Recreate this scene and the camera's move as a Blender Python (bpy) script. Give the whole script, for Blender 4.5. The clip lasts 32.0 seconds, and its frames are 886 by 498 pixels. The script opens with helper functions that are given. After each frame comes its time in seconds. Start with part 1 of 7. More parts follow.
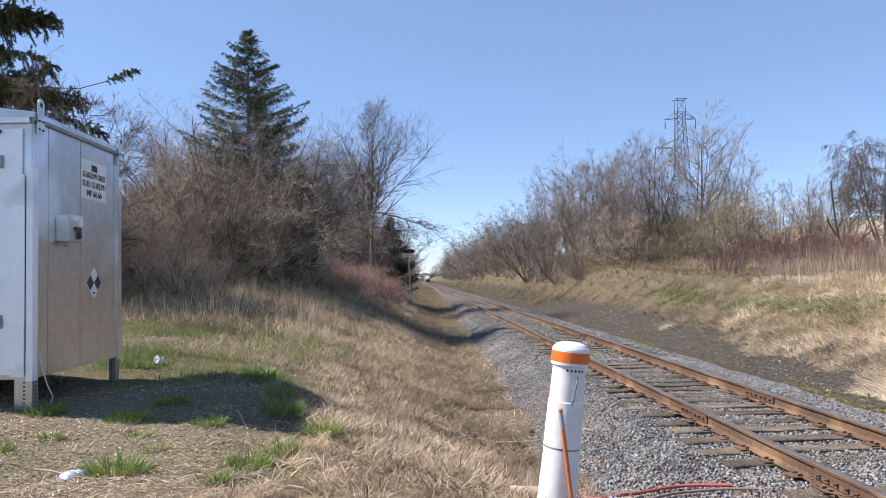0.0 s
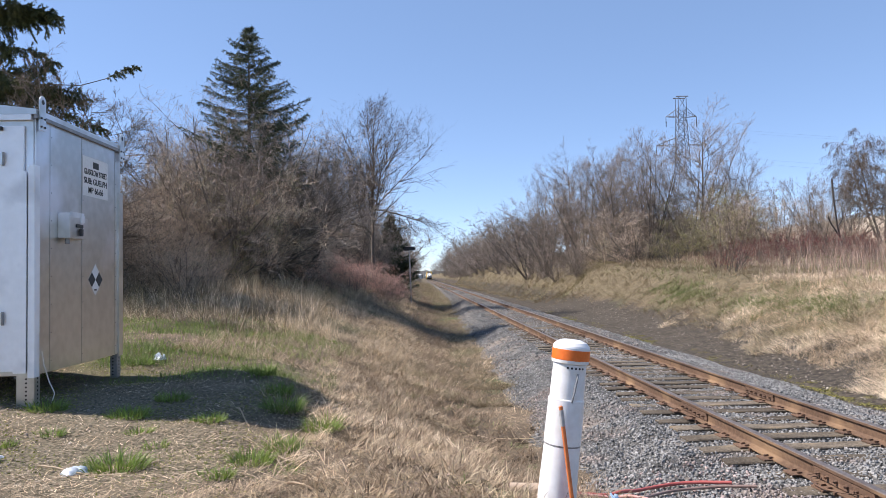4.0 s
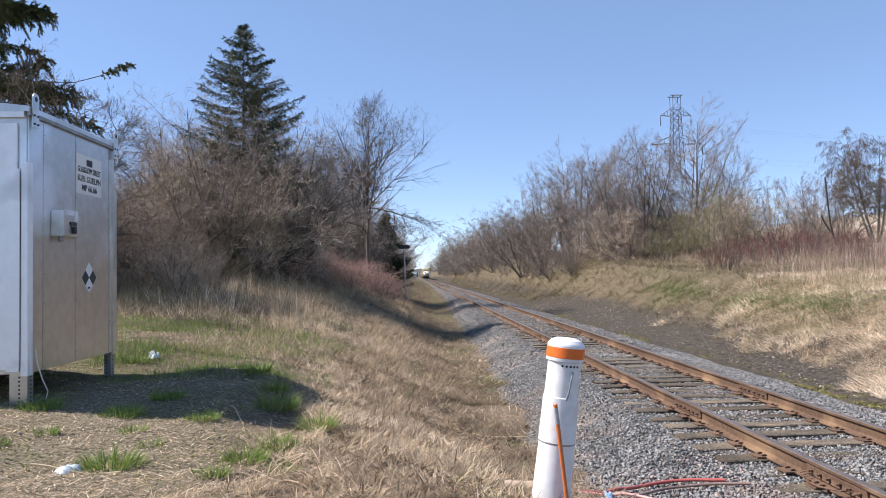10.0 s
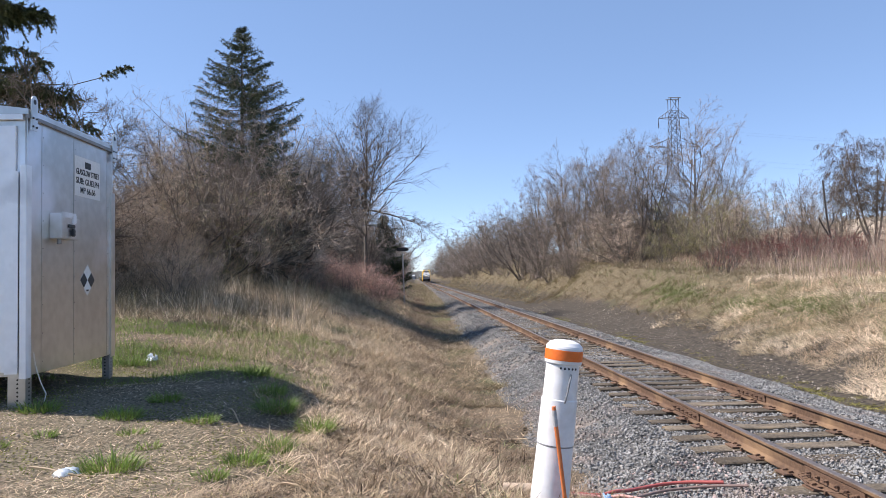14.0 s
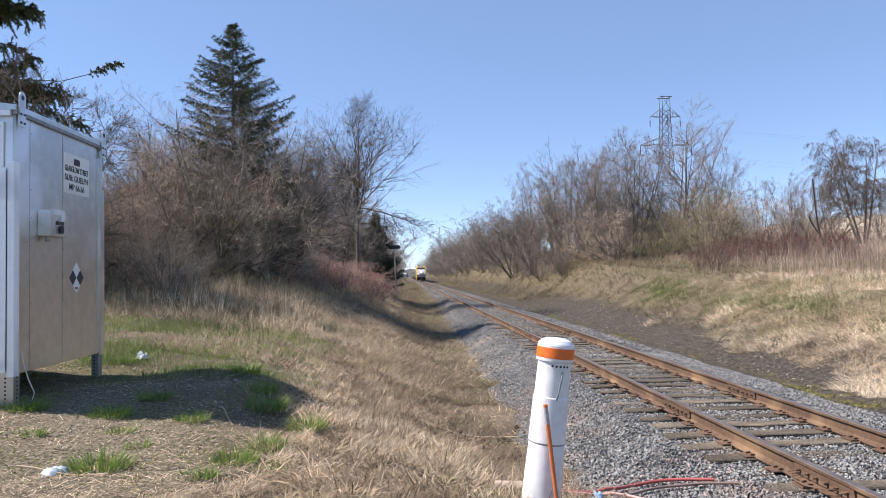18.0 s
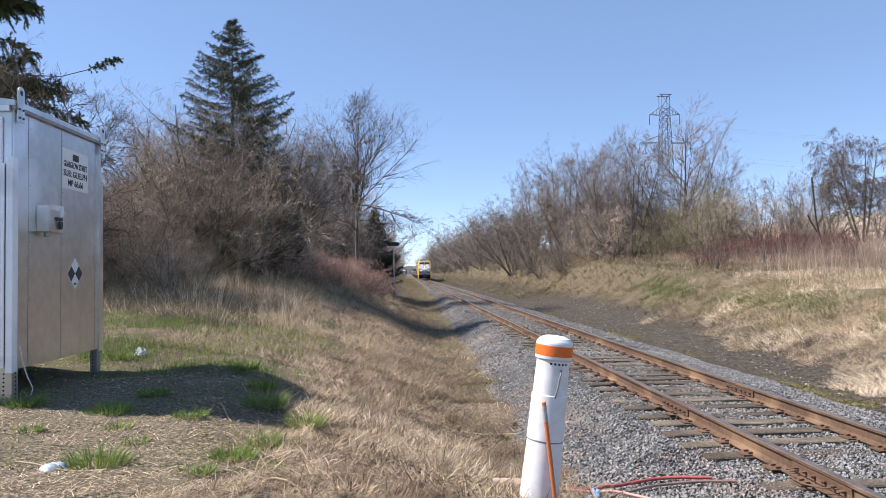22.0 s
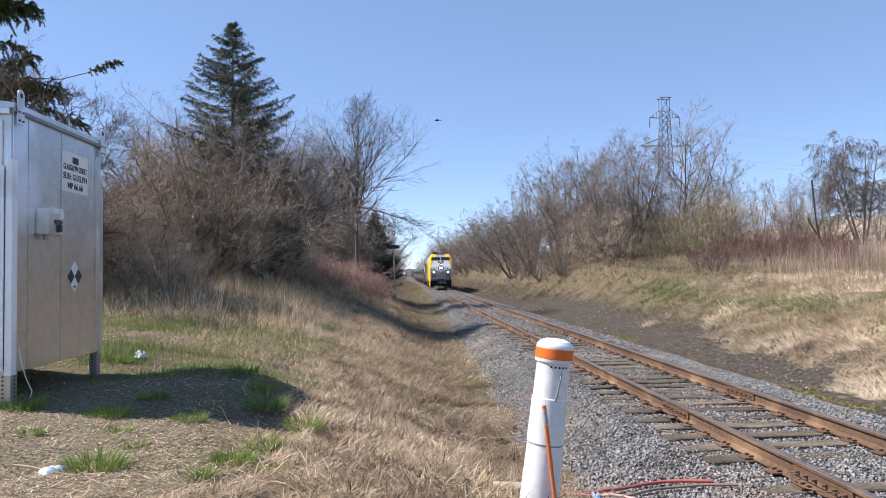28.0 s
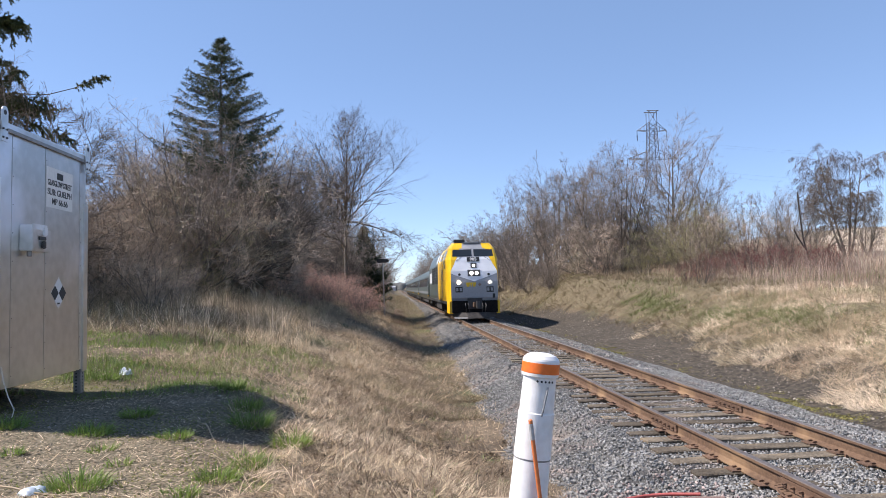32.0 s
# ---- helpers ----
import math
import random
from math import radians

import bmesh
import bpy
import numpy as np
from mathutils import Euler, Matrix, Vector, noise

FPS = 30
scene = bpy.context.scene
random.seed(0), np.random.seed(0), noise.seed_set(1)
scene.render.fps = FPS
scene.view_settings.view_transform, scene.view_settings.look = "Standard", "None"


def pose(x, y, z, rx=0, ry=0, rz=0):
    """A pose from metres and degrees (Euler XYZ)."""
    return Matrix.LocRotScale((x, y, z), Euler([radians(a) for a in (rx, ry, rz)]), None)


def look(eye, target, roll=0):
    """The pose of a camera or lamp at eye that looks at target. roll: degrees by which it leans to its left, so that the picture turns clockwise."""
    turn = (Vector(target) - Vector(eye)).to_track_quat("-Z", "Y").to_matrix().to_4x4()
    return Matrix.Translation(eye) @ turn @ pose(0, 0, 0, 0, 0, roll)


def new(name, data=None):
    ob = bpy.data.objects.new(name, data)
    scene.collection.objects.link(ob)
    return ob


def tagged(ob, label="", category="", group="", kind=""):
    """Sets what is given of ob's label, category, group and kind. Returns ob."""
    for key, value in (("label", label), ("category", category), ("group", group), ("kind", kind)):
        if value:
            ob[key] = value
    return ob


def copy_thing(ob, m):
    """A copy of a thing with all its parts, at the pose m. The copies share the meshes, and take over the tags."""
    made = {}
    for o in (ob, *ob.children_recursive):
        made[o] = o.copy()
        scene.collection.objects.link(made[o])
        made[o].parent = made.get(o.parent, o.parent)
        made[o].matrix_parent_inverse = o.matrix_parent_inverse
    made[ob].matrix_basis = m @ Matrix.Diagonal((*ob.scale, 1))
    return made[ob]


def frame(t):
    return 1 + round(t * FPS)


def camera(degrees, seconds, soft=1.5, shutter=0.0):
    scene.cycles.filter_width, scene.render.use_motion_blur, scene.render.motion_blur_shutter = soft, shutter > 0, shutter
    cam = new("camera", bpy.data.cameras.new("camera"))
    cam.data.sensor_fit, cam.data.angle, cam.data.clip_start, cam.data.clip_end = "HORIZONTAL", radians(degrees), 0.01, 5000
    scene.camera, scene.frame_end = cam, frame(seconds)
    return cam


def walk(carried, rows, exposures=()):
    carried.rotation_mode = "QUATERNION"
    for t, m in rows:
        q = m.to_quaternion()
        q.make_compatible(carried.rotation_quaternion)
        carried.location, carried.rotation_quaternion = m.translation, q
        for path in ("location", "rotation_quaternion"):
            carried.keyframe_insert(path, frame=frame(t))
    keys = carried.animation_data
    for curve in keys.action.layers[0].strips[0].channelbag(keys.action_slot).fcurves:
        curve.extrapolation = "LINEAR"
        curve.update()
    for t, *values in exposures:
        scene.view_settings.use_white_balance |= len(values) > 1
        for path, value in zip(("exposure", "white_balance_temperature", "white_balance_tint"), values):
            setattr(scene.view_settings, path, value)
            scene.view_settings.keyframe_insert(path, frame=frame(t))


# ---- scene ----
# ---- camera ----
cam = camera(65.04, 32.0, soft=0.6)
PATH = [
    (0, 0.000, 0.000, 1.830, 92.45, 1.18, -1.86),
    (0.5, 0.002, -0.000, 1.830, 92.35, 1.19, -1.89),
    (1, -0.002, 0.003, 1.831, 92.24, 1.17, -1.87),
    (1.5, 0.002, 0.002, 1.831, 92.21, 1.23, -1.85),
    (2, 0.002, 0.005, 1.831, 92.24, 1.26, -1.88),
    (2.5, 0.003, 0.004, 1.831, 92.25, 1.27, -1.88),
    (3, 0.002, -0.003, 1.831, 92.23, 1.23, -1.85),
    (3.5, -0.001, -0.009, 1.831, 92.21, 1.14, -1.86),
    (5.5, -0.007, -0.025, 1.836, 92.42, 1.02, -1.70),
    (6, -0.010, -0.032, 1.835, 92.44, 1.19, -1.75),
    (6.5, -0.011, -0.039, 1.834, 92.35, 1.35, -1.87),
    (7, -0.014, -0.042, 1.833, 92.20, 1.38, -2.05),
    (7.5, -0.011, -0.034, 1.833, 92.04, 1.27, -2.21),
    (8, -0.006, -0.027, 1.830, 92.04, 1.24, -2.35),
    (8.5, -0.004, -0.018, 1.835, 92.09, 1.21, -2.42),
    (9, -0.000, -0.016, 1.831, 92.16, 1.18, -2.39),
    (9.5, -0.001, -0.013, 1.830, 92.14, 1.10, -2.32),
    (10, -0.004, -0.013, 1.830, 92.09, 1.06, -2.24),
    (10.5, -0.004, -0.017, 1.829, 92.03, 1.05, -2.15),
    (11, -0.009, -0.021, 1.833, 92.01, 1.06, -2.10),
    (11.5, -0.010, -0.026, 1.832, 92.07, 1.10, -2.04),
    (12, -0.012, -0.024, 1.833, 92.14, 1.09, -2.06),
    (12.5, -0.013, -0.023, 1.833, 92.23, 1.00, -2.12),
    (13, -0.010, -0.022, 1.831, 92.29, 0.92, -2.16),
    (13.5, -0.008, -0.021, 1.830, 92.31, 0.96, -2.26),
    (14, -0.006, -0.023, 1.830, 92.29, 1.07, -2.38),
    (14.5, -0.007, -0.023, 1.831, 92.21, 1.19, -2.52),
    (16.5, -0.005, -0.022, 1.833, 92.16, 1.11, -2.89),
    (17, -0.006, -0.016, 1.831, 92.18, 1.05, -2.98),
    (17.5, -0.003, -0.013, 1.829, 92.18, 0.99, -3.01),
    (18, -0.004, -0.007, 1.829, 92.10, 1.03, -3.05),
    (18.5, 0.001, -0.007, 1.828, 92.02, 1.11, -3.05),
    (19, 0.003, -0.010, 1.828, 91.99, 1.15, -2.99),
    (19.5, -0.004, -0.016, 1.831, 92.00, 1.08, -2.92),
    (20, -0.006, -0.016, 1.830, 92.06, 1.00, -2.84),
    (20.5, -0.007, -0.015, 1.833, 92.06, 0.96, -2.85),
    (21, -0.005, -0.007, 1.830, 92.00, 0.91, -2.94),
    (21.5, -0.005, -0.003, 1.830, 91.91, 0.85, -3.07),
    (22, -0.005, -0.004, 1.831, 91.86, 0.81, -3.14),
    (22.5, -0.002, 0.006, 1.828, 91.88, 0.76, -3.04),
    (23, -0.004, 0.006, 1.832, 91.88, 0.73, -2.87),
    (23.5, -0.005, 0.006, 1.828, 91.86, 0.70, -2.72),
    (24, -0.005, 0.001, 1.833, 91.79, 0.71, -2.67),
    (24.5, -0.006, 0.003, 1.829, 91.80, 0.71, -2.75),
    (25, -0.003, 0.003, 1.829, 91.80, 0.76, -2.90),
    (25.5, -0.004, 0.001, 1.832, 91.87, 0.73, -3.06),
    (27.5, 0.001, 0.008, 1.834, 91.99, 0.86, -3.12),
    (28, -0.003, 0.006, 1.832, 92.09, 0.79, -3.13),
    (28.5, 0.001, 0.007, 1.832, 92.22, 0.70, -3.15),
    (29, 0.001, 0.008, 1.834, 92.33, 0.66, -3.27),
    (29.5, 0.004, 0.003, 1.833, 92.37, 0.78, -3.46),
    (30, 0.005, 0.004, 1.833, 92.38, 0.89, -3.65),
    (30.5, 0.011, 0.002, 1.837, 92.39, 0.92, -3.65),
    (31, 0.008, -0.001, 1.838, 92.49, 0.98, -3.56),
    (31.5, 0.017, -0.000, 1.841, 92.78, 1.04, -3.65),
    (32, 0.031, 0.001, 1.842, 93.18, 1.16, -3.95),
]
walk(cam, [(t, pose(x, y, z, rx, ry, rz)) for t, x, y, z, rx, ry, rz in PATH], exposures=[(0, 0.72, 6500, 17), (32, 0.72, 6500, 17)])

# ---- daylight ----
SUN_ELEV, SUN_AZ = 50.0, 277.0      # azimuth clockwise from the track's direction (+y)
world = bpy.data.worlds.new("sky")
scene.world = world
world.use_nodes = True
wn = world.node_tree
sky = wn.nodes.new("ShaderNodeTexSky")
sky.sky_type = "NISHITA"
sky.sun_disc = False
sky.sun_elevation = radians(SUN_ELEV)
sky.sun_rotation = radians(SUN_AZ)
sky.air_density, sky.dust_density, sky.ozone_density = 0.65, 0.0, 2.0
back = wn.nodes["Background"]
haze = wn.nodes.new("ShaderNodeMix")      # thin even spring haze over the whole sky
haze.data_type = "RGBA"
haze.inputs[0].default_value = 0.40
haze.inputs[7].default_value = (1.34, 2.3, 3.7, 1)
wn.links.new(sky.outputs[0], haze.inputs[6])
wn.links.new(haze.outputs[2], back.inputs[0])
back.inputs[1].default_value = 0.133
sun_data = bpy.data.lights.new("sun", "SUN")
sun_data.energy, sun_data.angle, sun_data.color = 5.0, radians(0.53), (1.0, 0.95, 0.87)
sun = new("sun", sun_data)
se, sa = radians(SUN_ELEV), radians(SUN_AZ)
TO_SUN = Vector((math.sin(sa) * math.cos(se), math.cos(sa) * math.cos(se), math.sin(se)))
sun.matrix_world = look(TO_SUN * 50, (0, 0, 0))


# ---- materials ----
def mat(name, c1, c2=None, rough=0.8, metal=0.0, s1=3.0, s2=40.0, bump=0.0, bscale=60.0, world_space=False,
        obj_var=0.0, isl_var=0.0, third=None, s3=0.6, spec=0.5, emit=None, leaf=0.0):
    """A surface of two tones mixed by coarse and fine noise, with fine relief; a third tone comes in patches."""
    m = bpy.data.materials.new(name)
    m.use_nodes = True
    nt = m.node_tree
    n, l = nt.nodes, nt.links
    b = n["Principled BSDF"]
    c2 = c2 or tuple(0.72 * v for v in c1)
    if world_space:
        co = n.new("ShaderNodeNewGeometry").outputs["Position"]
    else:
        co = n.new("ShaderNodeTexCoord").outputs["Object"]

    def noise_at(scale, detail=4.0):
        t = n.new("ShaderNodeTexNoise")
        t.inputs["Scale"].default_value, t.inputs["Detail"].default_value = scale, detail
        l.new(co, t.inputs["Vector"])
        return t.outputs["Fac"]

    def ramp(v, lo, hi):
        r = n.new("ShaderNodeMapRange")
        r.inputs[1].default_value, r.inputs[2].default_value = lo, hi
        l.new(v, r.inputs[0])
        return r.outputs[0]

    def mixc(fac, a, bb):
        x = n.new("ShaderNodeMix")
        x.data_type = "RGBA"
        l.new(fac, x.inputs[0])
        for sock, val in ((x.inputs[6], a), (x.inputs[7], bb)):
            if isinstance(val, tuple):
                sock.default_value = (*val, 1)
            else:
                l.new(val, sock)
        return x.outputs[2]

    add = n.new("ShaderNodeMath")
    add.operation = "ADD"
    half = n.new("ShaderNodeMath")
    half.operation = "MULTIPLY"
    half.inputs[1].default_value = 0.5
    l.new(noise_at(s1), add.inputs[0])
    l.new(noise_at(s2, 2.0), add.inputs[1])
    l.new(add.outputs[0], half.inputs[0])
    col = mixc(ramp(half.outputs[0], 0.38, 0.62), c1, c2)
    if third:
        col = mixc(ramp(noise_at(s3), 0.52, 0.66), col, third)
    for amount, src in ((obj_var, "obj"), (isl_var, "isl")):
        if amount:
            r = n.new("ShaderNodeObjectInfo").outputs["Random"] if src == "obj" else n.new("ShaderNodeNewGeometry").outputs["Random Per Island"]
            h = n.new("ShaderNodeHueSaturation")
            mr = n.new("ShaderNodeMapRange")
            mr.inputs[3].default_value, mr.inputs[4].default_value = 1 - amount, 1 + amount
            l.new(r, mr.inputs[0])
            l.new(mr.outputs[0], h.inputs["Value"])
            l.new(col, h.inputs["Color"])
            col = h.outputs[0]
    l.new(col, b.inputs["Base Color"])
    b.inputs["Roughness"].default_value = rough
    b.inputs["Metallic"].default_value = metal
    b.inputs["Specular IOR Level"].default_value = spec
    if bump:
        bp = n.new("ShaderNodeBump")
        bp.inputs["Strength"].default_value, bp.inputs["Distance"].default_value = bump, 0.02
        l.new(noise_at(bscale, 5.0), bp.inputs["Height"])
        l.new(bp.outputs[0], b.inputs["Normal"])
    if leaf:
        tr, mx = n.new("ShaderNodeBsdfTranslucent"), n.new("ShaderNodeMixShader")
        l.new(col, tr.inputs["Color"])
        mx.inputs[0].default_value = leaf
        l.new(b.outputs[0], mx.inputs[1])
        l.new(tr.outputs[0], mx.inputs[2])
        l.new(mx.outputs[0], n["Material Output"].inputs["Surface"])
    if emit:
        b.inputs["Emission Color"].default_value = (*emit[:3], 1)
        b.inputs["Emission Strength"].default_value = emit[3]
    return m


def leaf_mat(name, *tones, **more):
    """Thin dry or green blades: part of the light goes through."""
    return mat(name, *tones, leaf=0.25, **more)


def glass_mat(name, tint=(0.02, 0.025, 0.03)):
    m = mat(name, tint, tint, rough=0.06, spec=0.6)
    return m


def soil_mat():
    """Ground: brown thatch-covered soil, paler trodden earth on the mound, dark raw earth along the far ditch, tan fields beyond."""
    m = mat("soil", (0.065, 0.050, 0.034), (0.17, 0.13, 0.088), s1=0.9, s2=30, bump=1.0, bscale=26, world_space=True,
            third=(0.085, 0.095, 0.04), s3=0.35, rough=0.95, spec=0.2)
    nt = m.node_tree
    n, l = nt.nodes, nt.links
    b = n["Principled BSDF"]
    col = b.inputs["Base Color"].links[0].from_socket
    co = n.new("ShaderNodeNewGeometry").outputs["Position"]
    xyz = n.new("ShaderNodeSeparateXYZ")
    wob = n.new("ShaderNodeTexNoise")
    wob.inputs["Scale"].default_value, wob.inputs["Detail"].default_value = 0.9, 6
    l.new(co, wob.inputs["Vector"])
    l.new(co, xyz.inputs[0])

    def step(src, lo, hi, amp):
        a = n.new("ShaderNodeMath")
        a.operation = "MULTIPLY_ADD"
        l.new(wob.outputs["Fac"], a.inputs[0])
        a.inputs[1].default_value = amp
        l.new(src, a.inputs[2])
        r = n.new("ShaderNodeMapRange")
        r.interpolation_type = "SMOOTHSTEP"
        r.inputs[1].default_value, r.inputs[2].default_value = lo + amp / 2, hi + amp / 2
        l.new(a.outputs[0], r.inputs[0])
        return r.outputs[0]

    def both(p, q):
        a = n.new("ShaderNodeMath")
        a.operation = "MULTIPLY"
        l.new(p, a.inputs[0])
        l.new(q, a.inputs[1])
        return a.outputs[0]

    def tone(c1, c2, scale):
        t = n.new("ShaderNodeTexNoise")
        t.inputs["Scale"].default_value, t.inputs["Detail"].default_value = scale, 8
        l.new(co, t.inputs["Vector"])
        r = n.new("ShaderNodeMapRange")
        r.inputs[1].default_value, r.inputs[2].default_value = 0.38, 0.62
        l.new(t.outputs["Fac"], r.inputs[0])
        x = n.new("ShaderNodeMix")
        x.data_type = "RGBA"
        x.inputs[6].default_value, x.inputs[7].default_value = (*c1, 1), (*c2, 1)
        l.new(r.outputs[0], x.inputs[0])
        return x.outputs[2]

    def lay(mask, c):
        nonlocal col
        x = n.new("ShaderNodeMix")
        x.data_type = "RGBA"
        l.new(mask, x.inputs[0])
        l.new(col, x.inputs[6])
        l.new(c, x.inputs[7])
        col = x.outputs[2]
    lay(both(step(xyz.outputs[0], -1.1, -1.9, 0.9), step(xyz.outputs[1], 9.8, 8.4, 1.2)), tone((0.24, 0.20, 0.14), (0.075, 0.066, 0.04), 38.0))
    lay(both(step(xyz.outputs[0], 7.2, 7.8, 0.6), step(xyz.outputs[0], 10.9, 10.0, 1.6)), tone((0.028, 0.024, 0.019), (0.088, 0.074, 0.057), 9.0))
    lay(step(xyz.outputs[0], 10.2, 11.0, 0.9), tone((0.18, 0.145, 0.09), (0.085, 0.07, 0.043), 5.0))
    lay(step(xyz.outputs[0], 22.0, 34.0, 3.0), tone((0.46, 0.385, 0.30), (0.31, 0.26, 0.195), 0.6))
    l.new(col, b.inputs["Base Color"])
    return m


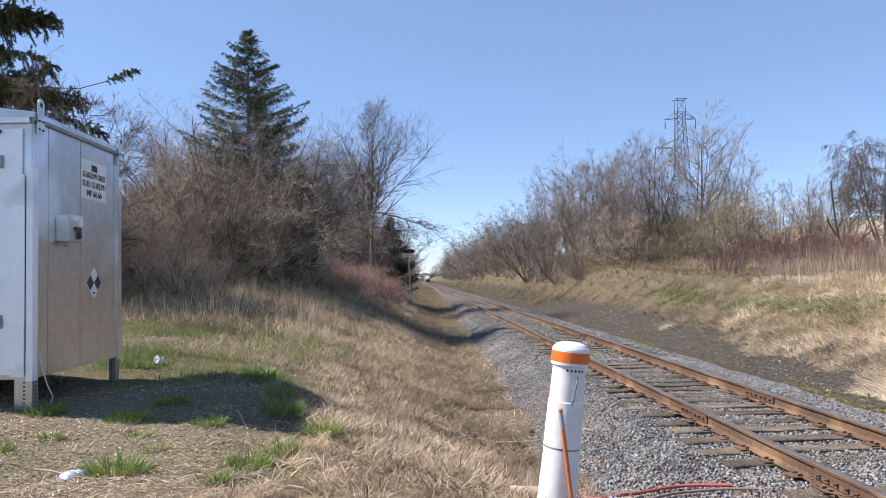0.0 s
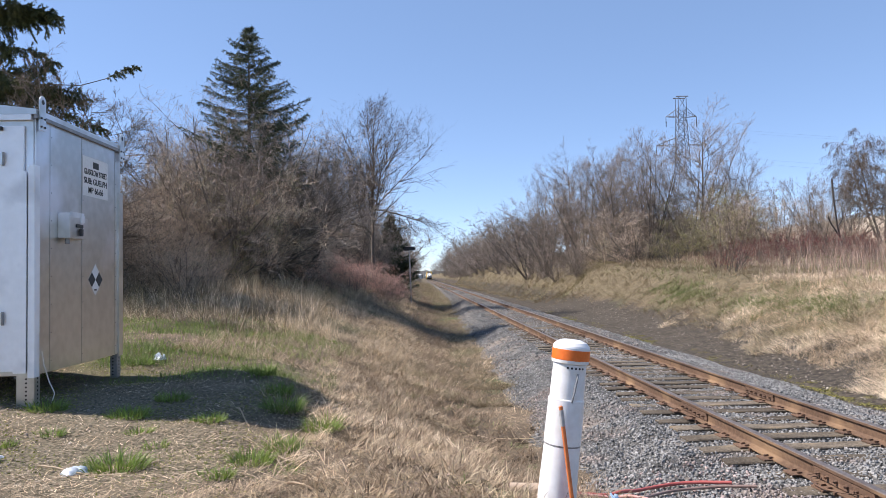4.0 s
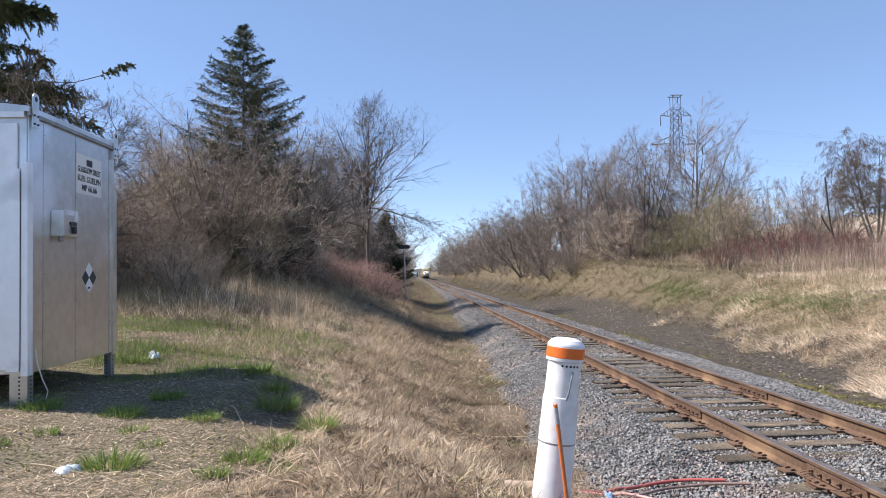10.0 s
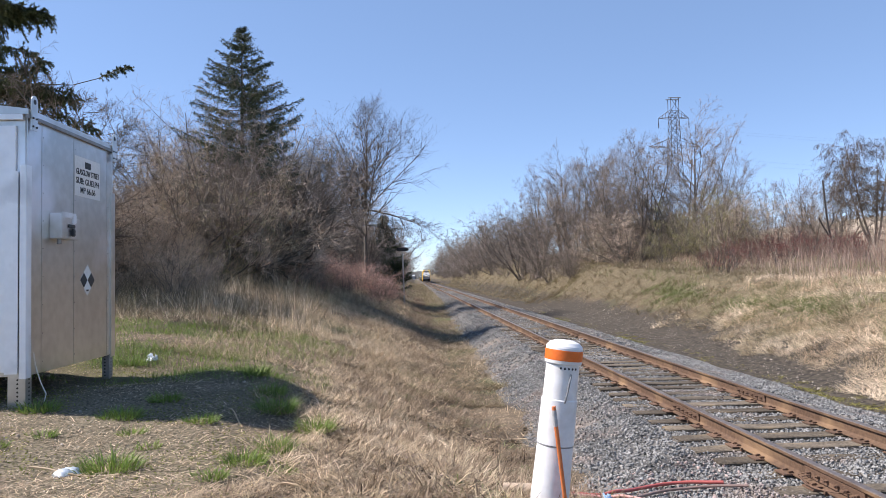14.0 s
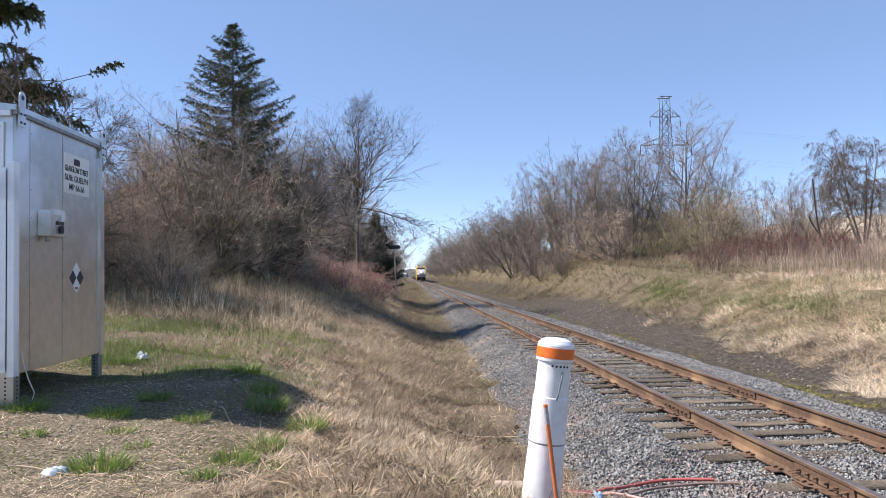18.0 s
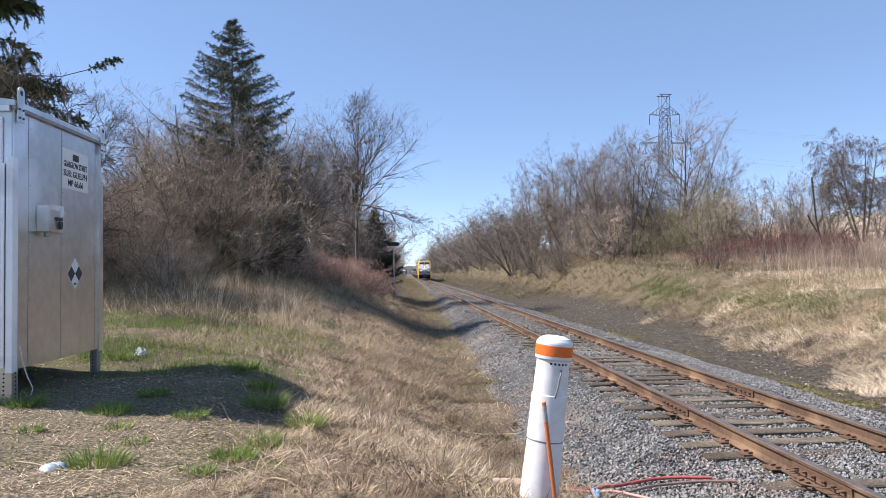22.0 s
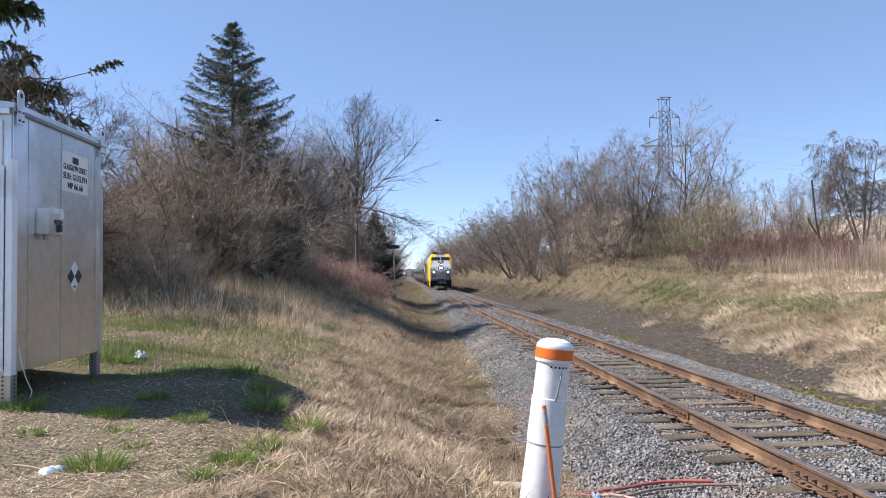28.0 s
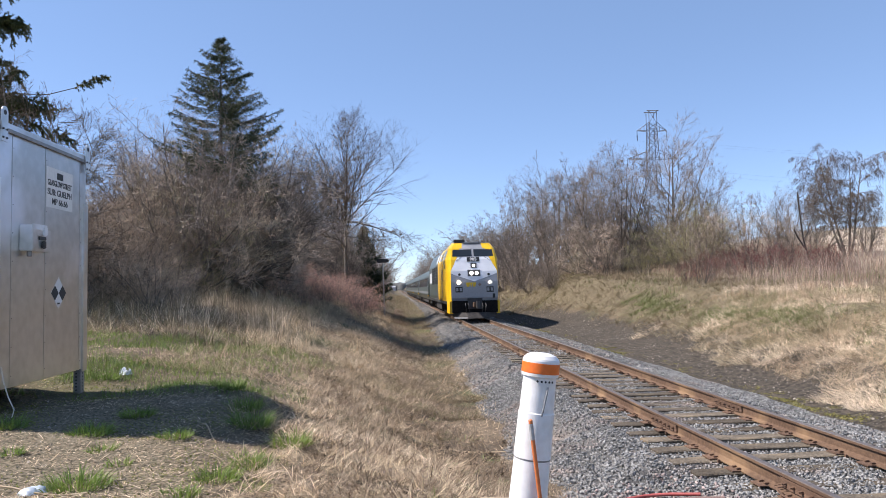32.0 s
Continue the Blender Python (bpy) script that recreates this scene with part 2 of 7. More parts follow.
M = dict(
    soil=soil_mat(),
    chip=mat("chip", (0.42, 0.35, 0.26), (0.20, 0.155, 0.11), s1=3, s2=50, isl_var=0.6, rough=0.9, spec=0.2, world_space=True),
    clod=mat("clod", (0.055, 0.044, 0.033), (0.12, 0.095, 0.07), s1=3, s2=50, isl_var=0.5, rough=0.95, spec=0.1, world_space=True, bump=0.8, bscale=60),
    stone_pink=mat("stone_pink", (0.36, 0.29, 0.265), (0.24, 0.19, 0.175), s1=3, s2=50, isl_var=0.5, rough=0.9, spec=0.2, world_space=True),
    pebble=mat("pebble", (0.42, 0.38, 0.33), (0.30, 0.26, 0.22), s1=3, s2=50, isl_var=0.5, rough=0.9, spec=0.2, world_space=True),
    gravel=mat("gravel", (0.055, 0.054, 0.051), (0.15, 0.146, 0.138), s1=1.5, s2=26, bump=1.0, bscale=45, world_space=True,
               third=(0.20, 0.17, 0.14), s3=0.5, rough=0.9, spec=0.3),
    stone=mat("stone", (0.165, 0.168, 0.165), (0.275, 0.272, 0.262), s1=3, s2=50, isl_var=0.36, rough=0.85, spec=0.3, world_space=True,
              third=(0.27, 0.23, 0.205), s3=1.2),
    straw=leaf_mat("straw", (0.58, 0.455, 0.305), (0.38, 0.29, 0.19), s1=1.6, s2=5, isl_var=0.55, rough=0.8, world_space=True, spec=0.3,
              third=(0.62, 0.50, 0.34), s3=1.1),
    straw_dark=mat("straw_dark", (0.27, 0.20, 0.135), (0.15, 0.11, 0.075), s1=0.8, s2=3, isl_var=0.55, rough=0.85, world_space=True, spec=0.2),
    straw_pale=leaf_mat("straw_pale", (0.84, 0.70, 0.52), (0.72, 0.57, 0.41), s1=0.5, s2=3, isl_var=0.4, rough=0.8, world_space=True, spec=0.3,
                   third=(0.45, 0.40, 0.25), s3=0.25),
    straw_olive=leaf_mat("straw_olive", (0.265, 0.215, 0.13), (0.16, 0.13, 0.078), s1=0.5, s2=3, isl_var=0.5, rough=0.85, world_space=True, spec=0.2,
                    third=(0.24, 0.21, 0.11), s3=0.25),
    straw_pink=leaf_mat("straw_pink", (0.46, 0.37, 0.265), (0.27, 0.205, 0.148), s1=0.6, s2=3, isl_var=0.4, rough=0.85, world_space=True, spec=0.2),
    weed=leaf_mat("weed", (0.42, 0.29, 0.23), (0.20, 0.125, 0.10), s1=0.6, s2=3, isl_var=0.5, rough=0.85, world_space=True, spec=0.2,
             third=(0.50, 0.41, 0.30), s3=0.4),
    weed_pale=leaf_mat("weed_pale", (0.62, 0.48, 0.40), (0.40, 0.285, 0.23), s1=0.6, s2=3, isl_var=0.45, rough=0.85, world_space=True, spec=0.2),
    green=leaf_mat("green", (0.125, 0.205, 0.035), (0.22, 0.29, 0.06), s1=1, s2=5, isl_var=0.4, rough=0.6, world_space=True),
    green_dull=leaf_mat("green_dull", (0.13, 0.17, 0.05), (0.20, 0.22, 0.085), s1=1, s2=5, isl_var=0.4, rough=0.7, world_space=True),
    moss=mat("moss", (0.22, 0.23, 0.03), (0.12, 0.15, 0.03), s1=2, s2=20, isl_var=0.3, bump=0.6, rough=0.95, world_space=True),
    moss_yellow=mat("moss_yellow", (0.22, 0.20, 0.05), (0.13, 0.12, 0.04), s1=2, s2=20, isl_var=0.4, rough=0.95, world_space=True),
    bark=mat("bark", (0.115, 0.096, 0.08), (0.205, 0.175, 0.148), s1=3, s2=20, bump=0.6, obj_var=0.25, rough=0.9, spec=0.2),
    twig_mid=mat("twig_mid", (0.115, 0.088, 0.067), (0.21, 0.163, 0.122), s1=0.5, s2=3, isl_var=0.4, obj_var=0.3, rough=0.85, spec=0.2),
    twig_grey=mat("twig_grey", (0.185, 0.15, 0.125), (0.33, 0.275, 0.23), s1=0.5, s2=3, isl_var=0.4, obj_var=0.3, rough=0.85, spec=0.2),
    dogwood=mat("dogwood", (0.12, 0.03, 0.028), (0.22, 0.085, 0.065), s1=0.5, s2=3, isl_var=0.35, obj_var=0.2, rough=0.6, spec=0.3),
    twig=mat("twig", (0.34, 0.275, 0.22), (0.56, 0.475, 0.39), s1=0.5, s2=3, isl_var=0.35, obj_var=0.25, rough=0.85, spec=0.25),
    twig_warm=mat("twig_warm", (0.34, 0.25, 0.185), (0.54, 0.44, 0.34), s1=0.5, s2=3, isl_var=0.35, obj_var=0.25, rough=0.85, spec=0.25,
                  third=(0.27, 0.25, 0.15), s3=0.35),
    twig_olive=mat("twig_olive", (0.24, 0.225, 0.10), (0.34, 0.31, 0.15), s1=0.5, s2=3, isl_var=0.35, obj_var=0.15, rough=0.85, spec=0.25),
    twig_red=mat("twig_red", (0.42, 0.20, 0.17), (0.60, 0.42, 0.32), s1=0.5, s2=3, isl_var=0.35, obj_var=0.2, rough=0.7, spec=0.3),
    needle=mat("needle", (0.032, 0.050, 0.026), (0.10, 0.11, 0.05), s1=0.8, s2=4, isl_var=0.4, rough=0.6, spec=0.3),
    # lit copy of needle: sunlight put into the colour, paler and yellower
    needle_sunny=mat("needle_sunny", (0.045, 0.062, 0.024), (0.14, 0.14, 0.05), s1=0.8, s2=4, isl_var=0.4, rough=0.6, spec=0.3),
    pilot_black=mat("pilot_black", (0.008, 0.008, 0.009), (0.02, 0.017, 0.015), rough=0.9, spec=0.1, s1=3, s2=20),
    alu=mat("alu", (0.62, 0.61, 0.59), (0.52, 0.51, 0.49), rough=0.30, metal=0.9, s1=1.1, s2=9, bump=0.03, bscale=5,
            third=(0.78, 0.78, 0.82), s3=0.9),
    alu_light=mat("alu_light", (0.88, 0.89, 0.91), (0.81, 0.82, 0.84), rough=0.42, metal=0.35, s1=1.2, s2=9, bump=0.03, bscale=5,
                  third=(0.66, 0.67, 0.69), s3=1.7),
    steel_dark=mat("steel_dark", (0.03, 0.03, 0.032), (0.05, 0.05, 0.05), rough=0.6, s1=4, s2=30),
    sign_white=mat("sign_white", (0.78, 0.77, 0.74), (0.70, 0.69, 0.66), rough=0.5, s1=3, s2=30),
    ink=mat("ink", (0.02, 0.02, 0.02), (0.035, 0.035, 0.035), rough=0.6),
    pvc=mat("pvc", (0.80, 0.80, 0.79), (0.70, 0.695, 0.68), rough=0.38, s1=2.5, s2=16, third=(0.66, 0.64, 0.60), s3=3.0, bump=0.03),
    orange=mat("orange", (0.80, 0.17, 0.02), (0.70, 0.14, 0.015), rough=0.45, s1=4, s2=30),
    orange_rod=mat("orange_rod", (0.68, 0.20, 0.06), (0.58, 0.16, 0.05), rough=0.5, s1=6, s2=40),
    tape=mat("tape", (0.42, 0.42, 0.42), (0.33, 0.33, 0.33), rough=0.4),
    pipe=mat("pipe", (0.46, 0.36, 0.26), (0.38, 0.29, 0.21), rough=0.6, s1=5, s2=30),
    hose_red=mat("hose_red", (0.42, 0.10, 0.085), (0.33, 0.075, 0.065), rough=0.45, s1=4, s2=30),
    hose_pink=mat("hose_pink", (0.58, 0.30, 0.26), (0.46, 0.23, 0.20), rough=0.5, s1=4, s2=30),
    hose_brown=mat("hose_brown", (0.25, 0.17, 0.14), (0.18, 0.12, 0.10), rough=0.5, s1=4, s2=30),
    rail=mat("rail", (0.095, 0.055, 0.034), (0.16, 0.098, 0.06), rough=0.85, metal=0.2, s1=1.2, s2=22, bump=0.3, bscale=70, world_space=True,
             third=(0.25, 0.16, 0.09), s3=1.0),
    rail_top=mat("rail_top", (0.19, 0.14, 0.105), (0.29, 0.235, 0.19), rough=0.42, metal=0.7, s1=2, s2=18, world_space=True),
    rust=mat("rust", (0.10, 0.056, 0.036), (0.16, 0.095, 0.058), rough=0.85, s1=9, s2=60, bump=0.4, bscale=90, obj_var=0.2),
    tie=mat("tie", (0.075, 0.061, 0.046), (0.165, 0.137, 0.102), rough=0.9, s1=2.0, s2=30, bump=0.8, bscale=35, obj_var=0.35,
            third=(0.23, 0.175, 0.11), s3=0.9, spec=0.2),
    galv=mat("galv", (0.33, 0.33, 0.33), (0.24, 0.24, 0.245), rough=0.55, metal=0.6, s1=2, s2=12),
    tower_steel=mat("tower_steel", (0.15, 0.155, 0.165), (0.11, 0.113, 0.12), rough=0.6, metal=0.3, s1=2, s2=12),
    snag_bark=mat("snag_bark", (0.06, 0.05, 0.045), (0.10, 0.085, 0.075), rough=0.9, s1=3, s2=20),
    wood_grey=mat("wood_grey", (0.075, 0.062, 0.052), (0.12, 0.10, 0.085), rough=0.9, s1=3, s2=25),
    litter=mat("litter", (0.50, 0.56, 0.62), (0.34, 0.40, 0.46), rough=0.35, s1=9, s2=40),
    litter_blue=mat("litter_blue", (0.10, 0.22, 0.42), (0.35, 0.45, 0.55), rough=0.3, s1=30, s2=60),
    yellow=mat("yellow", (0.82, 0.50, 0.012), (0.76, 0.45, 0.01), rough=0.35, s1=2, s2=12),
    loco_grey=mat("loco_grey", (0.33, 0.33, 0.34), (0.28, 0.28, 0.29), rough=0.38, s1=1.5, s2=14),
    loco_white=mat("loco_white", (0.78, 0.79, 0.81), (0.72, 0.73, 0.75), rough=0.35, s1=1.5, s2=14),
    coach_grey=mat("coach_grey", (0.105, 0.13, 0.12), (0.075, 0.095, 0.088), rough=0.35, metal=0.3, s1=0.8, s2=9),
    coach_roof=mat("coach_roof", (0.19, 0.205, 0.20), (0.15, 0.16, 0.16), rough=0.45, metal=0.3, s1=0.8, s2=9),
    under=mat("under", (0.025, 0.024, 0.023), (0.06, 0.052, 0.045), rough=0.8, s1=3, s2=20),
    black=mat("black", (0.012, 0.012, 0.013), (0.02, 0.02, 0.02), rough=0.5),
    window=glass_mat("window"),
    lamp_on=mat("lamp_on", (1, 0.97, 0.9), (1, 0.97, 0.9), emit=(1.0, 0.93, 0.8, 7.0)),
    lamp_warm=mat("lamp_warm", (1, 0.93, 0.8), (1, 0.93, 0.8), emit=(1.0, 0.85, 0.62, 9.0)),
    wall_pale=mat("wall_pale", (0.60, 0.62, 0.63), (0.50, 0.52, 0.53), rough=0.6, s1=0.2, s2=2),
    blue_paint=mat("blue_paint", (0.035, 0.09, 0.26), (0.03, 0.07, 0.20), rough=0.4),
    feather=mat("feather", (0.03, 0.028, 0.026), (0.05, 0.045, 0.04), rough=0.8),
    far_wood=mat("far_wood", (0.085, 0.095, 0.095), (0.12, 0.125, 0.12), rough=1.0, s1=0.02, s2=0.2, world_space=True),
)


# ---- mesh tools ----
def np_mesh(name, v, f, material=None, smooth=False):
    v = np.ascontiguousarray(v, dtype=np.float32)
    f = np.ascontiguousarray(f, dtype=np.int32)
    me = bpy.data.meshes.new(name)
    me.vertices.add(len(v))
    me.vertices.foreach_set("co", v.ravel())
    me.loops.add(f.size)
    me.loops.foreach_set("vertex_index", f.ravel())
    me.polygons.add(len(f))
    me.polygons.foreach_set("loop_start", np.arange(len(f), dtype=np.int32) * f.shape[1])
    me.update(calc_edges=True)
    if smooth:
        me.polygons.foreach_set("use_smooth", np.ones(len(f), dtype=bool))
    if material:
        me.materials.append(material)
    return me


def part(name, bm, material, parent, label="", smooth=False):
    """Links a bmesh (or a ready mesh) as one mesh object under a thing or a part."""
    if isinstance(bm, bpy.types.Mesh):
        me = bm
    else:
        me = bpy.data.meshes.new(name)
        bm.to_mesh(me)
        bm.free()
        if smooth:
            for p in me.polygons:
                p.use_smooth = True
    if material and not me.materials:
        me.materials.append(material)
    ob = new(name, me)
    ob.parent = parent
    return tagged(ob, label)


def thing(name, label, category, group="", kind="", at=None):
    ob = new(name)
    ob.empty_display_size = 0.2
    if at is not None:
        ob.matrix_basis = at
    return tagged(ob, label, category, group, kind)


def box(bm, x0, x1, y0, y1, z0, z1, bevel=0.0):
    r = bmesh.ops.create_cube(bm, size=1)
    bmesh.ops.transform(bm, verts=r["verts"], matrix=Matrix.Translation(((x0 + x1) / 2, (y0 + y1) / 2, (z0 + z1) / 2)) @ Matrix.Diagonal((x1 - x0, y1 - y0, z1 - z0, 1)))
    if bevel:
        ed = list({e for v in r["verts"] for e in v.link_edges})
        bmesh.ops.bevel(bm, geom=ed, offset=bevel, segments=2, affect="EDGES", clamp_overlap=True)
    return bm


def boxm(*a, bevel=0.0):
    return box(bmesh.new(), *a, bevel=bevel)


def cyl(bm, p, q, r0, r1=None, n=16):
    p, q = Vector(p), Vector(q)
    d = q - p
    m = Matrix.Translation((p + q) / 2) @ d.to_track_quat("Z", "Y").to_matrix().to_4x4()
    bmesh.ops.create_cone(bm, cap_ends=True, segments=n, radius1=r0, radius2=r0 if r1 is None else r1, depth=d.length, matrix=m)
    return bm


def cylm(p, q, r0, r1=None, n=16):
    return cyl(bmesh.new(), p, q, r0, r1, n)


def lathe(profile, n=28):
    """A turned body round z from (radius, height) pairs."""
    bm = bmesh.new()
    rings = []
    for r, z in profile:
        rings.append([bm.verts.new((r * math.cos(2 * math.pi * i / n), r * math.sin(2 * math.pi * i / n), z)) for i in range(n)])
    for a, b in zip(rings, rings[1:]):
        for i in range(n):
            bm.faces.new((a[i], a[(i + 1) % n], b[(i + 1) % n], b[i]))
    bm.faces.new(list(reversed(rings[0])))
    bm.faces.new(rings[-1])
    return bm


def prism(bm, pts, axis, a, b):
    """A polygon in the plane across axis, pushed from a to b."""
    def at(p, s):
        return {"x": (s, p[0], p[1]), "y": (p[0], s, p[1]), "z": (p[0], p[1], s)}[axis]
    v0 = [bm.verts.new(at(p, a)) for p in pts]
    v1 = [bm.verts.new(at(p, b)) for p in pts]
    n = len(pts)
    bm.faces.new(v0)
    bm.faces.new(list(reversed(v1)))
    for i in range(n):
        bm.faces.new((v0[(i + 1) % n], v0[i], v1[i], v1[(i + 1) % n]))
    bmesh.ops.recalc_face_normals(bm, faces=bm.faces[:])
    return bm


def pipe_mesh(name, pts, r, material, sides=8):
    """A round tube along a bent line."""
    P = np.array(pts, dtype=float)
    v, f = [], []
    for i, p in enumerate(P):
        d = P[min(i + 1, len(P) - 1)] - P[max(i - 1, 0)]
        d /= np.linalg.norm(d)
        a = np.cross(d, (0, 0, 1.0))
        a = a / np.linalg.norm(a) if np.linalg.norm(a) > 1e-6 else np.array((1.0, 0, 0))
        b = np.cross(d, a)
        for k in range(sides):
            w = 2 * math.pi * k / sides
            v.append(p + r * (a * math.cos(w) + b * math.sin(w)))
    for i in range(len(P) - 1):
        for k in range(sides):
            f.append((i * sides + k, i * sides + (k + 1) % sides, (i + 1) * sides + (k + 1) % sides, (i + 1) * sides + k))
    return np_mesh(name, np.array(v), np.array(f), material, smooth=True)


def text_mesh(body, size, depth=0.002, bold=0.0):
    cu = bpy.data.curves.new("lettering", "FONT")
    cu.body, cu.size, cu.align_x, cu.align_y, cu.extrude, cu.offset = body, size, "CENTER", "CENTER", depth, bold
    ob = new("lettering", cu)
    me = bpy.data.meshes.new_from_object(ob.evaluated_get(bpy.context.evaluated_depsgraph_get()))
    bpy.data.objects.remove(ob)
    bpy.data.curves.remove(cu)
    return me


def segs_mesh(name, p0, p1, r0, r1, material, sides=3, rng=None):
    """Many straight twigs as one mesh: three-sided rods, or with sides=2 flat strips."""
    n = len(p0)
    d = p1 - p0
    d = d / np.maximum(np.linalg.norm(d, axis=1, keepdims=True), 1e-9)
    h = rng.normal(size=(n, 3))
    a = np.cross(d, h)
    a /= np.maximum(np.linalg.norm(a, axis=1, keepdims=True), 1e-9)
    if sides == 2:
        v = np.stack([p0 - a * r0[:, None], p0 + a * r0[:, None], p1 + a * r1[:, None], p1 - a * r1[:, None]], 1)
        f = np.arange(n * 4).reshape(n, 4)
        return np_mesh(name, v.reshape(-1, 3), f, material)
    b = np.cross(d, a)
    ring = [a * math.cos(2 * math.pi * k / sides) + b * math.sin(2 * math.pi * k / sides) for k in range(sides)]
    v = np.stack([p0 + c * r0[:, None] for c in ring] + [p1 + c * r1[:, None] for c in ring], 1)
    base = (np.arange(n) * 2 * sides)[:, None]
    f = np.concatenate([base + np.array([[k, (k + 1) % sides, sides + (k + 1) % sides, sides + k]]) for k in range(sides)], 1).reshape(-1, 4)
    return np_mesh(name, v.reshape(-1, 3), f, material)


def merged(name, meshes, material):
    """Several quad meshes joined into one."""
    vs, fs, off = [], [], 0
    for me in meshes:
        v = np.empty(len(me.vertices) * 3, dtype=np.float32)
        me.vertices.foreach_get("co", v)
        f = np.empty(len(me.loops), dtype=np.int32)
        me.loops.foreach_get("vertex_index", f)
        vs.append(v.reshape(-1, 3))
        fs.append(f.reshape(-1, 4) + off)
        off += len(me.vertices)
        bpy.data.meshes.remove(me)
    return np_mesh(name, np.concatenate(vs), np.concatenate(fs), material)


# ---- the lie of the land ----
SLOPES = [  # distance along the track, then (x, z) across it, left of the track
    (-40, ((-40, 1.0), (-4, 0.6), (-2, 0.45), (-0.5, 0.3), (1, 0.1), (2.5, -0.05), (3.2, -0.2))),
    (4, ((-40, 1.0), (-4, 0.57), (-2, 0.42), (-0.5, 0.26), (1, 0.06), (2.5, -0.12), (3.2, -0.22))),
    (5.5, ((-40, 1.1), (-4, 0.57), (-2, 0.42), (-0.8, 0.26), (0.9, 0.0), (2, -0.18), (3, -0.26))),
    (7.5, ((-40, 1.2), (-4, 0.58), (-2, 0.50), (-1.0, 0.32), (0, -0.08), (1, -0.40), (2, -0.42), (3, -0.27))),
    (9.2, ((-40, 1.3), (-4, 0.59), (-3.3, 0.66), (-2.5, 0.67), (-1.75, 0.55), (-1.45, 0.40), (-1.15, 0.16), (0, -0.27), (1, -0.56), (1.9, -0.56), (3, -0.27))),
    (10, ((-40, 1.4), (-4, 0.62), (-2.2, 0.48), (-1.3, 0.2), (0, -0.33), (1, -0.6), (1.9, -0.6), (3, -0.27))),
    (15, ((-40, 2.0), (-12, 1.1), (-4.5, 0.85), (-2.5, 0.5), (-1.2, 0.05), (0, -0.4), (1, -0.64), (1.9, -0.62), (3, -0.27))),
    (22, ((-40, 3.0), (-14, 1.5), (-5.5, 1.35), (-3, 0.82), (-1, 0.18), (0.2, -0.45), (1, -0.67), (1.9, -0.63), (3, -0.27))),
    (29, ((-40, 3.4), (-15, 2.0), (-5.5, 1.75), (-3, 0.98), (-1.4, 0.15), (0.0, -0.32), (1, -0.62), (1.95, -0.62), (3, -0.27))),
    (36, ((-40, 3.8), (-15, 2.4), (-5, 2.05), (-3, 1.25), (-1.2, 0.35), (0.1, -0.32), (1, -0.62), (2.1, -0.6), (3, -0.27))),
    (48, ((-40, 4.5), (-16, 3.0), (-4, 1.6), (-2, 0.65), (-0.73, -0.07), (0.3, -0.5), (1.2, -0.64), (2.3, -0.55), (3, -0.27))),
    (100, ((-60, 6.0), (-20, 4.5), (-5, 2.4), (-2, 0.8), (-0.5, -0.2), (0.5, -0.55), (1.5, -0.6), (2.4, -0.5), (3, -0.27))),
    (300, ((-60, 7.0), (-20, 5.5), (-6, 3.2), (-2, 0.8), (-0.5, -0.2), (0.5, -0.55), (1.5, -0.6), (2.4, -0.5), (3, -0.27))),
    (900, ((-60, 9.0), (-20, 5.5), (-6, 3.2), (-2, 0.8), (-0.5, -0.2), (0.5, -0.55), (1.5, -0.6), (2.4, -0.5), (3, -0.27))),
]
WAVES = np.random.RandomState(7).uniform(-1, 1, (14, 4))


def rough_z(x, y, amp):
    z = 0
    for i, (a, b, c, d) in enumerate(WAVES):
        k = 0.9 * 1.35 ** i
        z = z + np.sin(k * (a * x + b * y) + 9 * c) / (1.25 ** i)
    return amp * z / 4


def land(x, y):
    x, y = np.asarray(x, float), np.asarray(y, float)
    ys = np.array([s[0] for s in SLOPES])
    left = np.stack([np.interp(x, *np.array(s[1]).T) for s in SLOPES])
    i = np.clip(np.searchsorted(ys, y) - 1, 0, len(ys) - 2)
    w = np.clip((y - ys[i]) / (ys[i + 1] - ys[i]), 0, 1)
    zl = np.take_along_axis(left, i[None], 0)[0] * (1 - w) + np.take_along_axis(left, i[None] + 1, 0)[0] * w
    zc = 1.0 + np.clip((y - 16) * 0.042, 0, 2.8)
    u = np.clip((x - 9.2) / 4.1, 0, 1)
    up = -0.35 + (zc + 0.35) * (u * u * (3 - 2 * u) * 0.35 + u * 0.65)
    zr = np.interp(x, (5.5, 6.1, 7.6, 8.0, 9.2), (-0.27, -0.30, -0.56, -0.60, -0.35))
    hill = np.clip((x - 13.3) * 0.07, 0, 2.0) + np.clip((x - 45) * 0.20, 0, 3.0) * np.clip((y - 30) / 60, 0, 1)
    zr = np.where(x > 9.2, up + np.where(x > 13.3, hill, 0), zr)
    z = np.where(x < 4.5, zl, zr)
    off = np.clip(np.maximum(1.6 - x, x - 8.2) / 1.0, 0.0, 1.0)
    return z + (rough_z(x, y, 0.07) + rough_z(x * 2.1 + 5, y * 2.1, 0.075)) * off + 0.25 * rough_z(x * 0.13, y * 0.13, 1.0) * np.clip((np.abs(x - 4.5) - 10) / 10, 0, 1)


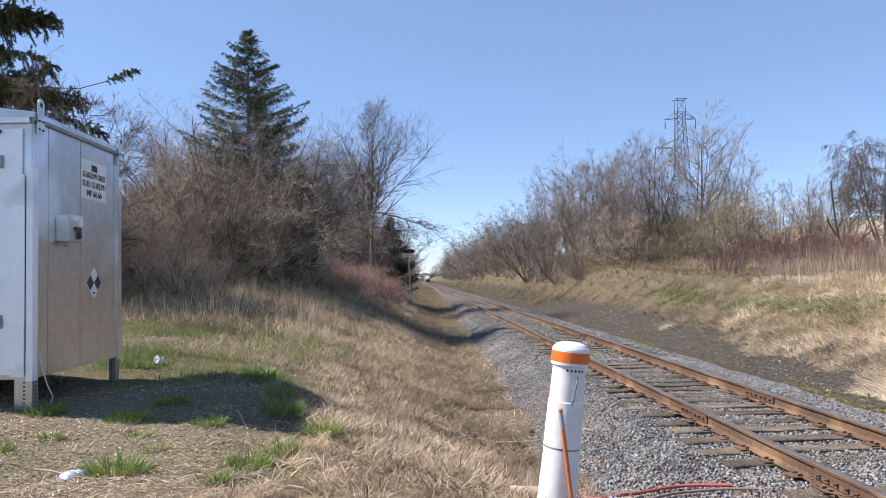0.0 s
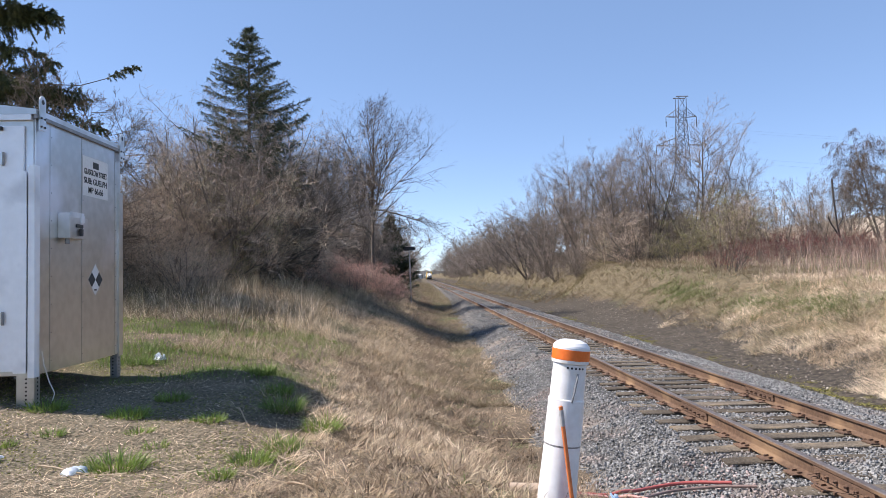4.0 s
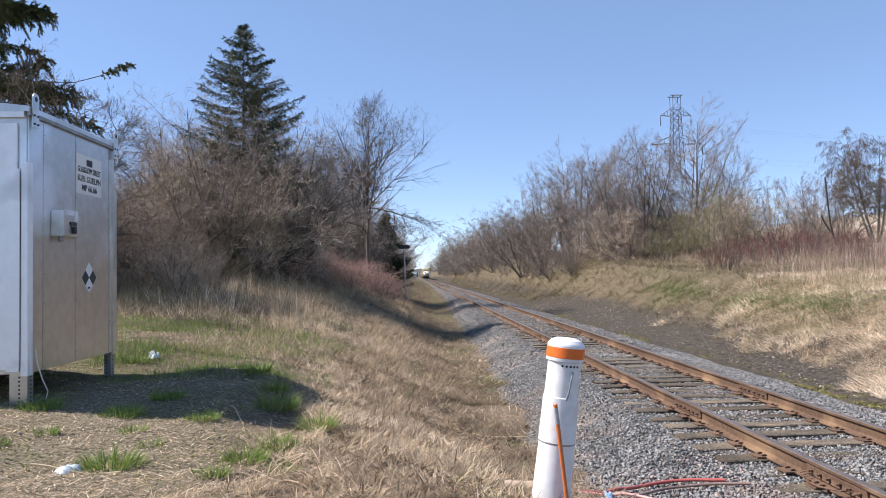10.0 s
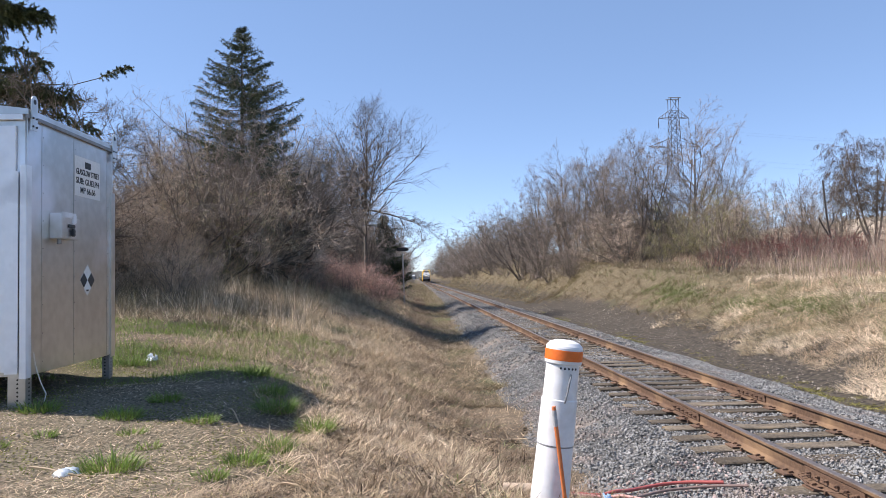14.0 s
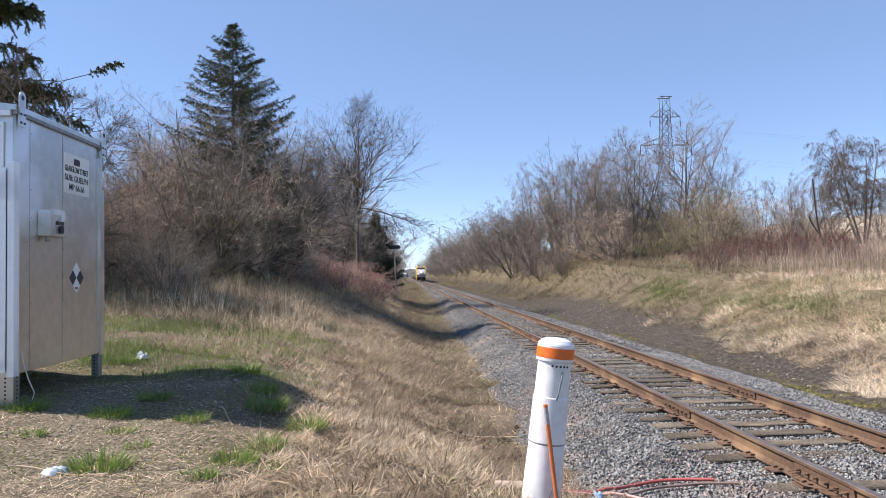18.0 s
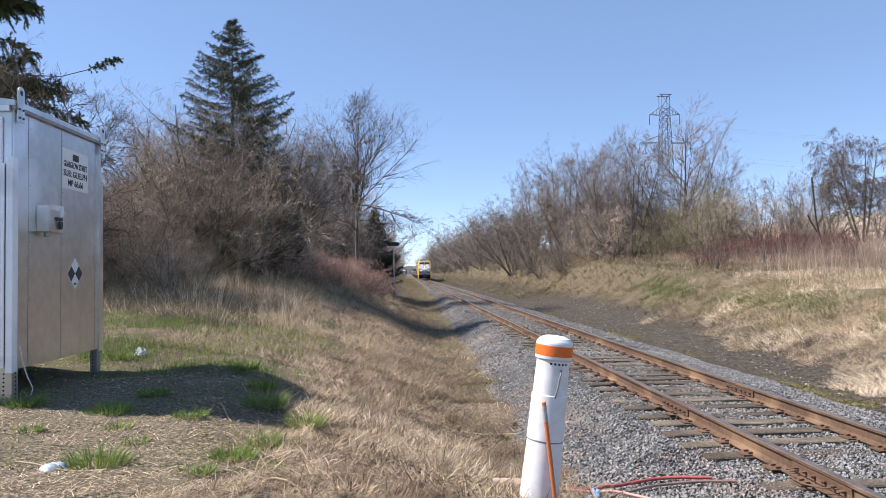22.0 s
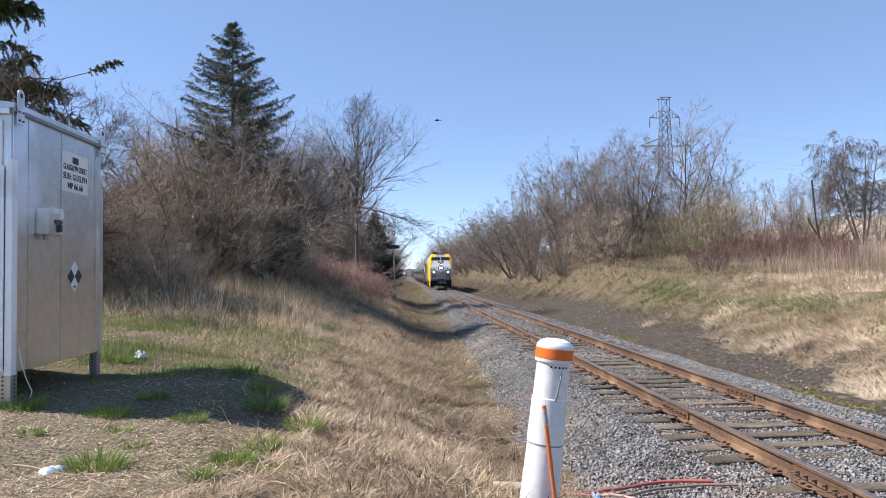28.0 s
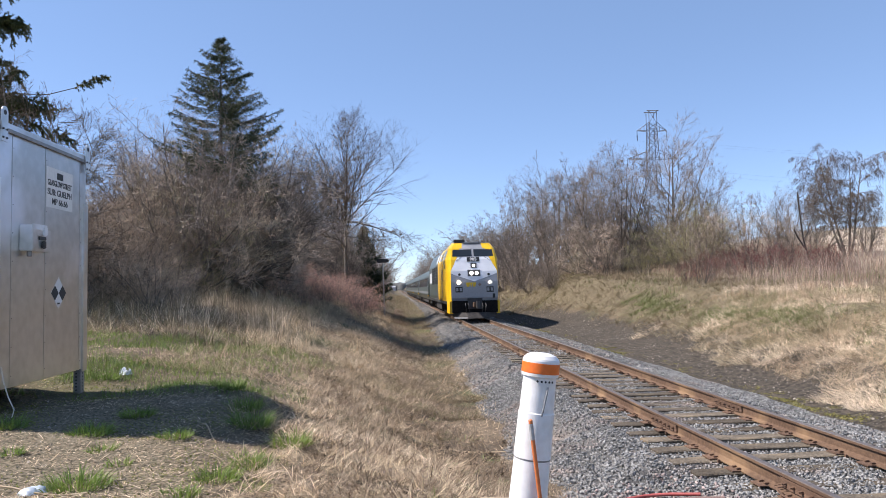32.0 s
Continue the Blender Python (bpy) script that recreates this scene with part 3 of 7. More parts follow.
def ballast_z(x, y):
    xl = 1.75 + 0.35 * np.clip((y - 12) / 25, 0, 2) + 0.75 * np.clip((y - 50) / 40, 0, 1) + 0.12 * np.sin(y * 1.7) + 0.08 * np.sin(y * 4.1 + 1)
    xr = 7.42 + 0.12 * np.sin(y * 1.3 + 2) + 0.08 * np.sin(y * 3.7)
    edge = np.minimum(x - xl, xr - x)
    z = land(x, y) + np.clip(edge * 0.35, -0.12, 0.035)
    heap = -0.222 + 0.022 * np.sin(2.3 * y + 1.1 * np.sin(3.1 * x)) * np.sin(1.7 * x + 0.45 * y) + 0.030 * np.clip((y - 14) / 20, 0, 1)
    shoulder = np.clip(np.minimum(x - 2.55, 6.45 - x) / 0.5, 0, 1)
    return np.where(shoulder > 0, np.maximum(z, z + (heap - z) * shoulder), z)


def axis(*stretches):
    out = []
    for a, b, n in stretches:
        out += list(np.linspace(a, b, n, endpoint=False))
    return np.array(out + [stretches[-1][1]])


def sheet(name, xs, ys, zf, material, smooth=True):
    X, Y = np.meshgrid(xs, ys)
    Z = zf(X.ravel(), Y.ravel())
    nx, ny = len(xs), len(ys)
    i = (np.arange(ny - 1)[:, None] * nx + np.arange(nx - 1)[None]).ravel()
    return np_mesh(name, np.stack([X.ravel(), Y.ravel(), Z], 1), np.stack([i, i + 1, i + 1 + nx, i + nx], 1), material, smooth)


ground = new("ground", sheet("ground", axis((-1500, -60, 16), (-60, -14, 30), (-14, -6, 32), (-6, 2.2, 82), (2.2, 8, 16), (8, 14, 50), (14, 30, 36), (30, 110, 34), (110, 1500, 16)),
                             axis((-60, 2, 14), (2, 16, 130), (16, 40, 100), (40, 120, 80), (120, 400, 40), (400, 3000, 16)), land, M["soil"]))
tagged(ground, "dry soil and straw-covered ground of a railway cutting", "ground", kind="structure")
bed = new("ballast", sheet("ballast", axis((1.3, 8.3, 70)), axis((-20, 3, 20), (3, 20, 170), (20, 60, 120), (60, 700, 80)), ballast_z, M["gravel"]))
tagged(bed, "grey crushed-stone ballast bed under the track", "ballast", kind="structure")


# ---- the signal bungalow ----
def bungalow():
    x1, x0, y0, y1, zb, zt = -4.03, -6.0, 7.36, 9.46, 0.88, 3.63
    t = thing("equipment_cabinet", "weathered aluminium railway signal equipment cabinet on perforated steel legs", "equipment cabinet",
              at=pose(0, 0, 0))
    body = part("body", boxm(x0 + 0.01, x1 - 0.012, y0 + 0.012, y1 - 0.01, zb, zt, bevel=0.006), M["alu"], t)
    # roof with a shallow ridge and a folded edge
    bm = bmesh.new()
    xm = (x0 + x1) / 2
    prism(bm, [(x0 - 0.03, zt - 0.02), (x1 + 0.03, zt - 0.02), (x1 + 0.03, zt + 0.035), (xm, zt + 0.16), (x0 - 0.03, zt + 0.035)], "y", y0 - 0.03, y1 + 0.03)
    part("roof", bm, M["alu"], t)
    part("roof_trim", boxm(x1 + 0.004, x1 + 0.036, y0 - 0.02, y1 + 0.02, zt - 0.06, zt - 0.022), M["galv"], t)
    part("roof_trim", boxm(x0, x1 - 0.02, y0 - 0.034, y0 + 0.006, zt - 0.08, zt - 0.022), M["alu_light"], t)
    # side sheets, each a shallow pan with its seam
    cuts = [y0 + 0.02, y0 + 0.30, y0 + 1.01, y1 - 0.20, y1 - 0.02]
    for a, b in zip(cuts, cuts[1:]):
        part("side_panel", boxm(x1 - 0.012, x1 + 0.003, a + 0.004, b - 0.004, zb + 0.01, zt - 0.03, bevel=0.003), M["alu"], body)
    part("corner_post", boxm(x1 - 0.06, x1 + 0.012, y0 - 0.012, y0 + 0.09, zb - 0.02, zt - 0.55, bevel=0.004), M["alu_light"], t)
    part("corner_post", boxm(x1 - 0.03, x1 + 0.02, y1 - 0.11, y1 + 0.014, zb - 0.02, zt - 0.60, bevel=0.004), M["alu"], t)
    # lifting brackets at the roof corners
    for yy, s in ((y0 + 0.07, 1), (y1 - 0.07, 1)):
        bm = bmesh.new()
        n = 10
        outer = [(yy - 0.06, zt - 0.18), (yy + 0.06, zt - 0.18)] + [(yy + 0.06 * math.cos(a), zt + 0.13 + 0.06 * math.sin(a)) for a in np.linspace(0, math.pi, n)]
        hole = [(yy + 0.028 * math.cos(a), zt + 0.125 + 0.028 * math.sin(a)) for a in np.linspace(0, 2 * math.pi, 13)[:-1]]
        prism(bm, outer, "x", x1 + 0.037, x1 + 0.05)
        br = part("lifting_bracket", bm, M["alu"], t)
        part("eye", prism(bmesh.new(), hole, "x", x1 + 0.034, x1 + 0.0515), M["steel_dark"], br)
        for dy in (-0.035, 0.035):
            for dz in (-0.14, -0.05):
                part("bolt", cylm((x1 + 0.05, yy + dy, zt + dz), (x1 + 0.06, yy + dy, zt + dz), 0.011, n=8), M["steel_dark"], br)
    # perforated legs
    for lx, ly, fr in ((x1 - 0.05, y0 + 0.02, True), (x1 - 0.05, y1 - 0.12, False), (x0 + 0.05, y0 + 0.02, True), (x0 + 0.05, y1 - 0.12, False)):
        gz = float(land(lx, ly)) - 0.12
        bm = box(bmesh.new(), lx - (0.13 if fr else 0.035), lx + 0.05, ly - 0.014, ly - 0.004, gz, zb + 0.06, bevel=0.002)
        box(bm, lx + 0.042, lx + 0.052, ly - 0.004, ly + 0.10, gz, zb + 0.06, bevel=0.002)
        leg = part("leg", bm, M["alu"] if fr else M["galv"], t)
        z = gz + 0.16
        while z < zb:
            part("hole", cylm((lx - (0.03 if fr else 0.0), ly - 0.0155, z), (lx - (0.03 if fr else 0.0), ly - 0.0125, z), 0.011, n=8), M["black"], leg)
            part("hole", cylm((lx + 0.0515, ly + 0.05, z), (lx + 0.0535, ly + 0.05, z), 0.011, n=8), M["black"], leg)
            z += 0.042
    # the front door with its edge strip, hinges and handle
    door = part("door", boxm(x0 + 0.15, x1 - 0.10, y0 - 0.016, y0 + 0.012, zb + 0.05, zt - 0.14, bevel=0.004), M["alu_light"], t, "pale aluminium door with dull stains")
    part("edge_strip", boxm(x1 - 0.20, x1 - 0.065, y0 - 0.030, y0 - 0.016, zb + 0.03, zt - 0.62, bevel=0.004), M["alu_light"], door)
    for z in (3.14, 1.48):
        h = part("hinge", boxm(x1 - 0.40, x1 - 0.30, y0 - 0.034, y0 - 0.016, z - 0.06, z + 0.06, bevel=0.006), M["alu"], door)
        part("hinge_pin", cylm((x1 - 0.30, y0 - 0.036, z - 0.07), (x1 - 0.30, y0 - 0.036, z + 0.07), 0.012, n=10), M["galv"], h)
    part("vent_knob", boxm(x1 - 0.36, x1 - 0.31, y0 - 0.05, y0 - 0.016, 3.44, 3.48, bevel=0.006), M["steel_dark"], door)
    # rivets along the seams
    for yy in (cuts[1], cuts[2], cuts[3]):
        for z in np.linspace(zb + 0.12, zt - 0.2, 9):
            part("rivet", cylm((x1 + 0.002, yy + 0.03, z), (x1 + 0.0065, yy + 0.03, z), 0.008, 0.005, n=6), M["galv"], body)
    # sign on the side
    sy0, sy1, sz0, sz1 = 8.39, 9.05, 2.885, 3.365
    sign = part("sign_plate", boxm(x1 + 0.003, x1 + 0.007, sy0, sy1, sz0, sz1), M["sign_white"], t, "white plate with black lettering")
    ym = (sy0 + sy1) / 2
    part("logo_bar", boxm(x1 + 0.007, x1 + 0.010, ym - 0.075, ym + 0.075, sz1 - 0.125, sz1 - 0.045, bevel=0.001), M["ink"], sign)
    for words, z, size in (("GLASGLOW STREET", sz1 - 0.185, 0.098), ("SUB: GUELPH", sz1 - 0.295, 0.105), ("MP 66.66", sz1 - 0.405, 0.105)):
        me = text_mesh(words, size, 0.0015, 0.0015)
        w = max(v.co.x for v in me.vertices) - min(v.co.x for v in me.vertices)
        k = min(1.0, 0.60 / w)
        me.transform(pose(x1 + 0.0085, ym, z) @ pose(0, 0, 0, 90, 0, 90) @ Matrix.Diagonal((k, 1, 1, 1)))
        part("lettering", me, M["ink"], sign)
    # hazard diamond in four quarters
    dy, dz, h = 8.715, 1.87, 0.19
    dia = part("hazard_diamond", prism(bmesh.new(), [(dy - h, dz), (dy, dz - h), (dy + h, dz), (dy, dz + h)], "x", x1 + 0.003, x1 + 0.006), M["sign_white"], t, "black and white diamond placard")
    q = h / 2 - 0.004
    for cy in (dy - h / 2, dy + h / 2):
        part("dark_quarter", prism(bmesh.new(), [(cy - q, dz), (cy, dz - q), (cy + q, dz), (cy, dz + q)], "x", x1 + 0.006, x1 + 0.0085), M["ink"], dia)
    part("label_bar", boxm(x1 + 0.006, x1 + 0.008, dy - 0.03, dy + 0.03, dz - 0.135, dz - 0.115), M["ink"], dia)
    # power box with its hasp
    by0, by1, bz0, bz1 = 7.82, 8.33, 2.335, 2.62
    pb = part("power_box", boxm(x1 + 0.003, x1 + 0.14, by0, by0 + 0.30, bz0, bz1, bevel=0.008), M["alu"], t, "dull grey metal power box")
    part("cover", boxm(x1 + 0.003, x1 + 0.10, by0 + 0.31, by1, bz0 + 0.004, bz1 - 0.03, bevel=0.008), M["alu"], pb)
    part("lid", boxm(x1 + 0.138, x1 + 0.150, by0 - 0.01, by0 + 0.31, bz1 - 0.05, bz1 + 0.012, bevel=0.004), M["alu_light"], pb)
    part("conduit", cylm((x1 + 0.06, by0 + 0.10, bz0 - 0.06), (x1 + 0.06, by0 + 0.10, bz0 + 0.01), 0.025, n=12), M["galv"], pb)
    part("hasp", boxm(x1 + 0.14, x1 + 0.155, by0 + 0.13, by0 + 0.28, bz0 + 0.125, bz0 + 0.165, bevel=0.004), M["steel_dark"], pb)
    part("padlock", boxm(x1 + 0.145, x1 + 0.172, by0 + 0.19, by0 + 0.25, bz0 + 0.03, bz0 + 0.12, bevel=0.008), M["steel_dark"], pb)
    part("latch", boxm(x1 + 0.14, x1 + 0.16, by0 + 0.22, by0 + 0.30, bz0 + 0.18, bz1 - 0.01, bevel=0.006), M["alu_light"], pb)
    # the thin earth wire at the near corner
    part("earth_wire", pipe_mesh("earth_wire", [(x1 + 0.02, y0 + 0.12, 1.12), (x1 + 0.03, y0 + 0.14, 0.98), (x1 + 0.05, y0 + 0.20, 0.80), (x1 + 0.08, y0 + 0.26, 0.66), (x1 + 0.05, y0 + 0.26, 0.55)], 0.006, M["sign_white"], 6), None, t)
    return t


bungalow()


# ---- the cable pedestal and what lies about it ----
def pedestal():
    foot = float(land(1.0, 5.4))
    t = thing("cable_pedestal", "leaning white plastic cable pedestal with a domed cap and orange band", "cable pedestal",
              at=pose(1.0, 5.4, foot) @ pose(0, 0, 0, 0, 7.2, 0))
    H = 1.33 - foot
    part("base_tube", lathe([(0.152, -0.1), (0.146, 0.25), (0.139, H - 0.80)], 72), M["pvc"], t)
    part("sleeve", lathe([(0.135, H - 0.805), (0.1435, H - 0.80), (0.1385, H - 0.46), (0.133, H - 0.452), (0.128, H - 0.45)], 72), M["pvc"], t)
    part("tube", lathe([(0.133, H - 0.47), (0.127, H - 0.16)], 72), M["pvc"], t)
    cap = part("cap", lathe([(0.128, H - 0.185), (0.142, H - 0.18), (0.144, H - 0.165), (0.144, H - 0.06), (0.138, H - 0.045), (0.115, H - 0.02), (0.07, H - 0.003), (0.02, H)], 72), M["pvc"], t)
    part("band", lathe([(0.1455, H - 0.155), (0.1465, H - 0.15), (0.1465, H - 0.08), (0.1455, H - 0.075)], 72), M["orange"], cap, "bright orange reflective band")
    for k in range(5):
        a = radians(-108 + 14 * k)
        r = 0.1275
        part("vent_hole", cylm((r * math.cos(a), r * math.sin(a), H - 0.212), ((r + 0.003) * math.cos(a), (r + 0.003) * math.sin(a), H - 0.212), 0.009, n=10), M["black"], t)
    a = radians(-72)
    pts = [(0.135 * math.cos(a - s * 0.22), 0.135 * math.sin(a - s * 0.22) - (0.012 if 0.1 < s < 0.9 else 0), H - 0.25 - 0.22 * s) for s in np.linspace(0, 1, 7)]
    part("latch_bar", pipe_mesh("latch_bar", pts, 0.007, M["galv"], 6), None, t)
    # flattish clip of the strap at the sleeve's joint
    part("joint_ring", lathe([(0.1385, H - 0.815), (0.1415, H - 0.812), (0.1415, H - 0.806), (0.1385, H - 0.803)], 72), M["galv"], t)


pedestal()


def marker_rod():
    t = thing("marker_stake", "orange fibreglass marker stake with a grey tape collar", "stake", at=pose(1.105, 5.19, 0.0) @ pose(0, 0, 0, 0, -5.6, 0))
    part("rod", lathe([(0.016, -0.08), (0.016, 0.70)], 12), M["orange_rod"], t)
    part("tape_collar", lathe([(0.0175, 0.70), (0.0175, 0.82)], 12), M["tape"], t)
    part("tip", lathe([(0.016, 0.82), (0.016, 0.845), (0.012, 0.85)], 12), M["orange_rod"], t)


marker_rod()


def hoses():
    def z(x, y, h):
        return float(np.maximum(land(x, y), ballast_z(np.array([x]), np.array([y]))[0])) + h
    lines = (("cable_conduit", "hose_red", 0.017, ((0.95, 6.35), (1.35, 6.32), (1.75, 6.38), (2.1, 6.62), (2.5, 6.74), (2.9, 6.55))),
             ("cable_conduit", "hose_pink", 0.015, ((1.0, 6.22), (1.4, 6.30), (1.75, 6.28), (1.98, 6.12), (2.12, 5.85))),
             ("cable_conduit", "hose_brown", 0.014, ((1.75, 5.95), (1.98, 6.25), (2.3, 6.48), (2.75, 6.50), (3.05, 6.36))))
    for name, m, r, pts in lines:
        P = np.array(pts)
        s = np.linspace(0, len(P) - 1, 26)
        k = np.ones(5) / 5
        xs, ys = np.interp(s, range(len(P)), P[:, 0]), np.interp(s, range(len(P)), P[:, 1])
        xs[2:-2], ys[2:-2] = np.convolve(xs, k, "valid"), np.convolve(ys, k, "valid")
        line = [(x, y, z(x, y, r + 0.035)) for x, y in zip(xs, ys)]
        tagged(new(name, pipe_mesh(name, line, r, M[m])), "%s plastic cable conduit lying on the ballast" % {"hose_red": "dark red", "hose_pink": "faded pink", "hose_brown": "brown"}[m], "conduit", "conduits by the pedestal")
    # short length of duct pipe
    bm = bmesh.new()
    cyl(bm, (0.70, 5.78, 0.055), (1.15, 5.72, 0.045), 0.062, n=24)
    d = part("duct_pipe", bm, M["pipe"], None, smooth=False)
    tagged(d, "short beige plastic duct pipe lying on the ground", "pipe")
    part("bore", cylm((0.697, 5.7804, 0.055), (0.7005, 5.78, 0.055), 0.05, n=20), M["hose_brown"], d)


hoses()


# ---- track ----
TRACK_X, GAUGE, TIE_TOP = 4.505, 1.435, -0.185
track = thing("railway_track", "single railway track with rusty rails on weathered timber sleepers", "railway track", kind="structure")
RAIL_PROFILE = [(-0.075, -0.182), (0.075, -0.182), (0.075, -0.170), (0.018, -0.152), (0.010, -0.140), (0.010, -0.045), (0.036, -0.036), (0.037, -0.008), (0.030, 0.0),
                (-0.030, 0.0), (-0.037, -0.008), (-0.036, -0.036), (-0.010, -0.045), (-0.010, -0.140), (-0.018, -0.152), (-0.075, -0.170)]
for side in (-1, 1):
    rx = TRACK_X + side * (GAUGE / 2 + 0.037)
    bm = prism(bmesh.new(), [(x + rx, z) for x, z in RAIL_PROFILE], "y", -25, 900)
    rail = part("rail", bm, M["rail"], track)
    rail.data.materials.append(M["rail_top"])
    for p in rail.data.polygons:
        if p.normal.z > 0.5 and p.center.z > -0.01:
            p.material_index = 1
    joints = (6.15, 9.55, 21.4, 33.3) if side < 0 else (10.75, 22.6, 34.5)
    for jy in joints:
        for face in (-1, 1):
            bm = bmesh.new()
            xa = rx + face * 0.0105
            prism(bm, [(xa, -0.145), (xa + face * 0.022, -0.140), (xa + face * 0.016, -0.10), (xa + face * 0.024, -0.048), (xa, -0.046)], "y", jy - 0.45, jy + 0.45)
            for k in (-0.36, -0.22, -0.08, 0.08, 0.22, 0.36):
                cyl(bm, (xa + face * 0.012, jy + k, -0.095), (xa + face * 0.044, jy + k, -0.095), 0.017, n=6)
                cyl(bm, (xa + face * 0.040, jy + k, -0.095), (xa + face * 0.060, jy + k, -0.095), 0.010, n=6)
            part("joint_bar", bm, M["rust"], rail)
    if side < 0:
        for j, off in ((6.15, 0.0), (6.15, 0.07)):
            pts = [(rx - 0.05, j + 0.32 + off, -0.10), (rx - 0.12, j + 0.36 + off, -0.13), (rx - 0.17, j + 0.10 + off, -0.155), (rx - 0.13, j - 0.15, -0.12), (rx - 0.05, j - 0.30, -0.09)]
            s = np.linspace(0, 4, 14)
            P = np.array(pts)
            part("bond_wire", pipe_mesh("bond_wire", np.stack([np.interp(s, range(5), P[:, k]) for k in range(3)], 1), 0.006, M["rust"], 5), None, rail)


def tie_mesh(seed):
    r = random.Random(seed)
    bm = bmesh.new()
    nx = 7
    rings = []
    for i in range(nx):
        x = -1.30 + 2.60 * i / (nx - 1)
        w, h = 0.115 + r.uniform(-0.008, 0.006), 0.0 + r.uniform(-0.010, 0.004)
        e = r.uniform(-0.02, 0.02) if i in (0, nx - 1) else 0
        c = 0.012
        rings.append([bm.verts.new(p) for p in ((x + e, -w, -0.17), (x + e, -w, h - c), (x + e, -w + c, h), (x, w * 0.1, h - 0.004), (x - e, w - c, h + r.uniform(-0.004, 0.002)), (x - e, w, h - c), (x - e, w, -0.17))])
    for a, b in zip(rings, rings[1:]):
        for k in range(6):
            bm.faces.new((a[k], b[k], b[k + 1], a[k + 1]))
    bm.faces.new(rings[0])
    bm.faces.new(list(reversed(rings[-1])))
    bmesh.ops.recalc_face_normals(bm, faces=bm.faces[:])
    me = bpy.data.meshes.new("sleeper")
    bm.to_mesh(me)
    bm.free()
    me.materials.append(M["tie"])
    return me


def plate_mesh():
    bm = box(bmesh.new(), -0.17, 0.17, -0.095, 0.095, 0.0, 0.014)
    for sx in (-0.095, 0.095):
        for sy in (-0.05, 0.05):
            box(bm, sx - 0.009, sx + 0.009, sy - 0.012, sy + 0.012, 0.0, 0.030)
            box(bm, sx * 0.80 - 0.018, sx * 0.80 + 0.018, sy - 0.014, sy + 0.014, 0.022, 0.034)
    me = bpy.data.meshes.new("tie_plate")
    bm.to_mesh(me)
    bm.free()
    me.materials.append(M["rust"])
    return me


def anchor_mesh():
    bm = box(bmesh.new(), -0.085, 0.085, -0.012, 0.012, -0.022, -0.002)
    box(bm, -0.100, -0.080, -0.012, 0.012, -0.022, 0.016)
    box(bm, 0.080, 0.100, -0.012, 0.012, -0.022, 0.016)
    me = bpy.data.meshes.new("rail_anchor")
    bm.to_mesh(me)
    bm.free()
    me.materials.append(M["rust"])
    return me


TIES = [tie_mesh(s) for s in range(6)]
PLATE, ANCHOR = plate_mesh(), anchor_mesh()
rr = random.Random(11)
y = 3.2
n_tie = 0
while n_tie < 230:
    tie = part("sleeper", TIES[rr.randrange(6)], None, track)
    tie.matrix_basis = pose(TRACK_X + rr.uniform(-0.05, 0.05), y, TIE_TOP + 0.002 - rr.random() ** 3 * 0.012, 0, rr.uniform(-0.2, 0.2), rr.uniform(-1.5, 1.5) + (180 if rr.random() < 0.5 else 0))
    if n_tie < 46:
        for side in (-1, 1):
            pl = part("tie_plate", PLATE, None, track)
            pl.matrix_basis = pose(TRACK_X + side * (GAUGE / 2 + 0.037), y, TIE_TOP + 0.003)
            if n_tie < 36 and n_tie % 3 == 0:
                for s in (-0.15, 0.15):
                    an = part("rail_anchor", ANCHOR, None, track)
                    an.matrix_basis = pose(TRACK_X + side * (GAUGE / 2 + 0.037), y + s, -0.182)
    y += 0.53 + rr.uniform(-0.035, 0.035)
    n_tie += 1
far_ties = bmesh.new()
while y < 620:
    box(far_ties, TRACK_X - 1.3, TRACK_X + 1.3, y - 0.11, y + 0.11, TIE_TOP - 0.16, TIE_TOP)
    y += 0.53
tagged(part("far_sleepers", far_ties, M["tie"], track), kind="stuff")


# ---- bare trees, shrubs and conifers ----
def unit(v):
    return v / np.maximum(np.linalg.norm(v, axis=-1, keepdims=True), 1e-9)


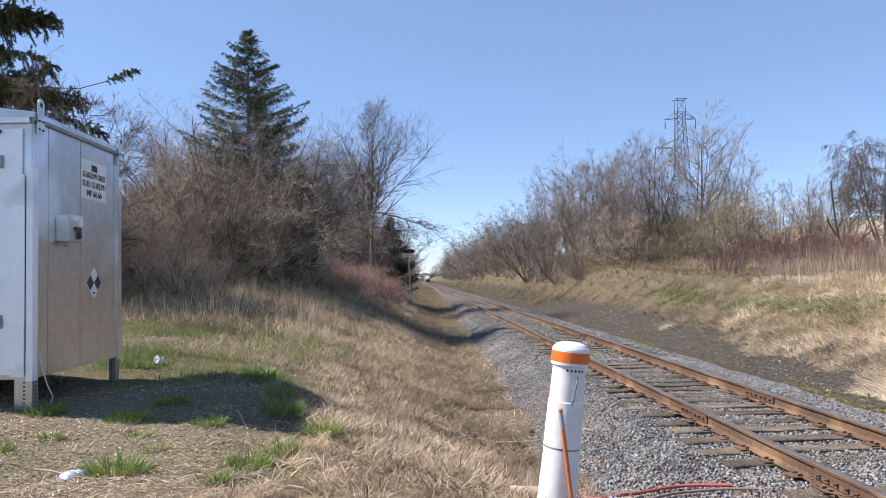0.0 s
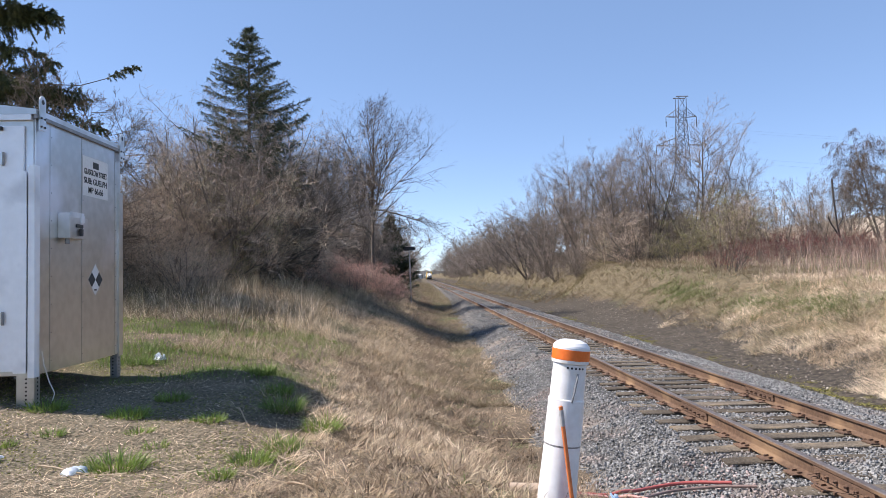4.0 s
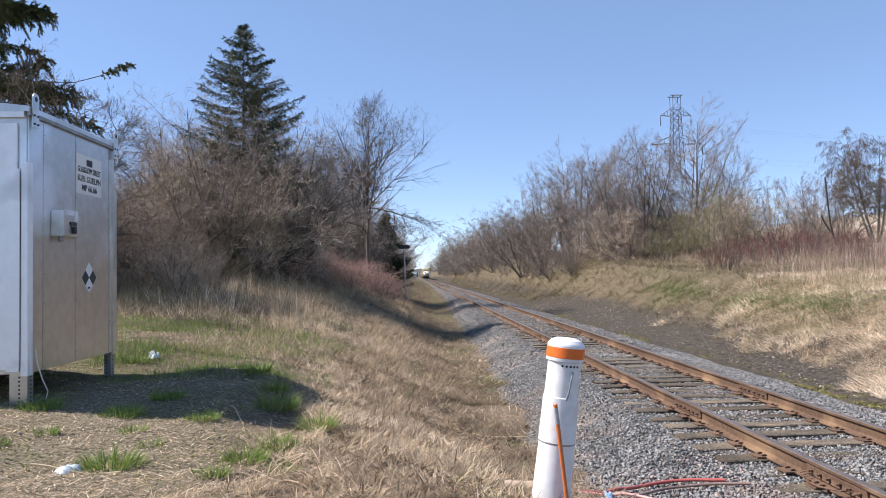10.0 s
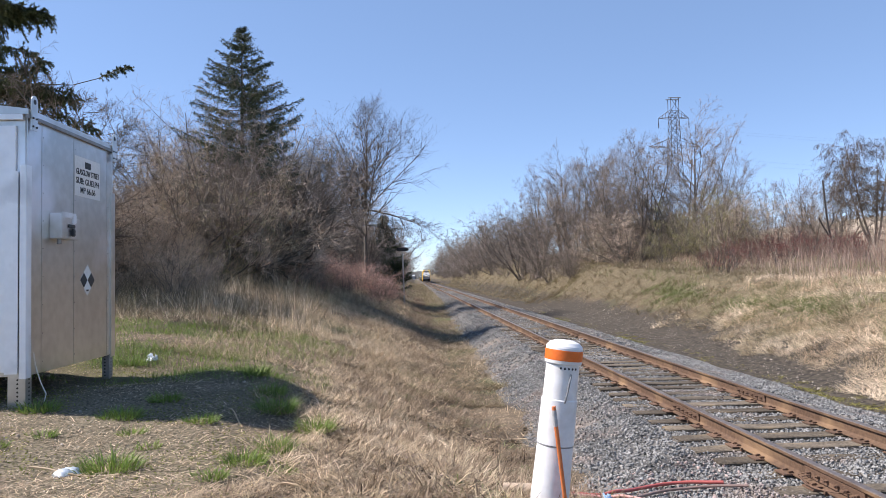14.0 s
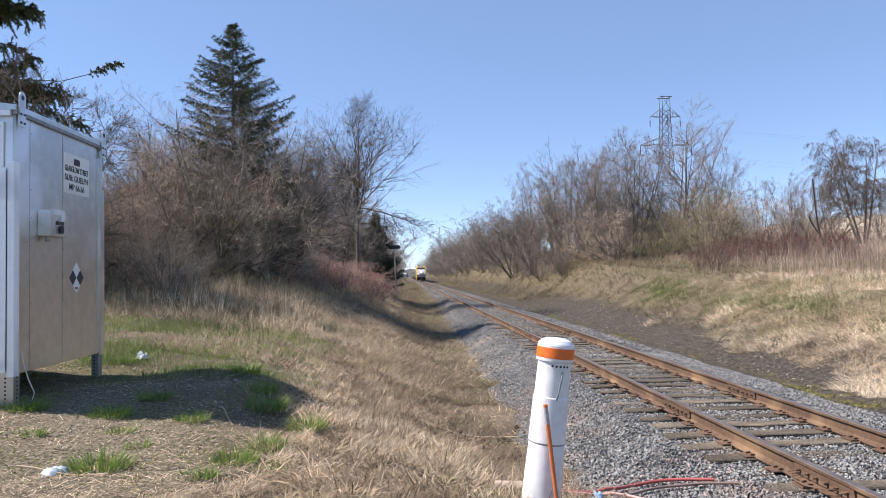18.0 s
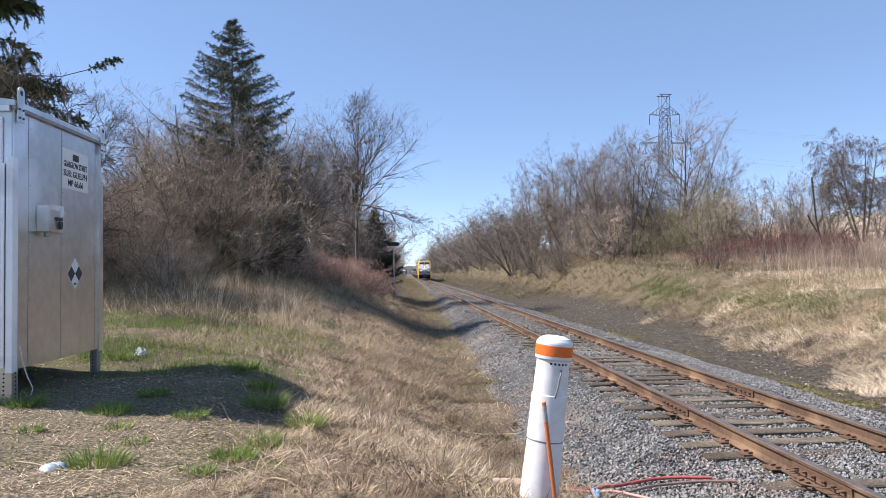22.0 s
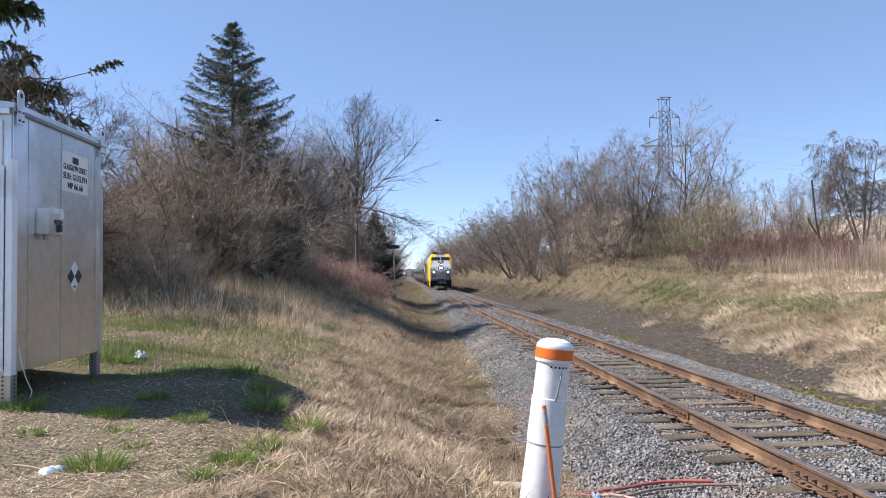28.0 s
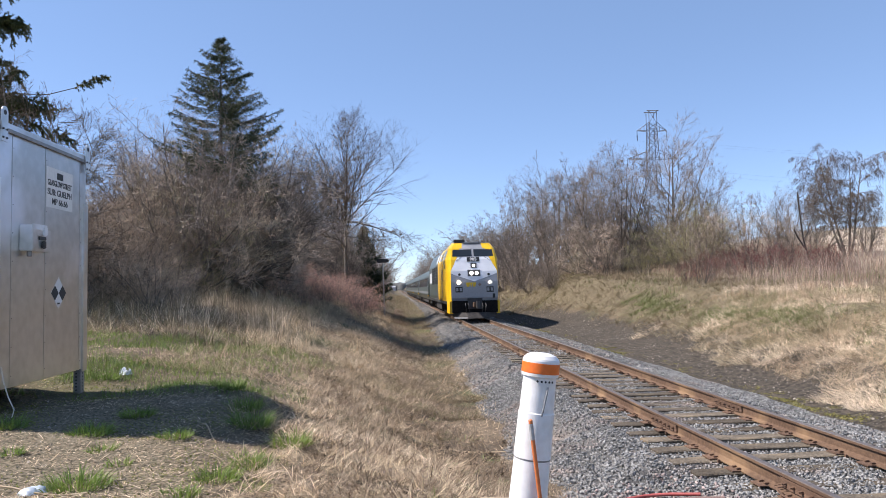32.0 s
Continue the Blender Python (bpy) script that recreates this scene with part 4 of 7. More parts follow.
def grow(rng, P, D, L, R, levels):
    """Branches, order by order: per order the segments p0, p1, r0, r1."""
    out = []
    for lv in levels:
        n, k = len(P), lv["seg"]
        pts, rad, dirs = [P], [R], [D]
        p, d = P, D
        for i in range(k):
            d = unit(d + rng.normal(0, lv["wig"], (n, 3)) + np.array([0, 0, lv["up"]]) / k)
            p = p + d * (L / k)[:, None]
            pts.append(p)
            dirs.append(d)
            rad.append(R * (1 - lv.get("taper", 0.8) * (i + 1) / k))
        pts, rad, dirs = np.stack(pts, 1), np.stack(rad, 1), np.stack(dirs, 1)
        out.append((pts[:, :-1].reshape(-1, 3), pts[:, 1:].reshape(-1, 3), rad[:, :-1].ravel(), rad[:, 1:].ravel()))
        m = lv.get("kids", 0)
        if not m:
            break
        s = rng.uniform(lv["start"], 1.0, (n, m)) if not lv.get("even") else np.clip(np.linspace(lv["start"], 0.97, m)[None] + rng.normal(0, 0.02, (n, m)), 0, 0.99)
        f = s * k
        i = np.minimum(f.astype(int), k - 1)
        w = (f - i)[..., None]
        rows = np.arange(n)[:, None]
        base = pts[rows, i] * (1 - w) + pts[rows, i + 1] * w
        dd = dirs[rows, i + 1]
        side = unit(np.cross(dd, rng.normal(size=dd.shape)))
        a = np.radians(rng.normal(lv["ang"], 12, (n, m)))[..., None]
        nd = unit(dd * np.cos(a) + side * np.sin(a))
        nl = L[:, None] * lv["len"] * (1 - lv.get("short", 0.5) * s) * rng.uniform(0.6, 1.25, (n, m))
        nr = np.maximum((rad[rows, i] * 0.62), lv.get("rmin", 0.004))
        P, D, L, R = base.reshape(-1, 3), nd.reshape(-1, 3), nl.ravel(), nr.ravel()
    return out


def woody(name, rng, out, wood, twig, thick=2):
    """Meshes for the limbs (the first orders, as rods) and for the twigs (flat strips)."""
    limbs = [segs_mesh(name, *o, wood, sides=5 if j == 0 else 3, rng=rng) for j, o in enumerate(out[:thick])]
    twigs = [segs_mesh(name, *o, twig, sides=2, rng=rng) for o in out[thick:]]
    return merged(name + "_wood", limbs, wood), merged(name + "_twigs", twigs, twig)


def shrub_meshes(seed, twig, tall=5.0, stems=9, spread=26, rt=0.0027, dense=1.0, last=8, wig=1.1, fine=0.42):
    rng = np.random.RandomState(seed)
    az = rng.uniform(0, 2 * np.pi, stems)
    lean = np.radians(np.abs(rng.normal(spread, 16, stems)))
    D = np.stack([np.cos(az) * np.sin(lean), np.sin(az) * np.sin(lean), np.cos(lean)], 1)
    P = np.stack([np.cos(az) * 0.3 * rng.uniform(0.2, 1, stems), np.sin(az) * 0.3 * rng.uniform(0.2, 1, stems), np.full(stems, -0.15)], 1)
    L = tall * rng.uniform(0.7, 1.1, stems)
    R = np.full(stems, 0.011 * tall)
    lv = [dict(seg=6, wig=0.10 * wig, up=0.10, kids=int(9 * dense), start=0.10, ang=44, len=0.52, short=0.45, rmin=0.007, taper=0.85),
          dict(seg=4, wig=0.14 * wig, up=0.12, kids=int(9 * dense), start=0.15, ang=58, len=0.50, short=0.4, rmin=rt * 1.2),
          dict(seg=2, wig=0.20 * wig, up=0.10, kids=last, start=0.05, ang=58, len=fine, short=0.2, rmin=rt),
          dict(seg=1, wig=0.22 * wig, up=0.08, taper=0.5)]
    return woody("shrub", rng, grow(rng, P, D, L, R, lv), M["bark"], twig)


def tree_meshes(seed, twig, tall=11.0, stems=1, spread=6, crown=0.42, rt=0.0075, ang=54, droop=0.16, kids=(20, 11, 6), start=0.2, girth=0.013, wig=0.95, limb=False, hang=None):
    rng = np.random.RandomState(seed)
    az = rng.uniform(0, 2 * np.pi, stems)
    lean = np.radians(np.abs(rng.normal(spread, 5, stems)))
    D = np.stack([np.cos(az) * np.sin(lean), np.sin(az) * np.sin(lean), np.cos(lean)], 1)
    P = np.stack([np.cos(az) * 0.12 * (stems > 1), np.sin(az) * 0.12 * (stems > 1), np.full(stems, -0.2)], 1)
    L = tall * rng.uniform(0.82, 1.02, stems)
    L[0] = tall
    R = np.full(stems, girth * tall)
    lv = [dict(seg=9, wig=0.04 * wig, up=0.10, kids=kids[0], start=start, ang=ang, len=crown, short=0.62, rmin=0.016, taper=0.94, even=True),
          dict(seg=5, wig=0.09 * wig, up=droop, kids=kids[1], start=0.12, ang=38, len=0.56, short=0.45, rmin=rt * 1.5),
          dict(seg=3, wig=0.11 * wig, up=droop * 0.6 + 0.10, kids=kids[2], start=0.10, ang=34, len=0.62, short=0.40, rmin=rt * 1.1),
          dict(seg=2, wig=0.12 * wig, up=0.10, kids=3, start=0.1, ang=34, len=0.75, short=0.4, rmin=rt * 0.8),
          dict(seg=1, wig=0.12 * wig, up=0.08, taper=0.55)]
    if hang:
        lv[2].update(up=-0.5 * hang, len=0.9)
        lv[3].update(up=-hang, len=1.0)
        lv[4].update(up=-hang)
    out = grow(rng, P, D, L, R, lv)
    if limb:
        # long lower limbs sweeping out and hanging at their ends
        side = grow(rng, np.array([[0, 0, 0.47], [0, 0, 0.38]]) * tall, unit(np.array([[1, -0.1, 0.16], [0.9, 0.3, 0.05]])), np.array([4.7, 3.2]), np.array([0.07, 0.045]),
                    [dict(seg=8, wig=0.10, up=-0.30, kids=20, start=0.25, ang=44, len=0.42, short=0.4, rmin=0.01), dict(seg=5, wig=0.12, up=-0.40, kids=9, start=0.1, ang=40, len=0.55, short=0.3, rmin=rt),
                     dict(seg=3, wig=0.14, up=-0.35, kids=3, start=0.1, ang=30, len=0.7, short=0.3, rmin=rt * 0.9), dict(seg=2, wig=0.10, up=-0.4, taper=0.5)])
        out = [out[0]] + [tuple(np.concatenate(p) for p in zip(a, b)) for a, b in zip(out[1:], side)] + out[1 + len(side):]
    return woody("tree", rng, out, M["bark"], twig)


def conifer_meshes(seed, tall=14.5, width=3.1, first=0.06, whorls=34, per=6, tuft=9, twig_gap=0.17, slope=0.58, nlen=0.13, nwid=0.016, arc=(0, 2 * math.pi), hang=0.0):
    """Trunk with boughs, and the needles: short sprays set along side twigs of every bough."""
    rng = np.random.RandomState(seed)
    zs = tall * (first + (1 - first) * (np.linspace(0, 1, whorls) ** 0.95))
    trunk = (np.stack([np.zeros(12), np.zeros(12), np.linspace(0, tall * 0.97, 13)[:-1]], 1), np.stack([np.zeros(12), np.zeros(12), np.linspace(0, tall * 0.97, 13)[1:]], 1),
             0.016 * tall * (1 - np.linspace(0, 0.95, 13)[:-1]), 0.016 * tall * (1 - np.linspace(0, 0.95, 13)[1:]))
    B0, B1, N0, N1 = [], [], [], []
    for z in zs:
        f = 1 - z / tall
        reach = min(slope * (tall - z) + 0.15, width)
        for k in range(per):
            if rng.rand() < 0.2:
                continue
            a = rng.uniform(*arc)
            ln = reach * rng.uniform(0.55, 1.18)
            rise = 0.45 - 1.0 * f + rng.uniform(-0.12, 0.12)
            s = np.linspace(0, 1, 7)[:, None]
            out = np.array([[math.cos(a), math.sin(a), 0]])
            line = np.array([[0, 0, z + rng.uniform(-0.15, 0.15)]]) + out * ln * s + np.array([[0, 0, 1]]) * ln * (rise * s * 0.55 + 0.22 * s ** 2 * (0.6 + f))
            B0.append(line[:-1])
            B1.append(line[1:])
            m = max(3, int(ln / twig_gap))
            for u in np.linspace(0.18, 1.0, m):
                i = min(int(u * 6), 5)
                w = u * 6 - i
                c = line[i] * (1 - w) + line[i + 1] * w
                along = unit(line[i + 1] - line[i])
                sidev = unit(np.cross(along, (0, 0, 1.0)))
                for sg in (-1, 1):
                    tl = (0.16 + 0.30 * (1 - u) * ln / 1.6) * rng.uniform(0.3, 1.7)
                    dr = unit(along * 0.75 + sidev * sg * rng.uniform(0.5, 1.0) + np.array([0, 0, rng.uniform(-0.45 - hang, 0.05 - 0.5 * hang)]))
                    e = c + dr * tl
                    q = rng.rand(tuft, 1)
                    r = unit(dr * 0.7 + rng.normal(0, 0.55, (tuft, 3)))
                    st = c + (e - c) * q
                    N0.append(st)
                    N1.append(st + r * rng.uniform(0.7, 1.4, (tuft, 1)) * nlen)
    B0, B1, N0, N1 = (np.concatenate(v) for v in (B0, B1, N0, N1))
    trunk_me = segs_mesh("conifer_trunk", *trunk, M["snag_bark"], 7, rng)
    limbs = segs_mesh("conifer_limbs", B0, B1, np.full(len(B0), 0.022), np.full(len(B0), 0.016), M["snag_bark"], 3, rng)
    needles = segs_mesh("conifer_needles", N0, N1, np.full(len(N0), nwid), np.full(len(N0), nwid * 0.4), M["needle"], 2, rng)
    return trunk_me, limbs, needles


def hanging_spruce(seed, tall=15.0):
    """An old spruce: bare trunk below, a few long boughs with hanging sprays on the track side, shorter ones behind."""
    rng = np.random.RandomState(seed)
    B0, B1, BR, N0, N1 = [], [], [], [], []

    def twig(p, d, ln, r, sag, k, dense):
        s = np.linspace(0, 1, k + 1)[:, None]
        line = p + d * ln * s + np.array([[0, 0, -sag * ln]]) * s ** 2 + np.cumsum(rng.normal(0, 0.02 * ln, (k + 1, 3)), 0) * (s > 0)
        B0.append(line[:-1])
        B1.append(line[1:])
        BR.append(r * (1 - 0.7 * np.linspace(0, 1, k)))
        n = int(dense * ln)
        if n:
            u = rng.uniform(0.12, 1.0, n) * k
            i = np.minimum(u.astype(int), k - 1)
            c = line[i] + (line[i + 1] - line[i]) * (u - i)[:, None]
            r = unit(unit(line[i + 1] - line[i]) * 0.8 + rng.normal(0, 0.55, (n, 3)))
            N0.append(c)
            N1.append(c + r * rng.uniform(0.035, 0.075, (n, 1)))
        return line
    boughs = [(8.6, 0.05, 4.4, 0.04, 0.30, 1.0), (8.9, -0.35, 4.2, 0.08, 0.25, 1.0), (9.3, 0.1, 4.0, 0.05, 0.3, 1.0), (8.1, 0.25, 3.2, 0.04, 0.3, 1.0), (8.0, -0.25, 2.9, 0.0, 0.3, 1.0), (6.4, 0.1, 4.6, 0.12, 0.28, 1.0), (6.7, -0.3, 4.5, 0.10, 0.3, 1.0),
              (6.1, 0.0, 5.0, 0.14, 0.25, 1.0), (6.9, 0.35, 3.7, 0.05, 0.3, 1.0), (6.5, -0.1, 4.8, 0.06, 0.3, 1.0), (6.45, 0.05, 5.75, 0.20, 0.10, 0.0), (6.1, -0.5, 3.9, 0.1, 0.3, 1.0), (7.0, 0.0, 4.5, 0.16, 0.3, 1.0), (7.3, -0.2, 3.6, 0.05, 0.3, 1.0), (6.2, 0.2, 4.7, 0.04, 0.3, 1.0), (8.3, 0.1, 4.0, 0.16, 0.3, 1.0), (8.9, 0.2, 3.7, 0.10, 0.3, 1.0), (9.8, 0.0, 4.3, 0.0, 0.3, 1.0), (10.6, -0.2, 3.6, 0.0, 0.3, 1.0)]
    boughs += [(z, rng.uniform(1.7, 4.6), 0.28 * (tall - z) + 0.8, -0.1, 0.1, 0.6) for z in np.linspace(3.5, 14.4, 26)] + [(z, rng.uniform(-1.4, 1.4), 0.3 * (tall - z) + 0.3, 0.0, 0.2, 0.8) for z in np.linspace(12.0, 14.6, 8)]
    for z, a, ln, rise, sag, full in boughs:
        d = np.array([math.cos(a), math.sin(a), rise])
        line = twig(np.array([0, 0, z]), d, ln, 0.035, sag * 0.5, 12, 0)
        first = 0.34 if full else 0.84
        for u in np.linspace(first, 1.0, int((ln * (1 - first)) / (0.075 if full else 0.05))):
            i = min(int(u * 12), 11)
            c = line[i] + (line[i + 1] - line[i]) * (u * 12 - i)
            along = unit(line[i + 1] - line[i])
            across = unit(np.cross(along, (0, 0, 1.0)))
            for sg in (-1, 1):
                sl = (0.25 + 0.55 * (1 - u)) * rng.uniform(0.5, 1.4) * (1.0 if full else 0.55)
                sd = unit(along * rng.uniform(0.3, 0.9) + across * sg * rng.uniform(0.2, 1.0) + np.array([0, 0, rng.uniform(-0.7, 0.7)]))
                sub = twig(c, sd, sl, 0.008, rng.uniform(0.2, 0.8), 4, 230)
                for q in (1, 2, 3):
                    if rng.rand() < 0.8 * max(full, 0.5):
                        twig(sub[q], unit(sd * 0.4 + rng.normal(0, 0.4, 3) + np.array([0, 0, -0.7 if rng.rand() < 0.8 else 0.9])), sl * rng.uniform(0.3, 0.7), 0.005, 0.2, 2, 240)
    zs = np.linspace(0, tall * 0.97, 13)
    up = np.stack([np.zeros(13), np.zeros(13), zs], 1)
    gr = 0.2 * (1 - np.linspace(0, 0.95, 13))
    B0, B1, BR, N0, N1 = (np.concatenate(v) for v in (B0, B1, BR, N0, N1))
    return (segs_mesh("conifer_trunk", up[:-1], up[1:], gr[:-1], gr[1:], M["snag_bark"], 8, rng), segs_mesh("conifer_limbs", B0, B1, BR, BR * 0.9, M["snag_bark"], 3, rng),
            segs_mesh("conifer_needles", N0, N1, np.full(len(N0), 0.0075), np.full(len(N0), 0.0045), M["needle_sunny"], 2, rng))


CONIFER = ("trunk", "limb", "crown")


def plant(name, meshes, x, y, turn, scale, label, category, group="", sink=0.05, parts=("trunk", "crown"), tilt=0.0):
    z = float(land(x, y)) - sink
    t = thing(name, label, category, group, at=pose(x, y, z, tilt, 0, turn))
    t.scale = (scale, scale, scale)
    for nm, me in zip(parts, meshes):
        ob = part(nm, me, None, t)
        if nm == "limb":
            ob["kind"] = "stuff"
    return t


rv = random.Random(5)
SH_GREY = [shrub_meshes(s, M["twig"], 5.0, 10, 34) for s in (21, 22, 23)]
SH_WARM = [shrub_meshes(s, M["twig_warm"], 4.8, 11, 36) for s in (31, 32, 33)]
SH_RED = [shrub_meshes(s, M["twig_red"], 1.7, 14, 24, 0.0038, 0.56, 3) for s in (41, 42)]
SH_DOG = [shrub_meshes(s, M["dogwood"], 1.8, 16, 16, 0.0055, 0.5, 3) for s in (43,)]
MID = [shrub_meshes(s, M["twig_grey"], 5.0, 11, 32, 0.0045, 0.9, 5, fine=0.5) for s in (27, 28, 29)] + [shrub_meshes(38, M["twig_warm"], 4.8, 11, 30, 0.0055, 0.9, 4, fine=0.6)]
FAR_GREY = [shrub_meshes(s, M["twig_grey"], 5.2, 10, 28, 0.010, 0.75, 3, fine=0.65) for s in (24, 25, 26)]
FAR_WARM = [shrub_meshes(s, M["twig_grey"], 5.0, 10, 30, 0.010, 0.75, 3, fine=0.65) for s in (34, 35, 36)]
TREES = [tree_meshes(51, M["twig_grey"], 11.0, kids=(22, 11, 6), crown=0.52, start=0.22, ang=50, droop=0.12, wig=0.55, rt=0.0045),
         tree_meshes(52, M["twig_grey"], 11.3, stems=7, spread=19, crown=0.36, kids=(10, 8, 5), start=0.30, ang=40, droop=0.12, girth=0.0075, wig=0.5, rt=0.0045),
         tree_meshes(53, M["twig_grey"], 9.5, stems=2, spread=12, crown=0.50, kids=(16, 10, 6), ang=50, droop=0.12, girth=0.010, wig=0.55, rt=0.0045),
         tree_meshes(54, M["twig_grey"], 10.5, stems=4, spread=15, crown=0.42, kids=(12, 9, 6), ang=46, droop=0.12, girth=0.008, wig=0.55, rt=0.0045)]
FAR_TREES = [tree_meshes(s, M["twig_grey"], 10.0, stems=3, spread=13, crown=0.44, kids=(10, 8, 5), droop=0.12, girth=0.010, wig=0.55, rt=0.008) for s in (55, 56)]
STEMS = ("stem", "crown")

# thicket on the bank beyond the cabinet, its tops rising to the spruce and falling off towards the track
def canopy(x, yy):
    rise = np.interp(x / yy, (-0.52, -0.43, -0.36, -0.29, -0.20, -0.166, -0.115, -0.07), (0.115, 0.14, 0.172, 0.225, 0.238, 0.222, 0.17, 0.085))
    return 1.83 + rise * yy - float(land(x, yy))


for i in range(28):
    yy = 22.5 + 9.8 * i / 27
    edge = float(np.interp(yy, (22.5, 25, 28, 32), (-8.2, -7.9, -6.9, -5.2)))
    for col in range(3):
        x = edge - (col * 2.8 + rv.uniform(0, 2.8)) * (0.6 + yy / 50)
        if x < -0.47 * yy:
            x = -0.47 * yy + rv.uniform(0, 2.5)
        pick = (SH_WARM if rv.random() < 0.55 else SH_GREY)[rv.randrange(3)]
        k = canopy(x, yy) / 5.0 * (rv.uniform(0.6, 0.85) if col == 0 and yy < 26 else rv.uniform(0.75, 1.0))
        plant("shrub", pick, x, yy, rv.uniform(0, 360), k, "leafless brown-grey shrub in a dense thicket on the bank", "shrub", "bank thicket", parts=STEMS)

# low shrubs in front, sunlit down to the ground
for i in range(40):
    yy = 20.5 + 11 * rv.random()
    x = float(np.interp(yy, (20.5, 25, 28, 32), (-7.2, -6.6, -5.6, -4.2))) - rv.random() ** 1.5 * 4.0
    if x < -0.46 * yy:
        continue
    plant("shrub", (SH_WARM + SH_GREY + SH_WARM)[i % 9], x, yy, rv.uniform(0, 360), rv.uniform(0.22, 0.44), "low leafless shrub at the sunny edge of the thicket", "shrub", "thicket edge", parts=STEMS)

# deeper rows of the thicket
for i in range(16):
    yy = 26 + 6 * rv.random()
    x = -0.15 * yy - rv.uniform(2, 12)
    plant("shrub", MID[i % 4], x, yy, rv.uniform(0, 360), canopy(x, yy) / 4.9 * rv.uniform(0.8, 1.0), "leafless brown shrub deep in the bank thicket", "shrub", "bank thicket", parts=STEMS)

# red-stemmed low shrubs at the thicket's foot and on the far bank
for i in range(64):
    yy = 32 + 16 * rv.random()
    plant("red_shrub", SH_RED[i % 2], -1.4 - rv.random() * 5.0, yy, rv.uniform(0, 360), rv.uniform(0.55, 1.1), "low shrub with bare reddish stems on the bank", "shrub", "red shrubs", parts=STEMS)
for i in range(18):
    yy = 28 + 6 * rv.random()
    plant("red_shrub", SH_RED[i % 2], -0.125 * yy - rv.random() * 2.6, yy, rv.uniform(0, 360), rv.uniform(0.4, 0.8), "low shrub with bare reddish stems among straw", "shrub", "red shrubs", parts=STEMS)
for i in range(32):
    yy = 32 + 12 * rv.random()
    plant("red_shrub", SH_DOG[0], 0.42 * yy + rv.uniform(0.3, 9.0), yy, rv.uniform(0, 360), rv.uniform(0.6, 1.05), "low shrub with bare dark red stems above the cutting", "shrub", "red shrubs", parts=STEMS)

# shrubs and trees above the far side of the cutting
for i in range(64):
    yy = 40 + 24 * rv.random()
    x = 13.6 + (yy - 40) * 0.03 + 22 * rv.random() ** 1.2
    pick = MID[rv.randrange(4)]
    if x > 0.50 * yy - 1.0 and rv.random() < 0.75:
        continue
    plant("shrub", pick, x, yy, rv.uniform(0, 360), rv.uniform(0.6, 1.0), "leafless shrub above the railway cutting", "shrub", "cutting shrubs", parts=STEMS)
for i in range(30):
    yy = 64 + 260 * (i / 29) ** 1.35
    for s in (0, 1):
        x = 11.2 + rv.uniform(0, 2.5) + s * 3.5
        pick = (FAR_WARM if rv.random() < 0.35 else FAR_GREY)[rv.randrange(3)]
        plant("shrub", pick, x, yy + rv.uniform(-2, 2), rv.uniform(0, 360), rv.uniform(0.9, 1.4) * (1 + 0.4 * (yy > 120)), "leafless shrub along the railway cutting", "shrub", "cutting shrubs", parts=STEMS)
for x, yy, k, tr in ((15.4, 54, 0.85, 2), (17.0, 56, 0.9, 1), (18.6, 57, 0.9, 3), (14.6, 61, 0.9, 1), (16.2, 64, 0.9, 3), (16.6, 50, 0.86, 3), (17.6, 51, 0.90, 3), (19.8, 50, 0.95, 1), (21.0, 51, 0.98, 0), (22.6, 52, 0.80, 3), (24.0, 52, 0.80, 2), (15.8, 58, 1.0, 2), (17.4, 61, 0.98, 3), (14.6, 66, 0.95, 0), (16.6, 70, 0.98, 1), (14.0, 74, 0.92, 3),
                     (16.5, 78, 1.0, 2), (26.2, 50, 0.50, 3), (28.0, 49, 0.52, 1), (29.6, 51, 0.50, 3), (31.5, 53, 0.52, 2), (14.2, 84, 0.95, 1), (16.0, 90, 0.9, 3), (14.4, 98, 0.88, 2), (16.4, 106, 0.85, 0), (14.6, 114, 0.85, 3), (16.5, 126, 0.9, 1),
                     (14.8, 136, 0.9, 2), (16.4, 150, 0.95, 3), (14.8, 166, 1.0, 0), (16.8, 184, 1.05, 1), (15.0, 206, 1.1, 3), (17.0, 240, 1.15, 1), (16, 280, 1.2, 3), (14, 330, 1.3, 1), (13.5, 370, 1.1, 0), (12.5, 410, 1.1, 2), (12, 450, 1.0, 3), (13, 500, 1.2, 1), (12, 560, 1.2, 0), (12, 620, 1.2, 1), (13, 690, 1.3, 2), (-6, 340, 0.8, 1), (-6, 400, 0.8, 0), (-6, 470, 0.9, 1), (-6.5, 560, 1.0, 0), (-7, 660, 1.1, 1)):
    plant("bare_tree", TREES[tr] if yy < 80 else FAR_TREES[tr % 2], x, yy, rv.uniform(0, 360), k * 0.93, "bare grey-brown tree above the railway cutting", "tree", "cutting trees")
for i in range(30):
    yy = 50 + 250 * (i / 23) ** 1.3
    plant("shrub", (FAR_GREY if i % 2 else FAR_WARM)[i % 3], -3.6 - rv.uniform(0, 3.5), yy, rv.uniform(0, 360), rv.uniform(0.9, 1.4) * (1 + 0.5 * (yy > 110)), "leafless shrub along the railway bank", "shrub", "far bank shrubs", parts=STEMS)

